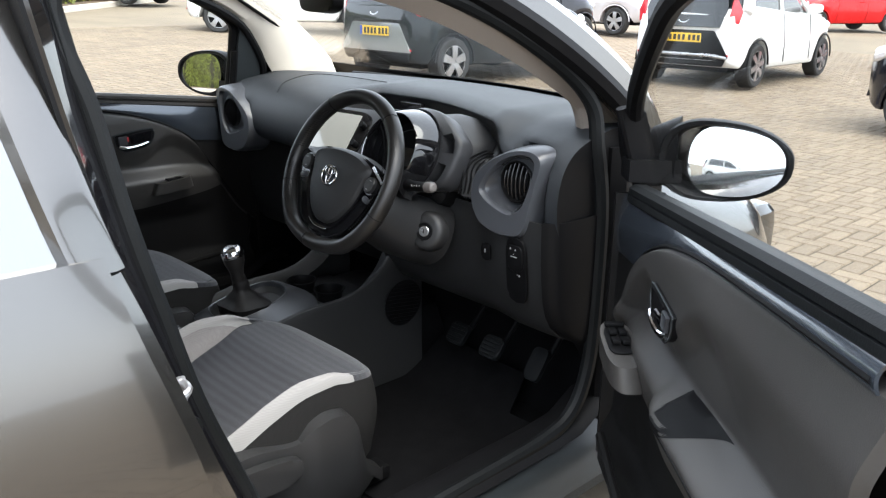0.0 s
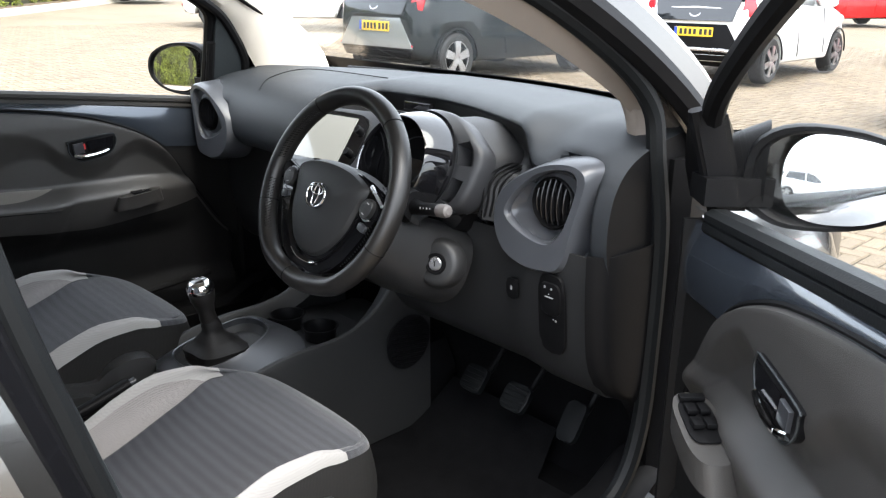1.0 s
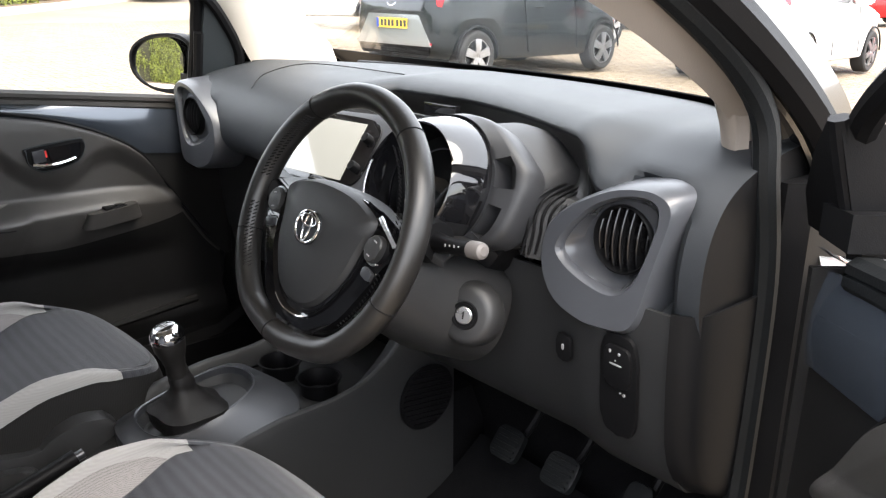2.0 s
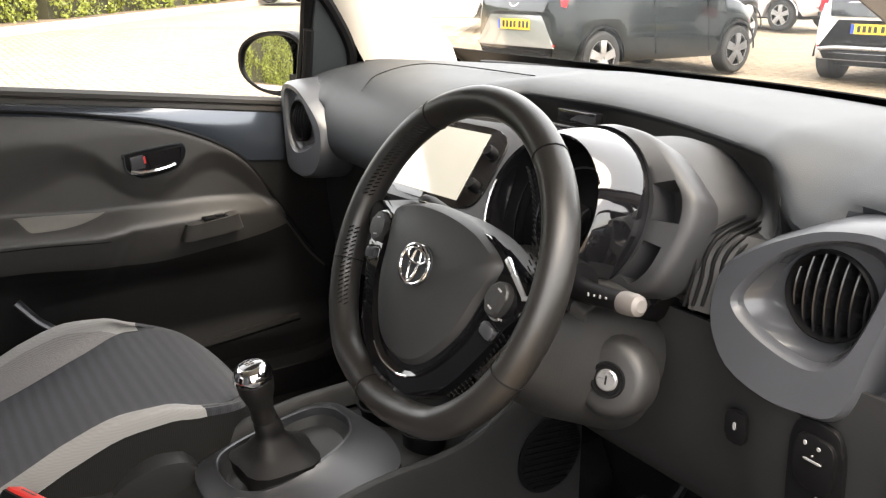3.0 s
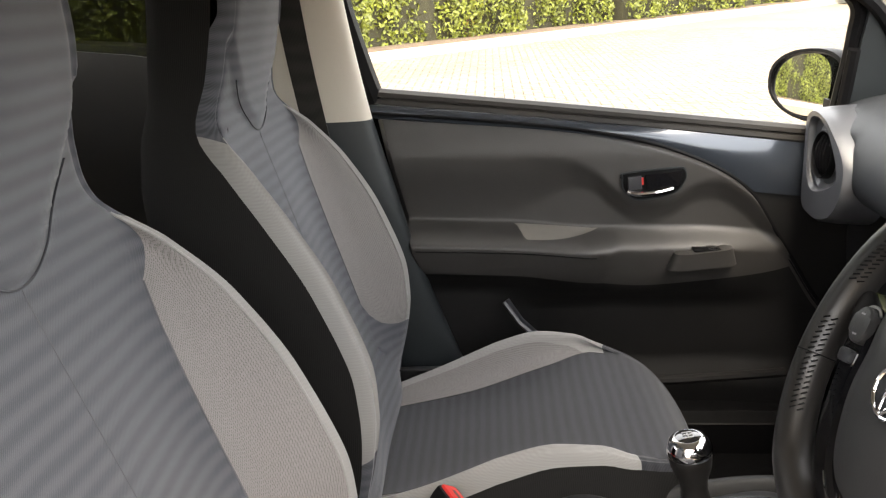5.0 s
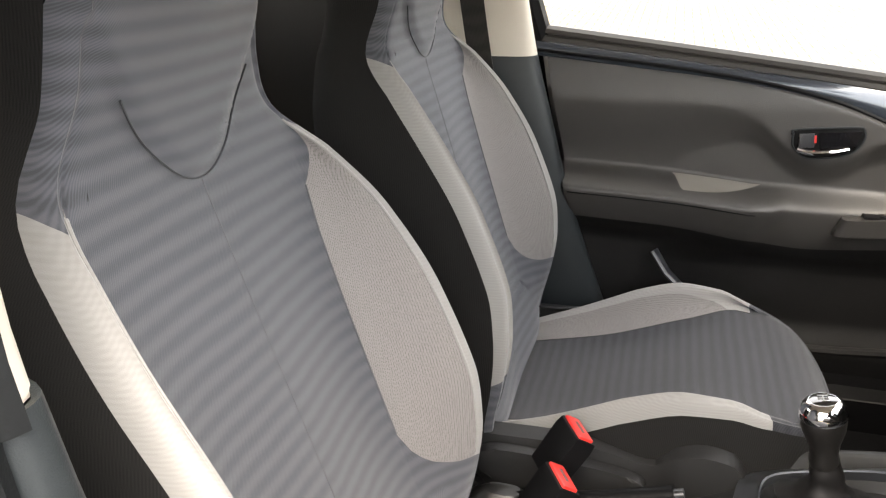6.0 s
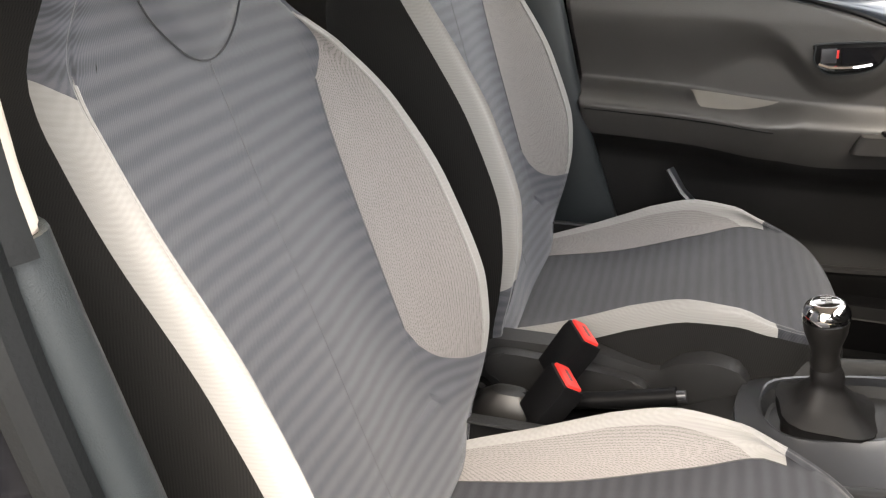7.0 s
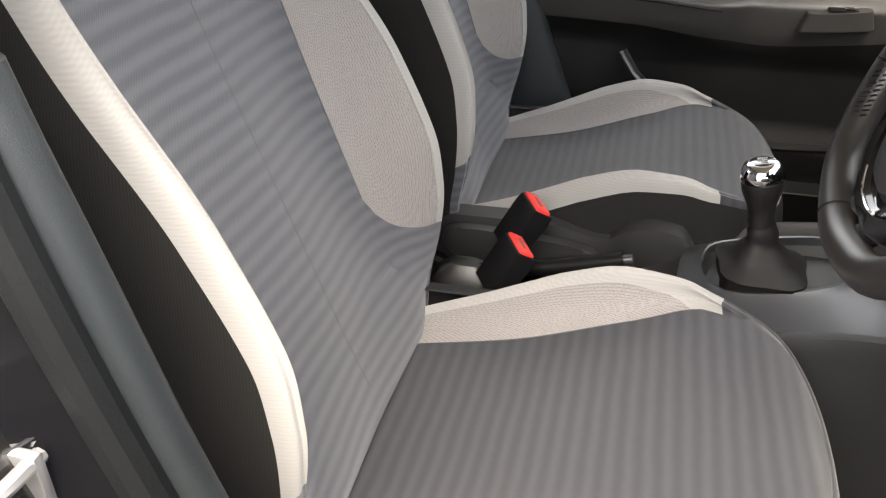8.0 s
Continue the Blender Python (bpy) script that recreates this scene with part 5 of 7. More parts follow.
colpart("wiper_stalk", tube([Vector((0.27, 0.135, 0.905)), Vector((0.22, 0.132, 0.915)), Vector((0.165, 0.13, 0.925)), Vector((0.150, 0.13, 0.927))], [0.013, 0.011, 0.0125, 0.010], 14), M_BLACK, label="black wiper stalk")

# ---------------------------------------------------------------- steering wheel
wheel_m = Matrix.Translation((0.343, 0.020, 0.925)) @ axes((0, 0, 0), (1, 0, 0), UPW) @ Matrix.Rotation(radians(-4.0), 4, "Z")
wheel = thing("steering_wheel", "black leather three-spoke steering wheel with chrome emblem", "steering wheel", wheel_m)
RIM = 0.168


def rim_r(a):
    """Radius of the rim, flattened at the bottom."""
    s = math.sin(a)
    return RIM * (1 - 0.05 * step(-0.80, -1.0, s))


def rim_path(a0, a1, n, off=0.0, lift=0.0):
    return [Vector(((rim_r(a) + off) * math.cos(a), (rim_r(a) + off) * math.sin(a), lift)) for a in [a0 + (a1 - a0) * k / n for k in range(n + 1)]]


part("rim", tube(rim_path(0, 2 * math.pi, 95, 0, -0.002)[:-1] + [Vector((rim_r(-0.033) * math.cos(-0.033), rim_r(-0.033) * math.sin(-0.033), -0.002))], 0.0162, 16, closed=True, squash=1.12), M_LEATHER, wheel, "black stitched leather rim")
for a in (radians(54), radians(126), radians(200), radians(262), radians(340)):
    ring = []
    c = Vector((rim_r(a) * math.cos(a), rim_r(a) * math.sin(a), -0.002))
    o = Vector((math.cos(a), math.sin(a), 0))
    for k in range(16):
        t = 2 * math.pi * k / 16
        ring.append(c + o * 0.0163 * math.cos(t) + Vector((0, 0, 1)) * 0.0183 * math.sin(t))
    part("rim_seam", tube(ring, 0.0009, 5, closed=True, up=(-math.sin(a), math.cos(a), 0)), M_BLACK, wheel)
# lacing stitches on the inside of the rim
for a0, a1 in ((radians(128), radians(172)), (radians(186), radians(222)), (radians(8), radians(52)), (radians(318), radians(352))):
    bms = []
    n = int((a1 - a0) / 0.034)
    for k in range(n):
        a = a0 + (a1 - a0) * k / n
        for dz in (-0.004, 0.004):
            r = rim_r(a) - 0.0165
            p = Vector((r * math.cos(a), r * math.sin(a), dz + 0.008))
            q = Vector(((r + 0.001) * math.cos(a + 0.022), (r + 0.001) * math.sin(a + 0.022), dz + 0.013))
            bms.append(tube([p, q], 0.0008, 5))
    part("rim_stitching", join(*bms), M_BLACK, wheel, "cross stitching")
# airbag cover: a rounded shield
shield = [(-0.090, 0.034), (-0.052, 0.046), (0.0, 0.050), (0.052, 0.046), (0.090, 0.034), (0.100, 0.022), (0.090, -0.012), (0.079, -0.052), (0.052, -0.092), (0.026, -0.110), (0.0, -0.114), (-0.026, -0.110), (-0.052, -0.092), (-0.079, -0.052), (-0.090, -0.012), (-0.100, 0.022)]
sh = [Vector((a * 1.0, b + 0.024, 0)) for a, b in shield]
secs = []
for s, d in ((1.02, -0.045), (1.03, -0.015), (1.0, -0.004), (0.93, 0.005), (0.7, 0.0125), (0.35, 0.0155), (0.05, 0.016)):
    secs.append([p * s + Vector((0, -0.024, d)) for p in crom(sh, 4, closed=True)])
part("airbag_cover", loft(secs), M_DASH_LOW, wheel, "grained dark grey airbag cover")
secs = [[p * s + Vector((0, -0.026, d)) for p in crom(sh, 4, closed=True)[22:59]] for s, d in ((1.0, -0.02), (1.11, -0.016), (1.13, -0.004), (1.10, 0.0015), (1.02, -0.003))]
part("cover_surround", sheet(secs), M_GLOSS, wheel, "glossy black surround")
part("chrome_accent", tube([p * 1.10 + Vector((0, -0.026, 0.0015)) for p in crom(sh, 4, closed=True)[36:47]], 0.0016, 8), M_CHROME, wheel, "thin chrome accent")
# emblem: plain chrome ovals
em = Vector((-0.004, -0.013, 0.0180))
def oval(a, b, dx=0.0, dy=0.0, r=0.0016, n=36):
    return tube([em + Vector((dx + a * math.cos(2 * math.pi * k / n), dy + b * math.sin(2 * math.pi * k / n), 0.0016)) for k in range(n)], r, 8, closed=True)
part("emblem", join(oval(0.0245, 0.0205, r=0.0019), oval(0.0068, 0.0188, r=0.0015), oval(0.0172, 0.0072, 0, 0.0088, 0.0015)), M_EMBLEM, wheel, "chrome oval emblem")
part("emblem_back", prism(superellipse(0.0255, 0.0225, 2, 32), em - Vector((0, 0, 0.0035)), (1, 0, 0), (0, 1, 0), 0.003, 0.0008), M_DASH, wheel)
# one glossy plate carries both side spokes and runs down round the cover
half = [(0.060, 0.046), (0.094, 0.037), (0.125, 0.027), (0.150, 0.019), (0.156, 0.006), (0.142, -0.006), (0.128, -0.030), (0.113, -0.060), (0.088, -0.102), (0.052, -0.132), (0.0, -0.140)]
plate = [(p.x, p.y) for p in crom([Vector((a, b, 0)) for a, b in half], 3)]
plate += [(-a, b) for a, b in plate[-2::-1]]
spokes = part("spoke_plate", prism(plate, (0, 0, -0.018), (1, 0, 0), (0, 1, 0), 0.016, 0.004), M_GLOSS, wheel, "glossy black spoke plate")
for (xa, ya), (xb, yb), wd in (((0.100, 0.0345), (0.141, 0.0105), 0.0028), ((0.1385, 0.0095), (0.153, 0.0150), 0.0022)):
    q = Vector((xb - xa, yb - ya, 0))
    n = q.length
    part("spoke_blade", prism([(0, -wd), (n, -wd * 0.8), (n, wd * 0.8), (0, wd)], (xa, ya, -0.003), q / n, (-q.y / n, q.x / n, 0), 0.004, 0.001), M_SILVER, spokes, "silver spoke accent")
for sd in (-1, 1):
    lean = radians(-14 * sd)
    ux, uy = Vector((math.cos(lean), math.sin(lean), 0)), Vector((-math.sin(lean), math.cos(lean), 0))
    c = Vector((sd * 0.1135, -0.002, -0.004))
    pad = part("button_pad", prism(superellipse(0.0135, 0.0172, 2.3, 32), c, ux, uy, 0.011, 0.004, 3), M_COLUMN, spokes, "oval button pad")
    ring = [c + ux * a + uy * b + Vector((0, 0, 0.0035)) for a, b in superellipse(0.0150, 0.0187, 2.4, 40)]
    part("pad_ring", tube(ring[20:36] if sd > 0 else ring[4:20], 0.0014, 6), M_SILVER, spokes, "thin silver pad edge")
    for b in (-0.0095, 0.0095):
        part("button_mark", prism([(-0.0030, -0.0008), (0.0030, -0.0008), (0.0030, 0.0008), (-0.0030, 0.0008)], c + uy * b + Vector((0, 0, 0.0108)), ux, uy, 0.0007), M_WHITE_MARK, spokes)
    c = Vector((sd * 0.114, -0.033, -0.004))
    part("mode_button", prism(superellipse(0.0100, 0.0062, 5, 24), c, ux, uy, 0.007, 0.002), M_SATIN, spokes, "small satin button")
    part("mode_surround", tube([c + ux * a + uy * b + Vector((0, 0, 0.002)) for a, b in superellipse(0.0118, 0.0080, 5, 24)], 0.0011, 6, closed=True), M_GLOSS, spokes)
    # lower spoke
    part("lower_spoke", tube(crom([Vector((sd * 0.036, -0.070, -0.022)), Vector((sd * 0.032, -0.105, -0.018)), Vector((sd * 0.026, -0.135, -0.012)), Vector((sd * 0.022, -0.156, -0.004))], 4), 0.015, 8, squash=0.6), M_BLACK, wheel, "black lower spoke")


# ---------------------------------------------------------------- front doors
def front_door(label, sd):
    """A front door in the car's plan, sd = 1 on the driver's side, closed; its origin is at the hinge foot."""
    H = Vector((sd * 0.775, 0.50, 0.30))
    d = thing("car_door", label, "car door", group="front doors")

    def dp(name, bm, mat, parent=None, lab="", **kw):
        bm.transform(Matrix.Translation(-H))
        return part(name, bm, mat, parent or d, lab, **kw)

    def V(x, y, z):
        return Vector((sd * x, y, z))
    fore = 0.035 if sd > 0 else 0.0
    top = lambda y: lerp(y - fore * step(-0.3, 0.1, y), [(-0.54, 0.996), (-0.35, 0.980), (-0.14, 0.957), (0.0, 0.930), (0.089, 0.900), (0.16, 0.865), (0.21, 0.825), (0.26, 0.752), (0.30, 0.690), (0.36, 0.60), (0.42, 0.54)])
    back = lambda z: lerp(z, [(0.34, -0.385), (0.5, -0.425), (0.75, -0.475), (1.0, -0.530)]) - (0.055 if sd > 0 else 0.0)

    def relief(y, z):
        """How far out the trim's surface lies: an overhanging upper roll, a soft hollow below it, the arm pad, a pocket."""
        x = 0.702 - 0.016 * step(1.0, 0.90, z)
        zb = lerp(y, [(-0.5, 0.900), (-0.24, 0.902), (-0.16, 0.892), (-0.10, 0.866), (-0.055, 0.826), (-0.02, 0.806), (0.02, 0.800), (0.06, 0.812), (0.10, 0.838), (0.14, 0.846), (0.19, 0.822), (0.25, 0.765), (0.32, 0.69)])
        wide = 0.040 + 0.09 * step(-0.08, -0.30, y)
        x += 0.026 * step(zb + 0.016, zb - wide, z)
        zt = lerp(y, [(-0.5, 0.768), (-0.26, 0.760), (-0.10, 0.748), (-0.03, 0.747), (0.10, 0.748), (0.26, 0.735)])
        yy = y + 0.45 * (zt - z)
        depth = lerp(yy, [(-0.5, 0.070), (-0.10, 0.068), (-0.055, 0.060), (-0.020, 0.046), (0.02, 0.043), (0.14, 0.042), (0.24, 0.026), (0.34, 0.006)])
        rise = step(zt + 0.012, zt - 0.032, z)
        fall = 0.22 * step(zt - 0.03, zt - 0.085, z) + 0.60 * step(zt - 0.070, zt - 0.150, z)
        x -= depth * rise * (1 - fall)
        x += 0.020 * step(0.625, 0.570, z) * step(-0.32, -0.20, y) * step(0.32, 0.16, y)
        x -= 0.024 * step(0.47, 0.40, z)
        return x
    seamz = lambda y: lerp(y, [(-0.5, 0.673), (-0.26, 0.666), (-0.10, 0.645), (0.0, 0.635), (0.12, 0.645), (0.26, 0.660), (0.40, 0.70)])
    upper, lower = [], []
    NY, NU, NL = 190, 80, 60
    for i in range(NY + 1):
        cols = [[], []]
        for half, n in ((0, NL), (1, NU)):
            for j in range(n + 1):
                y = -0.50 + 0.895 * i / NY
                for _ in range(3):
                    zs = min(seamz(y), top(y) - 0.02)
                    z = 0.34 + (zs - 0.34) * j / n if half == 0 else zs + (top(y) - zs) * j / n
                    y = back(z) + (0.395 - back(z)) * i / NY
                x = relief(y, z) + (0.012 * step(0.97, 1.0, j / n) if half else 0.0) + 0.012 * step(0.012, 0.0, i / NY)
                cols[half].append(V(x, y, z))
        lower.append(cols[0])
        upper.append(cols[1])
    trim = dp("door_trim", sheet(upper), M_DOOR, lab="grained dark grey plastic door trim")
    dp("lower_trim", sheet(lower), M_DOOR_SHADED, trim, "lower door trim with a pocket, painted black for shade")
    gap = [V(0.7005 - 0.0035, y, top(y) + 0.001) for y in [-0.54 + 0.90 * k / 60 for k in range(61)]]
    dp("trim_gap", tube(gap, 0.0042, 6), M_BLACK, trim, "black gap along the trim")
    # seam along the arm pad
    line = [V(relief(y, lerp(y, [(-0.5, 0.742), (-0.26, 0.735), (-0.10, 0.722)]) - 0.014) - 0.0006, y, lerp(y, [(-0.5, 0.742), (-0.26, 0.735), (-0.10, 0.722)]) - 0.014) for y in [-0.455 + 0.36 * k / 30 for k in range(31)]]
    arm = dp("armrest_seam", tube(line, 0.0013, 5), M_BLACK, trim, "dark stitched seam along the armrest")
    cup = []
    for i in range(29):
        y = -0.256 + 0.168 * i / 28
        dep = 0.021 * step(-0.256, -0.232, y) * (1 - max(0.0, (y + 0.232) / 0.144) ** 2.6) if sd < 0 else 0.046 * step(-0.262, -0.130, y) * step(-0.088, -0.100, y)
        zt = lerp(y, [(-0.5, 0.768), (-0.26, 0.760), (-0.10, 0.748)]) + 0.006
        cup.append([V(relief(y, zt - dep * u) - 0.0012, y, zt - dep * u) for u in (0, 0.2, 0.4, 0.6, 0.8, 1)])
    # the driver's cup is a flush black patch, painting the shade of a recess
    dp("pull_cup", sheet(cup, 0.003, direction=(sd, 0, 0)), M_BEIGE_CUP if sd < 0 else M_BLACK, trim, "pull cup in the armrest" if sd < 0 else "pull pocket in the armrest, its shade painted black")
    # speaker and pocket lip
    dp("pocket_lip", tube(crom([V(0.672, -0.28, 0.34), V(0.664, -0.12, 0.42), V(0.660, 0.10, 0.438), V(0.668, 0.30, 0.45)], 6), 0.010, 8), M_DOOR_SHADED, trim)
    dp("pocket_strut", tube([V(0.686, -0.275, 0.605), V(0.672, -0.245, 0.565), V(0.664, -0.205, 0.530)], 0.013, 8, squash=0.5), M_SATIN, trim)
    # handle
    u, v = (0, 1, 0.1), (0, -0.1, 1)
    dep = 0.006
    hp = [(-0.062, 0.022), (-0.055, 0.030), (0.044, 0.030), (0.058, 0.024), (0.059, 0.006), (0.036, -0.020), (-0.02, -0.027), (-0.045, -0.022), (-0.062, -0.002)]
    hp = [(p.x, p.y) for p in crom([Vector((a, b, 0)) for a, b in hp], 4, closed=True)]
    hz = 0.848 if sd < 0 else 0.826
    o = V(0.692, 0.018, hz)
    sgn = 1 if sd < 0 else -1

    def pl(name, poly, off, depth, mat, bev=0.0, parent=None, lab=""):
        if sd < 0:
            bm = prism(poly, o + V(-off, 0, 0), (0, 1, 0.1), (0, -0.1, 1), depth, bev)
        else:
            bm = prism([(-a, b) for a, b in poly][::-1], o + V(-off, 0, 0), (0, -1, -0.1), (0, -0.1, 1), depth, bev)
        return dp(name, bm, mat, parent, lab)
    handle = pl("handle_bezel", hp, 0.0, 0.012, M_BLACK, 0.004, None, "black inner handle bezel")
    ringp = [Vector((o.x - sd * 0.012, 0.018 + a * 0.995 - b * 0.1, hz + a * 0.1 + b)) for a, b in hp]
    dp("bezel_ring", tube(ringp, 0.0018, 6, closed=True, up=(1, 0, 0)), M_PILLAR_LOW, handle)
    pl("handle_recess", [(-0.015, -0.014), (0.045, -0.008), (0.054, 0.022), (-0.018, 0.022)], 0.0125, 0.0012, M_PIANO, 0, handle)
    pl("lock_slider", [(-0.052, -0.004), (-0.026, -0.004), (-0.026, 0.022), (-0.052, 0.022)], 0.0122, 0.006, M_SATIN, 0.002, handle, "satin lock slider")
    pl("lock_flag", [(-0.030, 0.004), (-0.022, 0.004), (-0.022, 0.018), (-0.030, 0.018)], 0.0125, 0.003, M_RED, 0, handle)
    lev = [V(0.676, -0.036, hz - 0.012), V(0.671, -0.015, hz - 0.016), V(0.670, 0.025, hz - 0.012), V(0.674, 0.052, hz - 0.006)]
    dp("handle_lever", tube(crom(lev, 5), 0.0038, 8, squash=1.3), M_CHROME, handle, "chrome release lever")
    # window switch on the armrest front
    if sd < 0:
        swm = dp("switch_plinth", loft([[V(0.672 - 0.004 * k + 0.026 * a * (1 - 0.07 * k), 0.115 + 0.068 * b * (1 - 0.06 * k), 0.684 + 0.012 * k + 0.10 * (0.06 * b)) for a, b in superellipse(1, 1, 3.2, 28)] for k in range(4)]), M_DOOR, lab="sloping switch plinth")
        dp("window_switch", box(sd * 0.659, 0.120, 0.7215, 0.024, 0.052, 0.006, 0.002), M_BLACK, swm, "black window switch")
        dp("switch_gap", box(sd * 0.659, 0.130, 0.725, 0.018, 0.018, 0.004, 0.001), M_PIANO, swm)
    else:
        swm = dp("switch_plinth", loft([[V(0.664 - 0.003 * k + 0.036 * a * (1 - 0.06 * k), 0.150 + 0.084 * b * (1 - 0.05 * k), 0.676 + 0.014 * k + 0.20 * (0.06 * b)) for a, b in superellipse(1, 1, 3.0, 32)] for k in range(4)]), M_DOOR, lab="broad sloping switch plinth")
        dp("switch_bed", prism(superellipse(0.022, 0.045, 4, 28), V(0.655, 0.160, 0.7200), (1, 0, 0), (0, 1, 0.13), 0.002, 0.001), M_BLACK, swm, "black switch bed")
        for k in range(3):
            dp("window_switch", box(sd * (0.647 if k < 2 else 0.655), 0.148 + (0.0 if k == 0 else 0.03 if k == 1 else 0.055), 0.7255 + (0.0 if k == 0 else 0.004 if k == 1 else 0.007), 0.014 if k < 2 else 0.034, 0.022 if k < 2 else 0.014, 0.007, 0.002), M_BLACK, swm, "black window switch")
            if k < 2:
                dp("window_switch", box(sd * 0.664, 0.148 + 0.03 * k, 0.7255 + 0.004 * k, 0.014, 0.022, 0.007, 0.002), M_BLACK, swm, "black window switch")
    # painted strip, seals, window frame, glass
    sill = lambda y: lerp(y, [(-0.56, 1.034), (-0.3, 1.008), (0.0, 0.976), (0.36, 0.936), (0.46, 0.925)])
    rows = []
    for i in range(41):
        y = -0.545 + 0.97 * i / 40
        a, b = max(top(y) - 0.01, sill(y) - 0.125), sill(y) - 0.012
        rows.append([V(0.699 + 0.010 * t * t - 0.006 * math.sin(math.pi * t), y, a + (b - a) * t) for t in [k / 8 for k in range(9)]])
    dp("painted_strip", sheet(rows, 0.004, direction=(sd, 0, 0)), M_PAINT_SHADED, lab="painted metal strip, darkened for the dim inside it mirrors")
    corner = []
    for i in range(21):
        y = 0.17 + 0.255 * i / 20
        a, b = top(y) - 0.012, max(top(y) - 0.008, sill(y) - 0.123)
        corner.append([V(0.700 + 0.004 * t, y, a + (b - a) * t) for t in (0, 0.33, 0.66, 1)])
    dp("front_corner", sheet(corner, 0.004, direction=(sd, 0, 0)), M_DOOR_SHADED, lab="black front corner of the door lining")
    prof = ((0.738, 0.004), (0.726, 0.012), (0.706, 0.0125), (0.697, 0.006), (0.6965, -0.002), (0.702, -0.0045), (0.702, -0.006), (0.696, -0.008), (0.695, -0.016), (0.699, -0.021), (0.703, -0.022), (0.703, -0.026), (0.712, -0.028))
    seal = [[V(x + 0.008, y, sill(y) + dz) for x, dz in prof] for y in [-0.55 + 0.925 * k / 24 for k in range(25)]]
    dp("waist_seal", sheet(seal, 0.002), M_SEAL if sd < 0 else M_RUBBER, lab="broad ribbed rubber waist seal")
    rows = []
    for i in range(31):
        y = -0.57 + 1.07 * i / 30
        zt = sill(y) - 0.005
        rows.append([V(x, y, z) for x, z in ((0.735, zt), (0.758, zt - 0.012), (side_x(0.92), 0.92 if zt > 0.935 else zt - 0.02), (side_x(0.8), 0.8), (side_x(0.65), 0.65), (side_x(0.5), 0.5), (side_x(0.36), 0.36), (0.76, 0.31))])
    dp("door_skin", sheet([crom(r, 3) for r in rows], 0.006, direction=(-sd, 0, 0)), M_PAINT, lab="dark blue-grey outer skin")
    for yy, tp in ((-0.50 - (0.065 if sd > 0 else 0.0), 0.03), (0.43, 0.04)):
        rows = [[V(x, yy - 0.10 * (z - 0.34) * (1 if yy < 0 else 0), z) for x in (0.690, 0.74, side_x(z) - 0.004)] for z in [0.34 + 0.58 * k / 8 for k in range(9)]]
        dp("door_edge", sheet(rows, 0.01, direction=(0, 1 if yy < 0 else -1, 0)), M_PAINT if yy < 0 else M_DOOR_SHADED, lab="painted door edge" if yy < 0 else "dark door edge by the hinges")
    glx = lambda z: side_x(z) - 0.035
    fr = [(0.375, 0.945), (0.368, 1.02), (0.345, 1.09), (0.25, 1.155), (0.08, 1.235), (-0.10, 1.295), (-0.33, 1.33), (-0.52, 1.335), (-0.60, 1.31), (-0.605, 1.22), (-0.585, 1.10), (-0.56, 1.02)]
    if sd > 0:
        fr[:4] = [(0.425, 0.945), (0.420, 1.02), (0.40, 1.075), (0.30, 1.14)]
        fr[-5:] = [(-0.55, 1.335), (-0.635, 1.31), (-0.640, 1.22), (-0.620, 1.10), (-0.60, 1.02)]
    else:
        fr = [(0.375, 0.945), (0.375, 1.02), (0.373, 1.12), (0.356, 1.190), (0.25, 1.252), (0.08, 1.318), (-0.10, 1.358), (-0.33, 1.385), (-0.50, 1.385), (-0.59, 1.35), (-0.588, 1.22), (-0.562, 1.10), (-0.54, 1.02)]
    path = crom([V(glx(z), y, z) for y, z in fr], 5)
    dp("window_frame", tube(path, [0.017 + (0.011 if sd < 0 else 0.0) * step(0.55, 0.75, k / (len(path) - 1)) for k in range(len(path))], 10, up=(1, 0, 0), squash=1.0), M_BLACK, lab="black window frame")
    div = crom([V(glx(z) - 0.022, y, z) for y, z in ((0.374, 0.94), (0.372, 1.02), (0.368, 1.10))] if sd < 0 else [V(glx(z) - 0.022, y, z) for y, z in ((0.405, 0.94), (0.403, 1.02), (0.395, 1.09))], 4)
    dp("window_channel", tube(div, 0.012, 8, up=(1, 0, 0)), M_BLACK)
    if sd < 0:
        diag = crom([V(glx(z) - 0.026, y, z) for y, z in ((0.20, 1.264), (0.28, 1.235), (0.35, 1.199), (0.394, 1.166), (0.434, 1.118), (0.466, 1.070), (0.480, 1.030), (0.484, 0.960))], 4)
        dp("corner_seal", tube(diag, 0.013, 8, up=(1, 0, 0)), M_BLACK, lab="black seal along the pillar")
    rows = []
    for z in [0.94 + (0.39 if sd > 0 else 0.44) * k / 10 for k in range(11)]:
        yf = lerp(z, [(0.94, 0.36), (1.09, 0.345), (1.155, 0.25), (1.235, 0.08), (1.295, -0.10), (1.33, -0.33)] if sd > 0 else [(0.94, 0.37), (1.12, 0.372), (1.19, 0.356), (1.252, 0.25), (1.318, 0.08), (1.358, -0.10), (1.38, -0.33)])
        yb = lerp(z, [(0.94, -0.55), (1.1, -0.585), (1.33, -0.60)])
        rows.append([V(glx(z), yf + (yb - yf) * k / 6, z) for k in range(7)])
    gl = dp("window_glass", sheet(rows, 0.004), M_GLASS, lab="clear side window")
    gl.visible_shadow = False
    # corner sail panel
    pts = [(0.376, 0.950), (0.376, 1.170), (0.402, 1.148), (0.434, 1.106), (0.464, 1.060), (0.478, 1.020), (0.482, 0.950)] if sd < 0 else [(0.395, 0.940), (0.385, 1.085), (0.41, 1.09), (0.47, 1.04), (0.515, 0.985), (0.525, 0.940)]
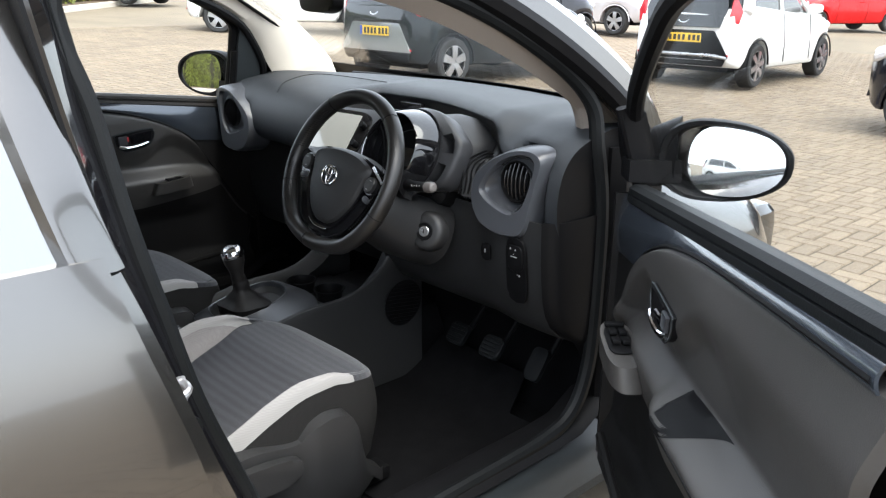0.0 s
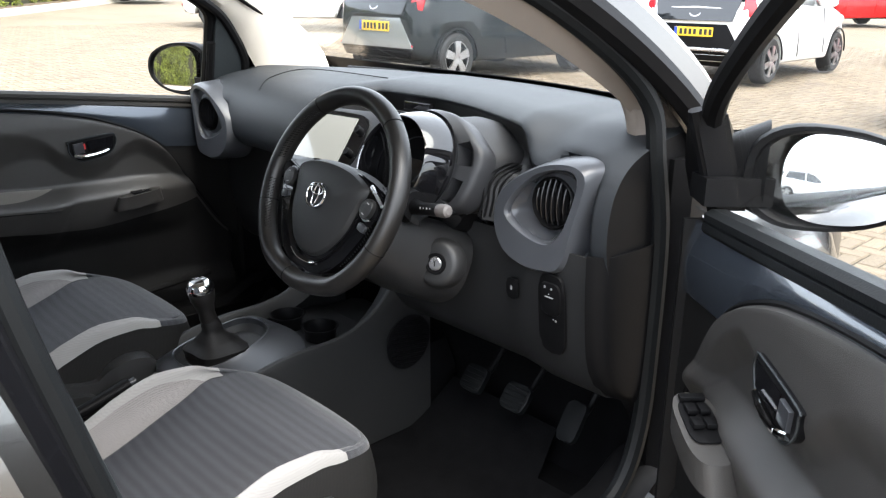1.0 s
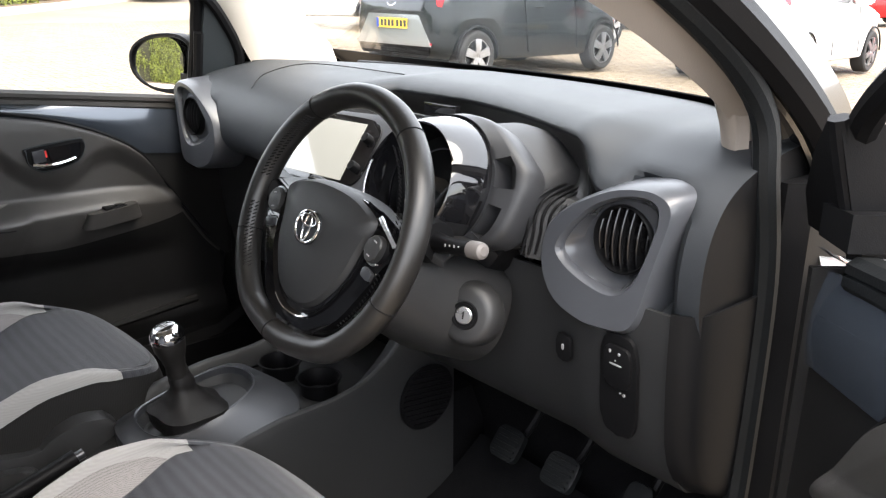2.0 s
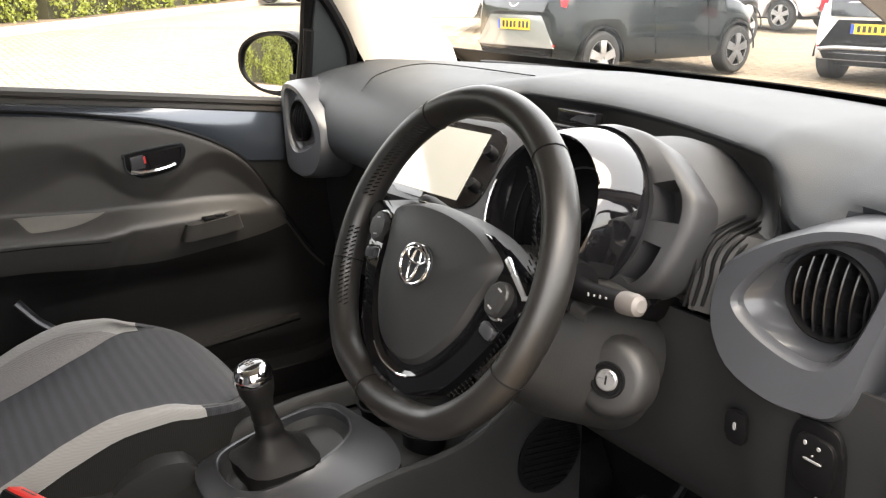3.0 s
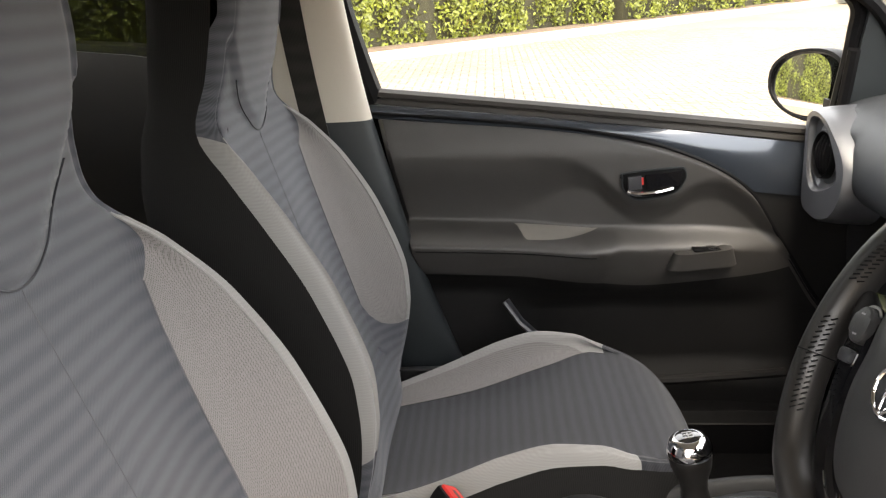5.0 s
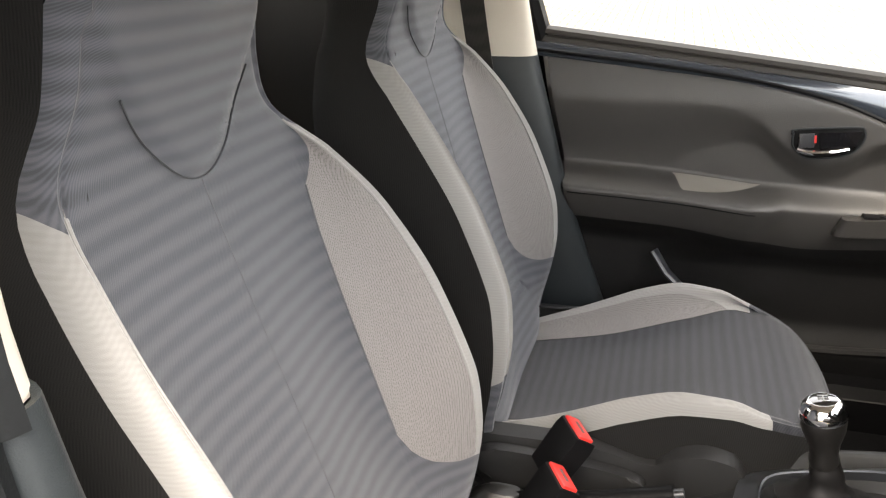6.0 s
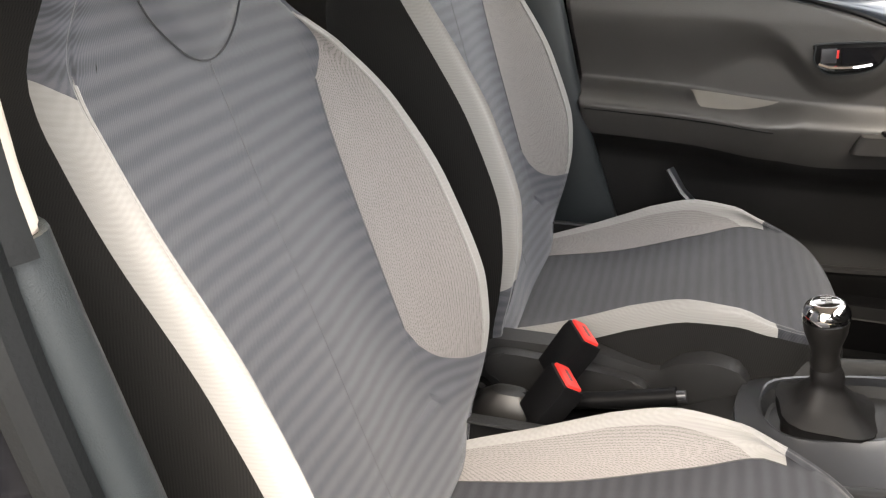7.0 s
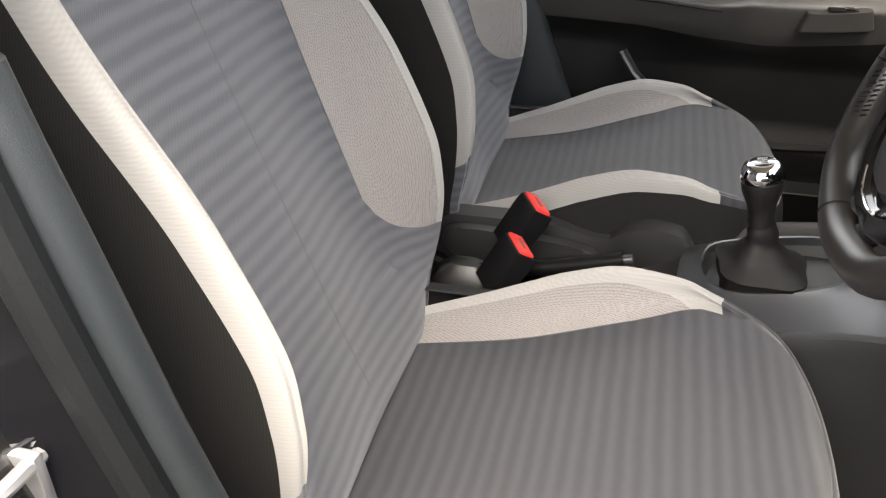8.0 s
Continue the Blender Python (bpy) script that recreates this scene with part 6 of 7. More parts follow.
    sail = loft([[V(glx(z) + o2, y, z) for y, z in pts] for o2 in (-0.026, 0.02)])
    dp("sail_panel", sail, M_PILLAR_LOW if sd < 0 else M_BLACK, lab="triangular dark mirror panel")
    # wing mirror
    mm = V(0.872, 0.368 if sd < 0 else 0.352, 1.015 if sd < 0 else 0.999)
    turn_m = Matrix.Translation(mm) @ Matrix.Rotation(radians(-20 * sd), 4, "Z") @ Matrix.Translation(-mm)
    secs = []
    for t, s in ((0.10, 0.30), (0.085, 0.62), (0.05, 0.90), (0.02, 1.0), (0.0, 1.02), (-0.014, 1.0), (-0.014, 0.92), (-0.006, 0.86), (0.006, 0.84)):
        loopp = []
        for k in range(32):
            a = 2 * math.pi * k / 32
            c, q = math.cos(a), math.sin(a)
            ex = 0.118 * abs(c) ** 0.85 * (1 if c > 0 else -1)
            ez = 0.074 * abs(q) ** 0.8 * (1 if q > 0 else -1) * (1 - 0.18 * c)
            loopp.append(turn_m @ (mm + V(ex * s + 0.012 * (1 - s), t, ez * s)))
        secs.append(loopp)
    wm = dp("wing_mirror", loft(secs, caps=False), M_BLACK, lab="black door mirror housing")
    def glass_point(a, f):
        ex = 0.086 * f * abs(math.cos(a)) ** 0.85 * (1 if math.cos(a) > 0 else -1)
        ez = 0.0636 * f * abs(math.sin(a)) ** 0.8 * (1 if math.sin(a) > 0 else -1) * (1 - 0.18 * math.cos(a))
        return mm + V(0.020 + ex, -0.010 + (ex * ex + ez * ez) / (2 * CONVEX[sd]), ez)
    bm = loft([[glass_point(2 * math.pi * k / 40, f) for k in range(40)] for f in [0.04 + 0.96 * j / 14 for j in range(15)]])
    bm.transform(Matrix.Translation(-mm))
    bm.transform(Matrix.Rotation(radians(MIRROR_TURN[sd] - 20 * sd), 4, "Z") @ Matrix.Rotation(radians(MIRROR_TILT[sd]), 4, "X"))
    bm.transform(Matrix.Translation(mm))
    dp("mirror_glass", bm, M_MIRROR, wm, "silvered mirror glass")
    arm = loft([[turn_m @ (mm + V(-0.088 - 0.052 * k / 3, 0.045 + a, b)) for a, b in superellipse(0.062 - 0.006 * k, 0.072 - 0.008 * k, 3.0, 28)] for k in range(4)])
    dp("mirror_arm", arm, M_BLACK, wm, "black inner end of the mirror housing")
    dp("mirror_foot", loft([[V(x, 0.40 + a, 0.965 + b) for a, b in ((-0.03, -0.012), (0.04, -0.012), (0.04, 0.025), (-0.03, 0.03))] for x in (0.70, 0.76, 0.80)]), M_BLACK, wm)
    dp("mirror_cap", loft([[p + V(0, 0.004, 0) for p in s] for s in ([[mm + (q - mm) * 1.02 for q in secs[i]] for i in (0, 1, 2)])], caps=True), M_PAINT, wm, "painted mirror cap")
    return d, H


MIRROR_TURN = {1: -9, -1: 0}
MIRROR_TILT = {1: -6.5, -1: -3.5}
CONVEX = {1: 0.8, -1: 1.4}
DOOR_OPEN = 47.0
pd, ph = front_door("closed passenger door with dark trim and chrome handle", -1)
pd.matrix_world = Matrix.Translation(ph)
dd, dh = front_door("open driver's door with dark trim and wing mirror", 1)
dd.matrix_world = Matrix.Translation(dh + Vector((0.055, -0.05, 0))) @ Matrix.Rotation(radians(DOOR_OPEN), 4, "Z")

# ---------------------------------------------------------------- centre console, lever, brake, buckles, pedals
CON0 = Vector((0, 0.05, 0.27))
con = thing("centre_console", "dark grey centre console with satin lever surround", "console", Matrix.Translation(CON0))


def kp(name, bm, mat, parent=None, lab="", **kw):
    bm.transform(Matrix.Translation(-CON0))
    return part(name, bm, mat, parent or con, lab, **kw)


secs = []
for y, w, z in ((-0.30, 0.095, 0.42), (-0.20, 0.11, 0.46), (-0.12, 0.125, 0.495), (0.0, 0.135, 0.515), (0.10, 0.14, 0.522), (0.20, 0.142, 0.50), (0.30, 0.145, 0.50), (0.42, 0.15, 0.50)):
    secs.append([Vector((a, y, b)) for a, b in ((-w - 0.01, 0.27), (-w, z - 0.05), (-w + 0.012, z - 0.012), (-w * 0.6, z), (0, z), (w * 0.6, z), (w - 0.012, z - 0.012), (w, z - 0.05), (w + 0.01, 0.27))])
kp("console_body", loft(secs), M_DASH_LOW, lab="dark moulded console body")
# side panels that sweep up to the dashboard
for sd in (-1, 1):
    rows = []
    for i in range(31):
        y = -0.10 + 0.52 * i / 30
        zt = lerp(y, [(-0.10, 0.505), (-0.02, 0.529), (0.09, 0.541), (0.144, 0.541), (0.208, 0.549), (0.27, 0.577), (0.31, 0.612), (0.35, 0.68), (0.39, 0.80), (0.42, 0.90)])
        rows.append(crom([Vector((sd * (0.118 - 0.02 * step(0.1, 0.3, y)), y, zt - 0.030)), Vector((sd * 0.132, y, zt - 0.004)), Vector((sd * 0.142, y, zt)), Vector((sd * 0.150, y, zt - 0.008)), Vector((sd * 0.158, y, zt - 0.06)), Vector((sd * 0.163, y, 0.42)), Vector((sd * 0.165, y, 0.27))], 3))
    kp("console_side", sheet(rows), M_DASH_LOW, lab="dark sweeping side panel")
# satin top plate, with the lever opening in it
ring = crom([Vector(p) for p in ((-0.066, -0.085, 0.527), (-0.076, 0.0, 0.541), (-0.072, 0.055, 0.549), (-0.050, 0.080, 0.552), (-0.008, 0.086, 0.552), (0.030, 0.068, 0.550), (0.056, 0.02, 0.544), (0.070, -0.045, 0.535), (0.060, -0.09, 0.528), (0.02, -0.112, 0.523), (-0.035, -0.110, 0.523))], 4, closed=True)
outer = crom([Vector(p) for p in ((-0.118, -0.10, 0.496), (-0.128, 0.0, 0.512), (-0.122, 0.07, 0.530), (-0.080, 0.100, 0.546), (-0.02, 0.112, 0.548), (0.060, 0.125, 0.542), (0.125, 0.095, 0.528), (0.136, -0.03, 0.512), (0.120, -0.095, 0.497), (0.04, -0.140, 0.505), (-0.06, -0.138, 0.505))], 4, closed=True)
R0 = ring + ring[:1]
O0 = outer + outer[:1]
kp("lever_surround", sheet([[p + Vector((0, 0, -0.012)) for p in R0], [p + Vector((0, 0, 0.003)) for p in R0], [p * 0.93 + q * 0.07 + Vector((0, 0, 0.0055)) for p, q in zip(R0, O0)], [p * 0.80 + q * 0.20 + Vector((0, 0, 0.002)) for p, q in zip(R0, O0)], [p * 0.35 + q * 0.65 + Vector((0, 0, 0.002)) for p, q in zip(R0, O0)], O0, [p + Vector((0, 0, -0.02)) for p in O0]]), M_SATIN, lab="satin grey lever surround")
kp("lever_well", sheet([[p + Vector((0, 0, -0.010)) for p in R0], [Vector((p.x * 0.9, (p.y + 0.02) * 0.9 - 0.02, p.z - 0.024)) for p in R0], [Vector((p.x * 0.1, -0.02 + p.y * 0.1, p.z - 0.026)) for p in R0]]), M_DASH_LOW)
kp("cup_tray", box(0.0, 0.215, 0.49, 0.25, 0.20, 0.03, 0.01), M_DASH_LOW, lab="dark tray for cups")
for cx, cy in ((-0.055, 0.175), (0.052, 0.190)):
    kp("cup_holder", lathe([(0.040, 0.006), (0.042, 0.010), (0.038, 0.010), (0.035, 0.0), (0.033, -0.04), (0, -0.042)], 28, Matrix.Translation((cx, cy, 0.528))), M_BLACK, lab="round black cup holder")
# gear lever
gl_m = Matrix.Translation((0.017, -0.035, 0.515))
gear = thing("gear_lever", "gear lever with chrome capped knob and leather boot", "gear lever", gl_m)
secs = []
for k in range(17):
    t = k / 16
    z = 0.105 * t
    w = lerp(t, [(0, 0.060), (0.10, 0.061), (0.26, 0.060), (0.36, 0.055), (0.46, 0.042), (0.56, 0.029), (0.66, 0.0225), (0.8, 0.0200), (1, 0.0150)])
    fold = 0.10 * math.sin(t * 24 + 0.6) * (1 - t) ** 0.4 * step(0.15, 0.35, t)
    loopp = []
    for j in range(24):
        a = 2 * math.pi * j / 24
        r = w * (1 + fold + 0.07 * math.sin(3 * a + 5 * t) * (1 - t)) * (1 - 0.17 * math.cos(4 * a) * (1 - t) ** 1.2)
        loopp.append(Vector((r * math.cos(a) * 0.95, r * math.sin(a) - 0.018 * t, z)))
    secs.append(loopp)
part("lever_boot", loft(secs), M_BOOT, gear, "folded black leather boot")
tip = Vector((0.0, -0.033, 0.178))
axis = (tip - Vector((0, -0.018, 0.09))).normalized()
km = axes(Vector((0, -0.018, 0.09)), (1, 0, 0), axis.cross(Vector((1, 0, 0))))
part("lever_knob", lathe([(0.0155, 0.0), (0.0175, 0.012), (0.016, 0.022), (0.0185, 0.036), (0.0245, 0.054), (0.0262, 0.068), (0.0255, 0.074)], 28, km), M_LEATHER, gear, "black leather knob")
part("knob_cap", lathe([(0.0258, 0.070), (0.0275, 0.074), (0.0272, 0.082), (0.0225, 0.091), (0.0165, 0.0945), (0.0160, 0.0945)], 32, km), M_CHROME, gear, "bright chrome knob cap")
part("shift_badge", lathe([(0.0162, 0.0942), (0.012, 0.0955), (0, 0.096)], 28, km), M_PIANO, gear, "black shift pattern badge")
bm = join(box(-0.006, 0.0, 0.0965, 0.0014, 0.012, 0.0008), box(0.0, 0.0, 0.0965, 0.0014, 0.012, 0.0008), box(0.006, 0.002, 0.0965, 0.0014, 0.008, 0.0008), box(0.0, 0.0, 0.0965, 0.013, 0.0014, 0.0008))
bm.transform(km)
part("shift_pattern", bm, M_WHITE_MARK, gear)
# hand brake
hb = thing("hand_brake", "black hand brake lever between the seats", "hand brake", Matrix.Translation((0.0, -0.43, 0.468)))
part("brake_grip", tube(crom([Vector((0, 0, 0)), Vector((0, 0.10, 0.020)), Vector((0, 0.17, 0.038)), Vector((0, 0.21, 0.050))], 5), [0.012] * 8 + [0.013] * 8, 12), M_BLACK, hb, "black plastic grip")
part("brake_button", tube([Vector((0, 0.208, 0.049)), Vector((0, 0.222, 0.053))], 0.008, 12), M_SATIN, hb, "grey release button")
part("brake_gaiter", loft([[Vector((a * s, -0.02 + b * s + 0.03 * z, z)) for a, b in superellipse(0.035, 0.06, 3, 20)] for s, z in ((1, -0.03), (0.8, -0.005), (0.4, 0.012))]), M_LEATHER, hb)


def buckle(label, p, up, across):
    m = axes(p, across, Vector(up).cross(Vector(across)))
    m = axes(p, across, up)
    b = thing("seat_belt_buckle", label, "belt buckle", m, group="seat belt buckles")
    part("buckle_body", prism([(-0.027, -0.075), (0.027, -0.075), (0.030, -0.01), (0.027, 0.004), (-0.027, 0.004), (-0.030, -0.01)], (0, 0, -0.017), (1, 0, 0), (0, 1, 0), 0.034, 0.005), M_BLACK, b, "black buckle body")
    part("release_button", box(0, 0.005, 0.0, 0.050, 0.007, 0.025, 0.003), M_RED, b, "red release button")
    part("release_word_bar", box(0, 0.0087, 0.0, 0.024, 0.0008, 0.004), M_BONE, b)
    part("buckle_stalk", tube([Vector((0, -0.07, 0)), Vector((0, -0.12, -0.008)), Vector((0, -0.18, -0.02))], 0.012, 10, squash=0.5, up=(0, 0, 1)), M_BLACK, b)
    return b


buckle("black belt buckle with red button beside the passenger seat", (-0.045, -0.357, 0.562), (0.16, 0.66, 0.74), (0.85, 0.50, -0.10))
buckle("black belt buckle with red button beside the driver's seat", (0.028, -0.368, 0.532), (0.16, 0.66, 0.74), (0.85, 0.50, -0.10))


def pedal(name, label, x, y, z, w, h, tilt, rib):
    m = pose(x, y, z, 0, 0, 0) @ axes((0, 0, 0), (1, 0, 0), (0, math.sin(radians(tilt)), math.cos(radians(tilt))))
    p = thing(name, label, "pedal", m, group="pedals")
    part("pedal_pad", prism(superellipse(w / 2, h / 2, 5, 28), (0, 0, 0), (1, 0, 0), (0, 1, 0), 0.014, 0.004), M_RUBBER, p, "black rubber pad")
    if rib:
        for k in range(5):
            part("pad_rib", box(0, -h * 0.36 + h * 0.18 * k, 0.0155, w * 0.8, 0.004, 0.004, 0.001), M_RUBBER, p)
    part("pedal_arm", tube(crom([Vector((0, 0.0, 0.0)), Vector((0, 0.04, -0.03)), Vector((0.01, 0.16, -0.02)), Vector((0.01, 0.28, 0.02))], 4), 0.008, 8), M_BLACK, p)
    return p


pedal("clutch_pedal", "ribbed black rubber clutch pedal", 0.305, 0.430, 0.418, 0.062, 0.060, 40, True)
pedal("brake_pedal", "ribbed black rubber brake pedal", 0.428, 0.430, 0.419, 0.066, 0.060, 40, True)
pedal("accelerator_pedal", "long plain black accelerator pedal", 0.578, 0.430, 0.425, 0.046, 0.085, 35, False)
# speaker grille in the console side: rows of slots
grille = dpart("speaker_grille", lathe([(0.062, 0.0), (0.064, 0.003), (0.060, 0.004), (0, 0.004)], 36, axes((0.166, 0.348, 0.490), (0, 1, -0.15), (0, 0.15, 1))), M_BLACK, label="round slotted speaker grille")
for k in range(-5, 6):
    half = math.sqrt(0.058 ** 2 - (k * 0.0102) ** 2)
    bm = box(0, k * 0.0102, 0.006, half * 2, 0.0042, 0.004, 0.001)
    bm.transform(axes((0.166, 0.348, 0.490), (0, 1, -0.15), (0, 0.15, 1)))
    bm.transform(Matrix.Translation(-DASH0))
    part("grille_slat", bm, M_BLACK, grille)


# ---------------------------------------------------------------- ground
def ground_z(x, y):
    """The yard is level round the car and rises gently towards the hedge."""
    return 0.036 * max(0.0, -2.0 - max(x, -32.0))


M_BRICK = material("clay_paver", (0.160, 0.126, 0.088), 0.85, vary=0.14, scale=0.8, grain=0.16, grain_scale=60.0, bump=0.4, bump_scale=90.0, random_tint=0.12)
M_BRICKS = material("clay_pavers", (0.160, 0.126, 0.088), 0.85, vary=0.14, scale=0.8, grain=0.16, grain_scale=60.0, bump=0.4, bump_scale=90.0)


def island_tint(m, amount):
    """Lets each joined piece take a tint of its own."""
    nt = m.node_tree
    b = nt.nodes["Principled BSDF"]
    link = b.inputs["Base Color"].links[0]
    src = link.from_socket
    geo = nt.nodes.new("ShaderNodeNewGeometry")
    r = nt.nodes.new("ShaderNodeMapRange")
    r.inputs["To Min"].default_value, r.inputs["To Max"].default_value = 1 - amount, 1 + amount
    nt.links.new(geo.outputs["Random Per Island"], r.inputs["Value"])
    sc = nt.nodes.new("ShaderNodeVectorMath")
    sc.operation = "SCALE"
    nt.links.new(src, sc.inputs[0])
    nt.links.new(r.outputs[0], sc.inputs["Scale"])
    nt.links.new(sc.outputs[0], b.inputs["Base Color"])
    return m


island_tint(M_BRICKS, 0.12)
M_BED = material("dark_joint_sand", (0.040, 0.033, 0.024), 0.95, vary=0.2, scale=3.0, grain=0.2, grain_scale=60.0)
M_JOINT = material("sandy_joint_and_far_paving", (0.155, 0.125, 0.086), 0.95, vary=0.15, scale=0.7, grain=0.2, grain_scale=40.0)
M_LEAF = island_tint(material("hedge_leaf", (0.155, 0.175, 0.020), 0.5, vary=0.3, scale=2.5), 0.45)
M_TWIG = material("hedge_twigs", (0.035, 0.032, 0.014), 0.9, vary=0.3)
M_KERB = material("pale_concrete_kerb", (0.46, 0.42, 0.36), 0.85, vary=0.12, scale=3.0, grain=0.12, grain_scale=80.0, bump=0.3)
M_SOIL = material("bark_soil", (0.10, 0.07, 0.045), 0.95, vary=0.3, scale=8.0)
M_POST = material("galvanised_post", (0.42, 0.42, 0.42), 0.5, 0.6, vary=0.08)

gx = [-400, -150, -80, -50, -32, -26, -20, -14, -8, -5, -2, 0, 4, 10, 30, 80, 200, 400]
gy = [-400, -150, -60, -30, -15, -6, 0, 6, 12, 18, 30, 60, 150, 400]
ground = part("ground", sheet([[Vector((x, y, ground_z(x, y) - 0.012)) for x in gx] for y in gy]), M_JOINT)
tagged(ground, "worn buff and red clay block paving", "ground", kind="structure")

# ---------------------------------------------------------------- hedge, kerb, post
HA, HB = Vector((-21.5, 7.7, 0)), Vector((-1.5, -12.1, 0))
hdir = (HB - HA).normalized()
hout = Vector((-hdir.y, hdir.x, 0))
if hout.dot(Vector((1, 1, 0))) < 0:
    hout = -hout


def leaves(count, boxes, size, seed):
    """Small folded leaves in the skin of box-shaped hedges: (start, end, depth, height) along the row."""
    rng = np.random.default_rng(seed)
    vs, fs = [], []
    for a, b, depth, height, n in boxes:
        L = (b - a).length
        d = (b - a).normalized()
        for _ in range(n):
            s = rng.uniform(0, L)
            face = rng.random()
            z0 = ground_z((a + d * s).x, 0)
            bulge = 0.10 * math.sin(s * 2.1 + 1) + 0.06 * math.sin(s * 5.3) + 0.05 * math.sin(s * 11.0)
            if face < 0.68:
                h = height * rng.random()
                w = bulge + rng.normal(0, 0.045) + 0.05 * math.sin(h * 6 + s * 3)
                n0 = hout
            else:
                h = height + bulge * 0.5 + rng.normal(0, 0.05)
                w = -depth * rng.random()
                n0 = Vector((0, 0, 1))
            p = a + d * s + hout * w + Vector((0, 0, z0 + 0.12 + h))
            u = Vector(rng.normal(0, 1, 3)).normalized()
            nn = (n0 + Vector(rng.normal(0, 0.6, 3))).normalized()
            u = (u - nn * u.dot(nn)).normalized()
            v = nn.cross(u)
            k = size * rng.uniform(0.6, 1.3)
            i = len(vs)
            vs += [p - u * k, p + v * k * 0.55 + nn * k * 0.2, p + u * k, p - v * k * 0.55 + nn * k * 0.2]
            fs += [(i, i + 1, i + 2), (i, i + 2, i + 3)]
    me = bpy.data.meshes.new("leaves")
    me.from_pydata(vs, [], fs)
    me.materials.append(M_LEAF)
    return me


def hedge_row(label, a, b, height, depth, n, seed):
    h = thing("hedge", label, "hedge", Matrix.Translation((0, 0, 0)))
    steps = max(4, int((b - a).length / 0.8))
    secs = []
    for i in range(steps + 1):
        p = a + (b - a) * (i / steps)
        z = ground_z(p.x, p.y)
        e = 0.08
        secs.append([p + hout * w + Vector((0, 0, z + hz)) for w, hz in ((-e, 0.02), (-e, height - 0.1), (-depth * 0.5, height - 0.02), (-depth + e, height - 0.1), (-depth + e, 0.02))])
    part("hedge_core", loft(secs), M_TWIG, h, "dark twiggy inside")
    ob = new("hedge_leaves", leaves(n, [(a, b, depth, height, n)], 0.042, seed))
    ob.parent = h
    tagged(ob, "dense small yellow-green leaves", kind="stuff")
    return h


mid = HA + hdir * 8.2
hedge_row("clipped yellow-green hedge along the yard's edge", mid, HB, 2.1, 1.0, 52000, 3)
hedge_row("clipped yellow-green hedge beyond the gap", HA - hdir * 5, mid - hdir * 0.35 + hout * 0.25, 1.9, 1.0, 20000, 4)
pts = [HA - hdir * 8 + (HB - HA + hdir * 9) * (k / 40) + hout * 0.62 for k in range(41)]
rows = []
for p in pts:
    z = ground_z(p.x, p.y)
    rows.append([p + hout * w + Vector((0, 0, z + h)) for w, h in ((0.0, 0.06), (0.0, 0.115), (0.015, 0.125), (0.105, 0.125), (0.125, 0.11), (0.125, -0.03))])
kerb = part("kerb", sheet(rows), M_KERB)
tagged(kerb, "pale concrete kerb edging the hedge bed", "kerb", kind="structure")
rows = [[p + hout * w + Vector((0, 0, ground_z(p.x, p.y) + 0.08)) for w in (-0.9, 0.01)] for p in pts]
bed = part("hedge_bed", sheet(rows, 0.05), M_SOIL)
tagged(bed, "dark soil bed under the hedge", "soil bed", kind="structure")
pp = Vector((-17.35, 3.45, 0))
post = thing("lamp_post", "slim pale grey lamp post by the kerb", "lamp post", Matrix.Translation((pp.x, pp.y, ground_z(pp.x, 0))))
part("post_shaft", lathe([(0.11, 0), (0.11, 0.9), (0.085, 0.95), (0.06, 5.0), (0, 5.02)], 20), M_POST, post)
part("base_door", box(0.10, -0.04, 0.5, 0.03, 0.10, 0.35, 0.008), M_POST, post)


# ---------------------------------------------------------------- parked cars
def paint(name, base, metal=0.0):
    """Glossy car paint."""
    return material(name, base, 0.14, metal, vary=0.0, coat=0.2, spec=0.25)


P_WHITE = paint("white_car_paint", (0.80, 0.80, 0.79))
P_GREY = paint("dark_grey_car_paint", (0.006, 0.009, 0.0095), 0.0)
P_BLACK = paint("black_car_paint", (0.010, 0.010, 0.014))
P_RED = paint("red_car_paint", (0.55, 0.012, 0.014))
P_INSERT = paint("silver_bumper_paint", (0.33, 0.34, 0.34), 0.5)
P_SILVER = paint("silver_car_paint", (0.58, 0.55, 0.55), 0.4)
M_CARGLASS = material("dark_car_glass", (0.012, 0.014, 0.016), 0.05, vary=0.0, coat=0.6)
M_TYRE = material("tyre_rubber", (0.018, 0.018, 0.018), 0.8, vary=0.2)
M_ALLOY = material("alloy_rim", (0.42, 0.42, 0.43), 0.3, 0.85, vary=0.05)
M_LAMP_RED = material("red_lamp_lens", (0.50, 0.02, 0.03), 0.12, coat=0.6, vary=0.05)
M_LAMP_CLEAR = material("clear_lamp_lens", (0.75, 0.72, 0.74), 0.1, coat=0.6, vary=0.05)
M_PLATE = material("yellow_number_plate", (0.78, 0.50, 0.035), 0.45, vary=0.03)
M_PLATE_BLUE = material("blue_plate_band", (0.02, 0.06, 0.35), 0.45)
M_PLATE_BAR = material("plate_bars", (0.015, 0.015, 0.015), 0.5)


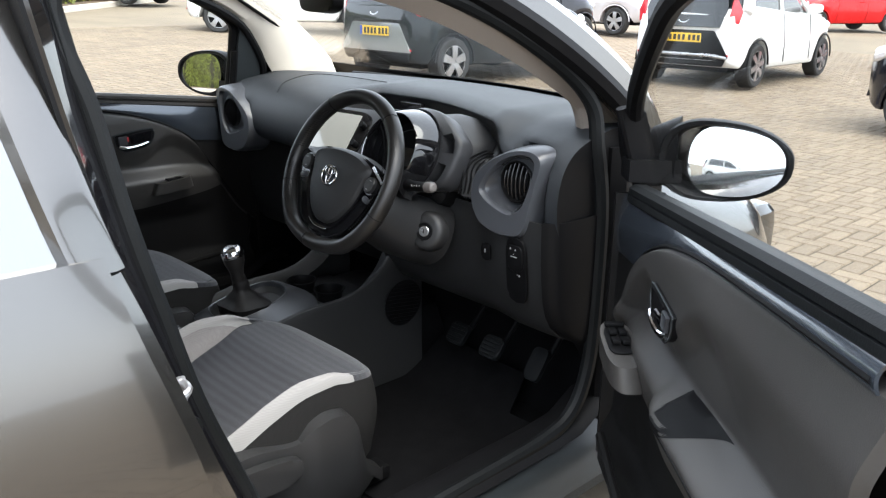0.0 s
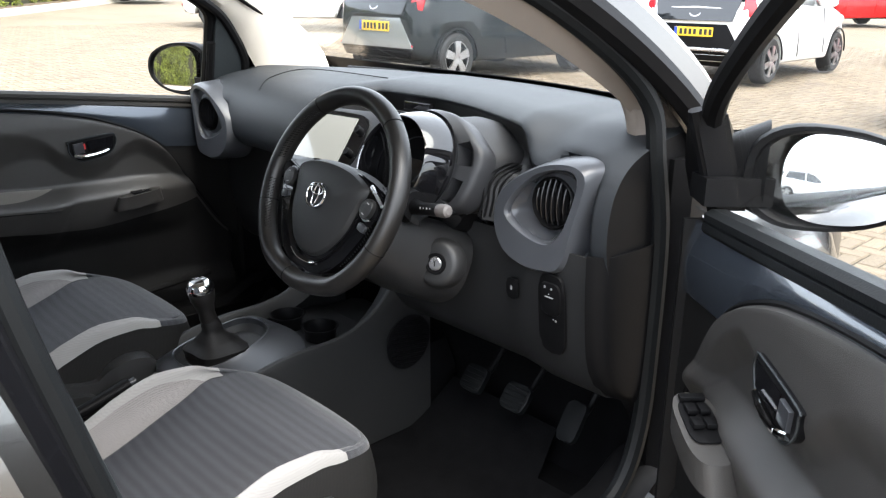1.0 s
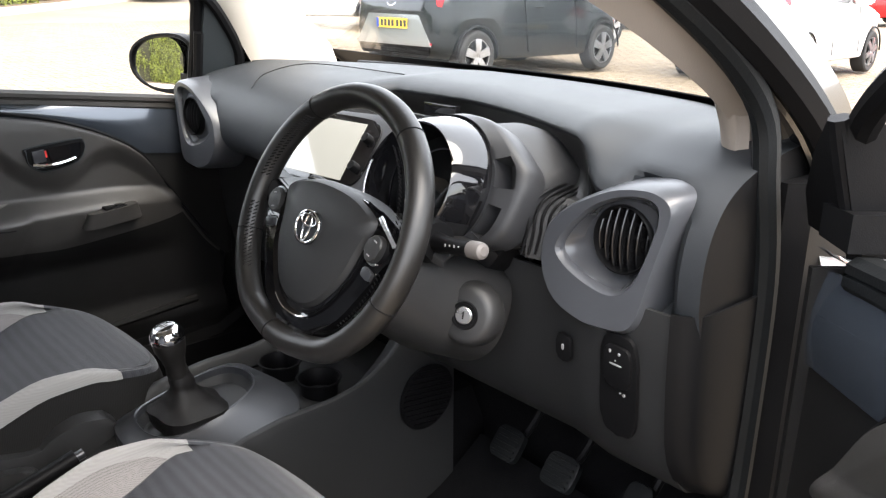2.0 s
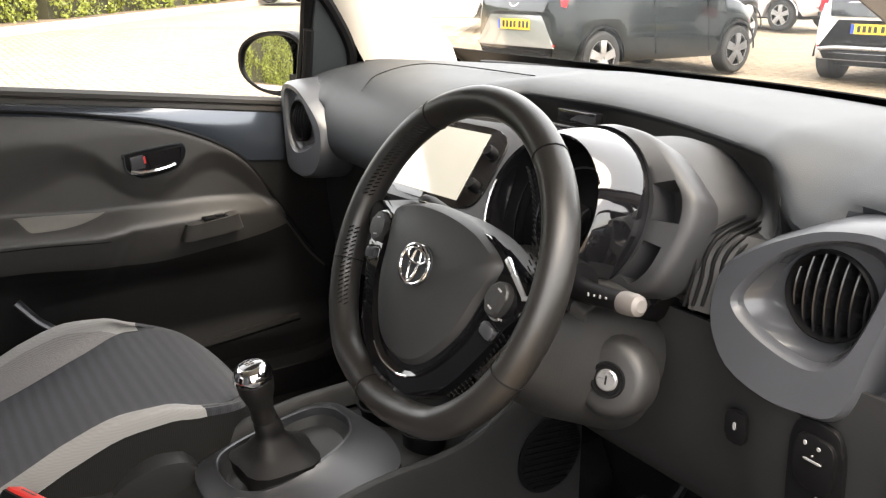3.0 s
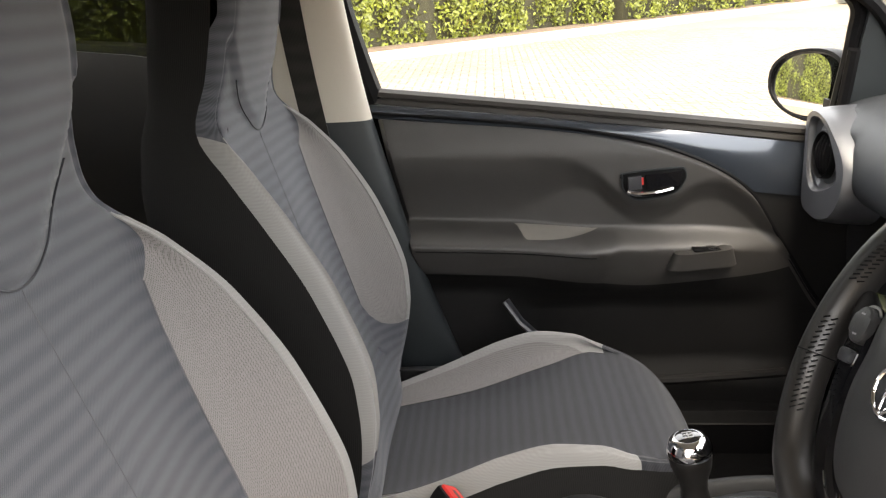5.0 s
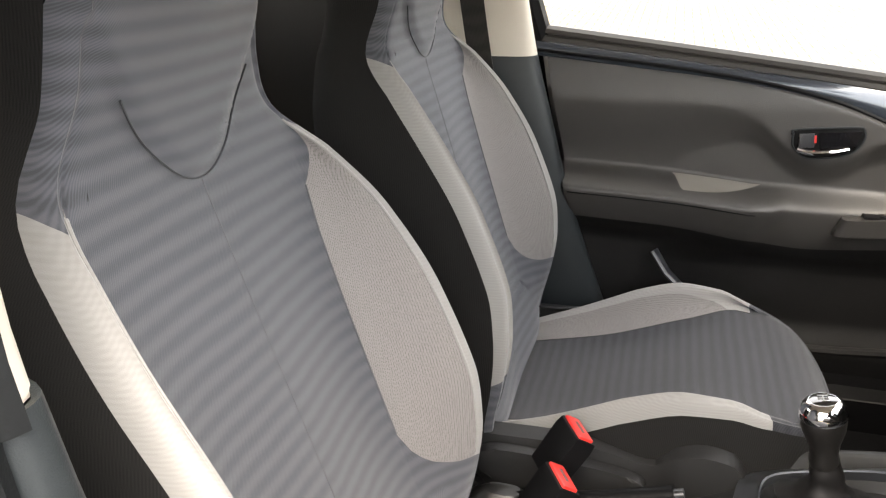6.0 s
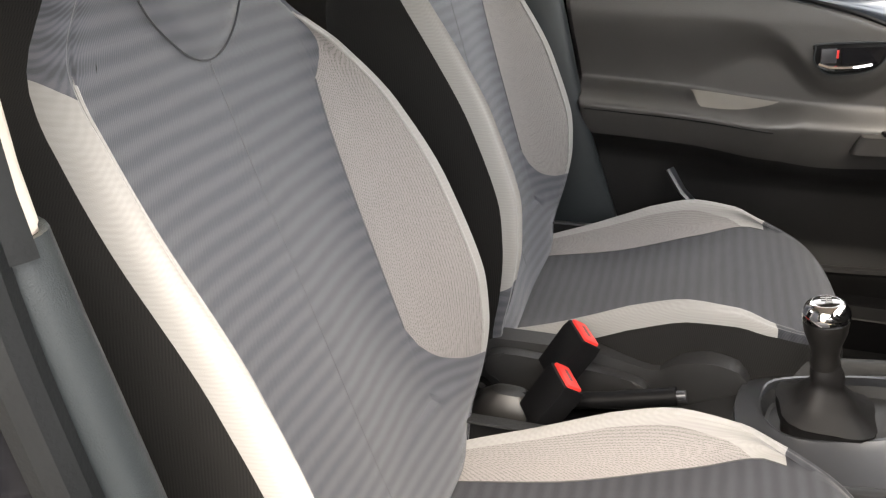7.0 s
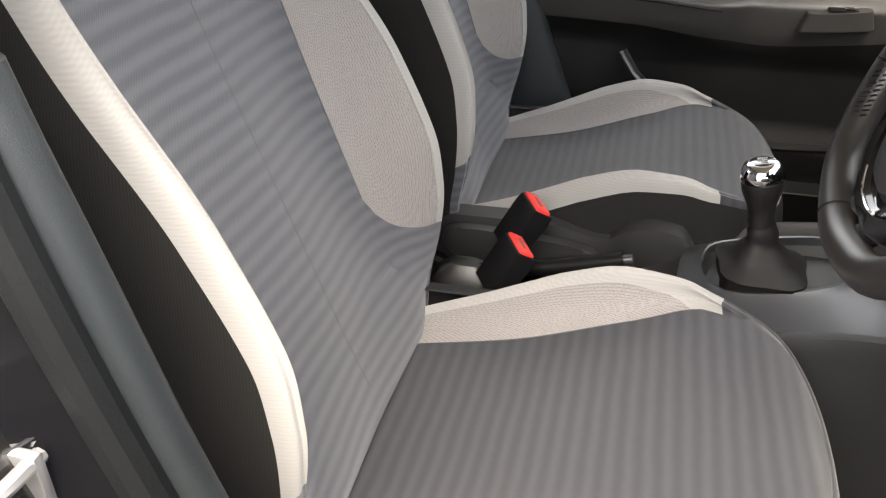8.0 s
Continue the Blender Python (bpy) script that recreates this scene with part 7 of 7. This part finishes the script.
def wheel_mesh_parts(parent, x, y, out, r, rim_mat, spokes, rim_scale=0.68):
    m = axes((x, y, r), (0, 1, 0), (0, 0, 1)) if out > 0 else axes((x, y, r), (0, -1, 0), (0, 0, 1))
    w = part("wheel", lathe([(r * 0.62, 0.075), (r * 0.70, 0.092), (r * 0.90, 0.095), (r * 0.97, 0.08), (r, 0.05), (r, -0.08), (r * 0.9, -0.1), (r * 0.5, -0.1)], 36, m), M_TYRE, parent, "black tyre")
    part("rim_dish", lathe([(r * 0.68, 0.078), (r * 0.66, 0.070), (r * 0.64, 0.02), (0, 0.02)], 36, m), M_BLACK, w)
    part("rim_ring", lathe([(r * 0.70, 0.072), (r * 0.70, 0.088), (r * 0.655, 0.086), (r * 0.64, 0.070)], 36, m), rim_mat, w)
    for k in range(spokes):
        a = 2 * math.pi * k / spokes + 0.3
        o, t = Vector((math.cos(a), math.sin(a), 0)), Vector((-math.sin(a), math.cos(a), 0))
        wd = r * (0.16 if spokes == 5 else 0.12)
        rows = [[o * (r * q) + t * (wd * s * (0.7 + 0.5 * q)) + Vector((0, 0, dz)) for s in (-1, -0.5, 0.5, 1)] for q, dz in ((0.10, 0.078), (0.35, 0.084), (0.665, 0.078))]
        bm = sheet(rows, 0.02)
        bm.transform(m)
        part("rim_spoke", bm, rim_mat, w)
    part("hub_cap", lathe([(0, 0.09), (r * 0.13, 0.088), (r * 0.15, 0.07)], 20, m), rim_mat, w)
    return w


def parked_car(label, body_paint, m, size=(1, 1, 1), rim=None, spokes=5, insert=None, blade=False, plate=True, doors=2):
    """A small hatchback that faces +y, its origin on the ground under its middle."""
    sx, sy, sz = size
    c = thing("parked_car", label, "car", m, group="parked cars")

    def S(x, y, z):
        return Vector((x * sx, y * sy, z * sz))
    R = 0.325
    prof_w = [(-1.73, 0.60), (-1.66, 0.70), (-1.45, 0.775), (-1.17, 0.80), (-0.4, 0.79), (0.4, 0.79), (1.17, 0.80), (1.45, 0.74), (1.62, 0.62), (1.74, 0.42)]
    belt = [(-1.73, 0.90), (-1.6, 0.98), (-1.2, 1.02), (-0.6, 0.985), (0.3, 0.93), (0.75, 0.93), (1.2, 0.86), (1.55, 0.74), (1.74, 0.60)]
    low = [(-1.73, 0.36), (-1.6, 0.27), (-1.0, 0.24), (1.0, 0.22), (1.55, 0.22), (1.74, 0.30)]
    ys_ = sorted(set([-1.73, -1.70, -1.66, -1.6] + [-1.55 + 0.06 * k for k in range(54)] + [1.66, 1.70, 1.74]))
    secs = []
    for y in ys_:
        W, zb, z0 = lerp(y, prof_w), lerp(y, belt), lerp(y, low)
        for wy in (-1.17, 1.17):
            if abs(y - wy) < R:
                z0 = max(z0, 0.285 + math.sqrt(R * R - (y - wy) ** 2))
        zm = max(z0 + 0.05, 0.55)
        z1 = max(zm + 0.04, 0.72)
        half = [(0, z0), (W * 0.6, z0), (W - 0.04, z0 + 0.004), (W - 0.012, z0 + 0.03), (W, zm), (W - 0.012, z1), (W - 0.045, max(z1 + 0.02, zb - 0.03)), (W - 0.09, max(z1 + 0.03, zb)), (W * 0.5, max(z1 + 0.04, zb + 0.025)), (0, max(z1 + 0.045, zb + 0.035))]
        secs.append([S(a, y, b) for a, b in half] + [S(-a, y, b) for a, b in half[-2:0:-1]])
    part("body", loft(secs), body_paint, c, "painted body shell", angle=45)
    # cabin: glass band and roof
    cab = []
    for t, yb, yf, w in ((0.0, -1.62, 0.86, 0.70), (0.25, -1.58, 0.62, 0.685), (0.6, -1.50, 0.28, 0.645), (0.9, -1.40, 0.0, 0.595), (1.0, -1.30, -0.12, 0.56)):
        z = 0.93 + 0.50 * t
        cab.append([S(a, b, z) for a, b in ((w, yb + 0.16), (w, yf - 0.30), (w * 0.86, yf - 0.06), (0, yf), (-w * 0.86, yf - 0.06), (-w, yf - 0.30), (-w, yb + 0.16), (-w * 0.88, yb + 0.02), (0, yb), (w * 0.88, yb + 0.02))])
    part("cabin_glass", loft(cab), M_CARGLASS, c, "dark window glass", angle=25)
    rows = []
    for i in range(9):
        y = -1.52 + 1.50 * i / 8
        z = 1.445 - 0.05 * step(-0.6, 0.0, y) - 0.03 * step(-1.0, -1.5, y)
        rows.append([S(0.60 * u, y, z - 0.045 * abs(u) ** 3) for u in [-1 + k / 4 for k in range(9)]])
    part("roof", sheet(rows, 0.03), body_paint, c, "painted roof")
    for s in (-1, 1):
        for pts2, r2 in ((((0.72, 0.60, 0.93), (0.68, 0.30, 1.14), (0.62, -0.02, 1.38), (0.60, -0.2, 1.42)), 0.028), (((0.705, -0.35, 0.96), (0.665, -0.38, 1.2), (0.61, -0.40, 1.41)), 0.03),
                         (((0.72, -1.50, 0.95), (0.70, -1.42, 1.08), (0.64, -1.34, 1.30), (0.60, -1.28, 1.41)), 0.075)):
            part("pillar", tube(crom([S(s * a, b, q) for a, b, q in pts2], 4), r2, 8), body_paint, c)
        # lamps, mirror, handle, door line
        part("tail_lamp", prism([(-0.05, -0.02), (0.10, -0.05), (0.13, 0.10), (0.05, 0.24), (-0.01, 0.24), (-0.02, 0.1)], S(s * 0.60, -1.665, 0.86), (s * 0.9, 0.5, 0) if s > 0 else (0.9, -0.5, 0), (0, 0.1, 1), 0.03, 0.008) if s > 0 else
             prism([(0.05, -0.02), (0.01, 0.1), (0.01, 0.24), (-0.05, 0.24), (-0.13, 0.10), (-0.10, -0.05)], S(-0.60, -1.665, 0.86), (0.9, -0.5, 0), (0, 0.1, 1), 0.03, 0.008), M_LAMP_RED, c, "red tail lamp")
        part("head_lamp", tube(crom([S(s * 0.46, 1.665, 0.66), S(s * 0.60, 1.60, 0.70), S(s * 0.68, 1.48, 0.745)], 4), 0.06, 10), M_LAMP_CLEAR, c, "clear head lamp")
        mir = part("door_mirror", loft([[S(s * x, 0.47 + a * k, 0.985 + b * k) for a, b in superellipse(0.06, 0.065, 2.6, 16)] for x, k in ((0.74, 0.4), (0.80, 1.0), (0.92, 0.95), (0.95, 0.6))]), body_paint, c, "painted door mirror")
        part("door_handle", tube([S(s * 0.795, -0.22, 0.80), S(s * 0.815, -0.15, 0.805), S(s * 0.795, -0.06, 0.805)], 0.014, 8), body_paint, c)
        for yy in ((0.58, -0.36) if doors == 2 else (0.58, -0.36, -1.0)):
            part("door_gap", tube([S(s * 0.752, yy, 0.93), S(s * 0.781, yy, 0.72), S(s * 0.795, yy + 0.02, 0.5), S(s * 0.785, yy + 0.06, 0.30)], 0.006, 6), M_BLACK, c)
        for yy in (-1.17, 1.17):
            part("arch_lip", tube([S(s * 0.797, yy + (R + 0.004) * math.cos(a), 0.285 + (R + 0.004) * math.sin(a)) for a in [math.pi * k / 18 for k in range(19)]], 0.012, 6), body_paint if rim is None else M_BLACK, c)
            wheel_mesh_parts(c, s * 0.705 * sx, yy * sy, s, 0.285 * sz, rim or M_ALLOY, spokes)
    part("underbody", box(0, 0, 0.33 * sz, 1.1 * sx, 3.0 * sy, 0.26 * sz, 0.03), M_BLACK, c)
    # tail: dark glass hatch, bumper insert, plate
    part("hatch_glass", prism([(-0.50, -0.14), (0.50, -0.14), (0.56, 0.10), (0.46, 0.50), (-0.46, 0.50), (-0.56, 0.10)], S(0, -1.715, 0.90), (1, 0, 0), (0, 0.30, 1), 0.02, 0.006), M_CARGLASS, c, "dark glass hatch")
    part("bumper_insert", prism([(-0.64, -0.17), (0.64, -0.17), (0.40, 0.20), (-0.40, 0.20)], S(0, -1.722, 0.57), (1, 0, 0), (0, 0.05, 1), 0.016, 0.005), insert or M_BLACK, c, "contrasting bumper insert")
    part("valance", prism([(-0.56, -0.10), (0.56, -0.10), (0.62, 0.02), (-0.62, 0.02)], S(0, -1.715, 0.39), (1, 0, 0), (0, -0.2, 1), 0.02, 0.005), M_BLACK, c, "black lower valance")
    if blade:
        part("bumper_blade", tube([S(-0.62, -1.735, 0.40), S(-0.4, -1.755, 0.425), S(0.4, -1.755, 0.425), S(0.62, -1.735, 0.40)], 0.024, 8), M_SILVER, c, "silver bumper blade")
    for s in (-1, 1):
        part("rear_reflector", box(s * 0.56 * sx, -1.735 * sy, 0.43 * sz, 0.16, 0.012, 0.022, 0.003), M_LAMP_RED, c, "red reflector")
    if plate:
        pl = part("number_plate", box(0, -1.748 * sy, 0.635 * sz, 0.52, 0.010, 0.111, 0.003), M_PLATE, c, "yellow number plate")
        part("plate_band", box(-0.238, -1.754 * sy, 0.635 * sz, 0.04, 0.002, 0.105), M_PLATE_BLUE, pl)
        for k in range(7):
            part("plate_bar", box(-0.165 + 0.062 * k + (0.02 if k > 3 else 0), -1.754 * sy, 0.635 * sz, 0.038, 0.003, 0.070), M_PLATE_BAR, pl)
    part("tail_emblem", tube([S(0.07 * math.cos(a), -1.738 + 0.02 * math.sin(a), 0.865 + 0.045 * math.sin(a)) for a in [2 * math.pi * k / 24 for k in range(24)]], 0.008, 6, closed=True), M_CHROME, c, "chrome oval emblem")
    part("model_badge", box(0.36 * sx, -1.735 * sy, 0.80 * sz, 0.16, 0.006, 0.022), M_CHROME, c)
    part("front_grille", prism([(-0.42, -0.14), (0.42, -0.14), (0.34, 0.08), (-0.34, 0.08)], S(0, 1.74, 0.44), (-1, 0, 0), (0, 0, 1), 0.012, 0.004), M_BLACK, c, "black front grille")
    return c


def spot(x, y, yaw):
    return pose(x, y, ground_z(x, y), 0, 0, yaw)


parked_car("dark grey hatchback with silver rear bumper insert", P_GREY, spot(-6.32, 7.17, 1.6), rim=M_ALLOY, spokes=5, insert=P_INSERT)
parked_car("white three-door hatchback with black bumper insert", P_WHITE, spot(-4.24, 10.55, 3.8), rim=M_ALLOY, spokes=6, insert=M_BLACK, blade=True)
parked_car("glossy black hatchback parked in the row", P_BLACK, spot(-8.35, 9.9, 0), (1.06, 1.08, 1.08), doors=3)
parked_car("pale silver car parked across the row", P_SILVER, spot(-10.8, 15.6, 90), (1.1, 1.2, 1.05), doors=3)
parked_car("red hatchback parked far off", P_RED, spot(-8.3, 24.0, 150), plate=False)
parked_car("red hatchback parked behind the black car", P_RED, spot(-1.7, 14.6, 92), doors=3)
parked_car("black hatchback parked ahead of the open door", P_BLACK, spot(0.50, 8.05, 88), (1.02, 1.05, 1.05), doors=3)
parked_car("white hatchback behind the dark grey car", P_WHITE, spot(-12.9, 8.7, -43), (1.08, 1.15, 1.05), doors=3)
parked_car("black estate car parked by the hedge", P_BLACK, spot(-22.6, 8.6, -58), (1.1, 1.25, 1.0), doors=3)
parked_car("white hatchback parked behind the open door", P_WHITE, spot(2.9, -12.2, -72), (1.08, 1.15, 1.08), doors=3)


# ---------------------------------------------------------------- block paving: herringbone pavers
def paver_mesh():
    bm = bmesh.new()
    w, l, h, e = 0.0925, 0.1925, 0.03, 0.007
    top = [bm.verts.new((a * (l / 2 - e), b * (w / 2 - e), 0)) for a, b in ((-1, -1), (1, -1), (1, 1), (-1, 1))]
    rim = [bm.verts.new((a * l / 2, b * w / 2, -e)) for a, b in ((-1, -1), (1, -1), (1, 1), (-1, 1))]
    foot = [bm.verts.new((a * l / 2, b * w / 2, -h)) for a, b in ((-1, -1), (1, -1), (1, 1), (-1, 1))]
    bm.faces.new(top)
    for i in range(4):
        j = (i + 1) % 4
        bm.faces.new((rim[i], rim[j], top[j], top[i]))
        bm.faces.new((foot[i], foot[j], rim[j], rim[i]))
    me = bpy.data.meshes.new("paver")
    bm.to_mesh(me)
    bm.free()
    me.materials.append(M_BRICK)
    return me


bed = sheet([[Vector((x, y, ground_z(x, y) - 0.008)) for x in (-14.9, -11, -8, -5, -2, 0, 3, 5.9)] for y in (-6.9, -4, 0, 5, 10, 16.9)])
ob = part("joint_bed", bed, M_BED, ground, "dark sandy joints between the pavers")
paver = paver_mesh()
pv = [v.co.copy() for v in paver.vertices]
pf = [tuple(p.vertices) for p in paver.polygons]
rng = random.Random(7)
near, rest = [], []
for i in range(-170, 170):
    for j in range(-85, 85):
        # herringbone of 2:1 blocks: steps along the two diagonals
        for k in range(2):
            cx = 0.1 * (i + 2 * j) + (0.0 if k == 0 else 0.15)
            cy = 0.1 * (i - 2 * j) - (0.0 if k == 0 else 0.05)
            x, y = cx * 1.0 - 3.0, cy * 1.0 + 6.0
            if not (-15 < x < 6.0 and -7 < y < 17):
                continue
            if -0.9 < x < 0.9 and -2 < y < 1.6:
                continue
            (near if (-0.75 < x < 1.0 and 2.6 < y < 5.8) else rest).append((x, y, 90 if k else 0))
near.sort(key=lambda q: (q[0] - 0.3) ** 2 + (q[1] - 3.6) ** 2)
rest += near[300:]
for x, y, a in near[:300]:
    ob = new("paver", paver)
    ob.parent = ground
    ob.matrix_world = pose(x, y, ground_z(x, y) + rng.uniform(-0.0015, 0.0015), rng.uniform(-0.5, 0.5), rng.uniform(-0.5, 0.5), a)
vs, fs = [], []
for x, y, a in rest:
    i = len(vs)
    c, s = (0, 1) if a else (1, 0)
    z = ground_z(x, y) + rng.uniform(-0.0015, 0.0015)
    vs += [(x + c * v.x - s * v.y, y + s * v.x + c * v.y, z + v.z) for v in pv]
    fs += [tuple(i + q for q in f) for f in pf]
me = bpy.data.meshes.new("pavers")
me.from_pydata(vs, [], fs)
me.materials.append(M_BRICKS)
ob = new("block_paving", me)
ob.parent = ground
tagged(ob, "herringbone clay block paving", kind="stuff")
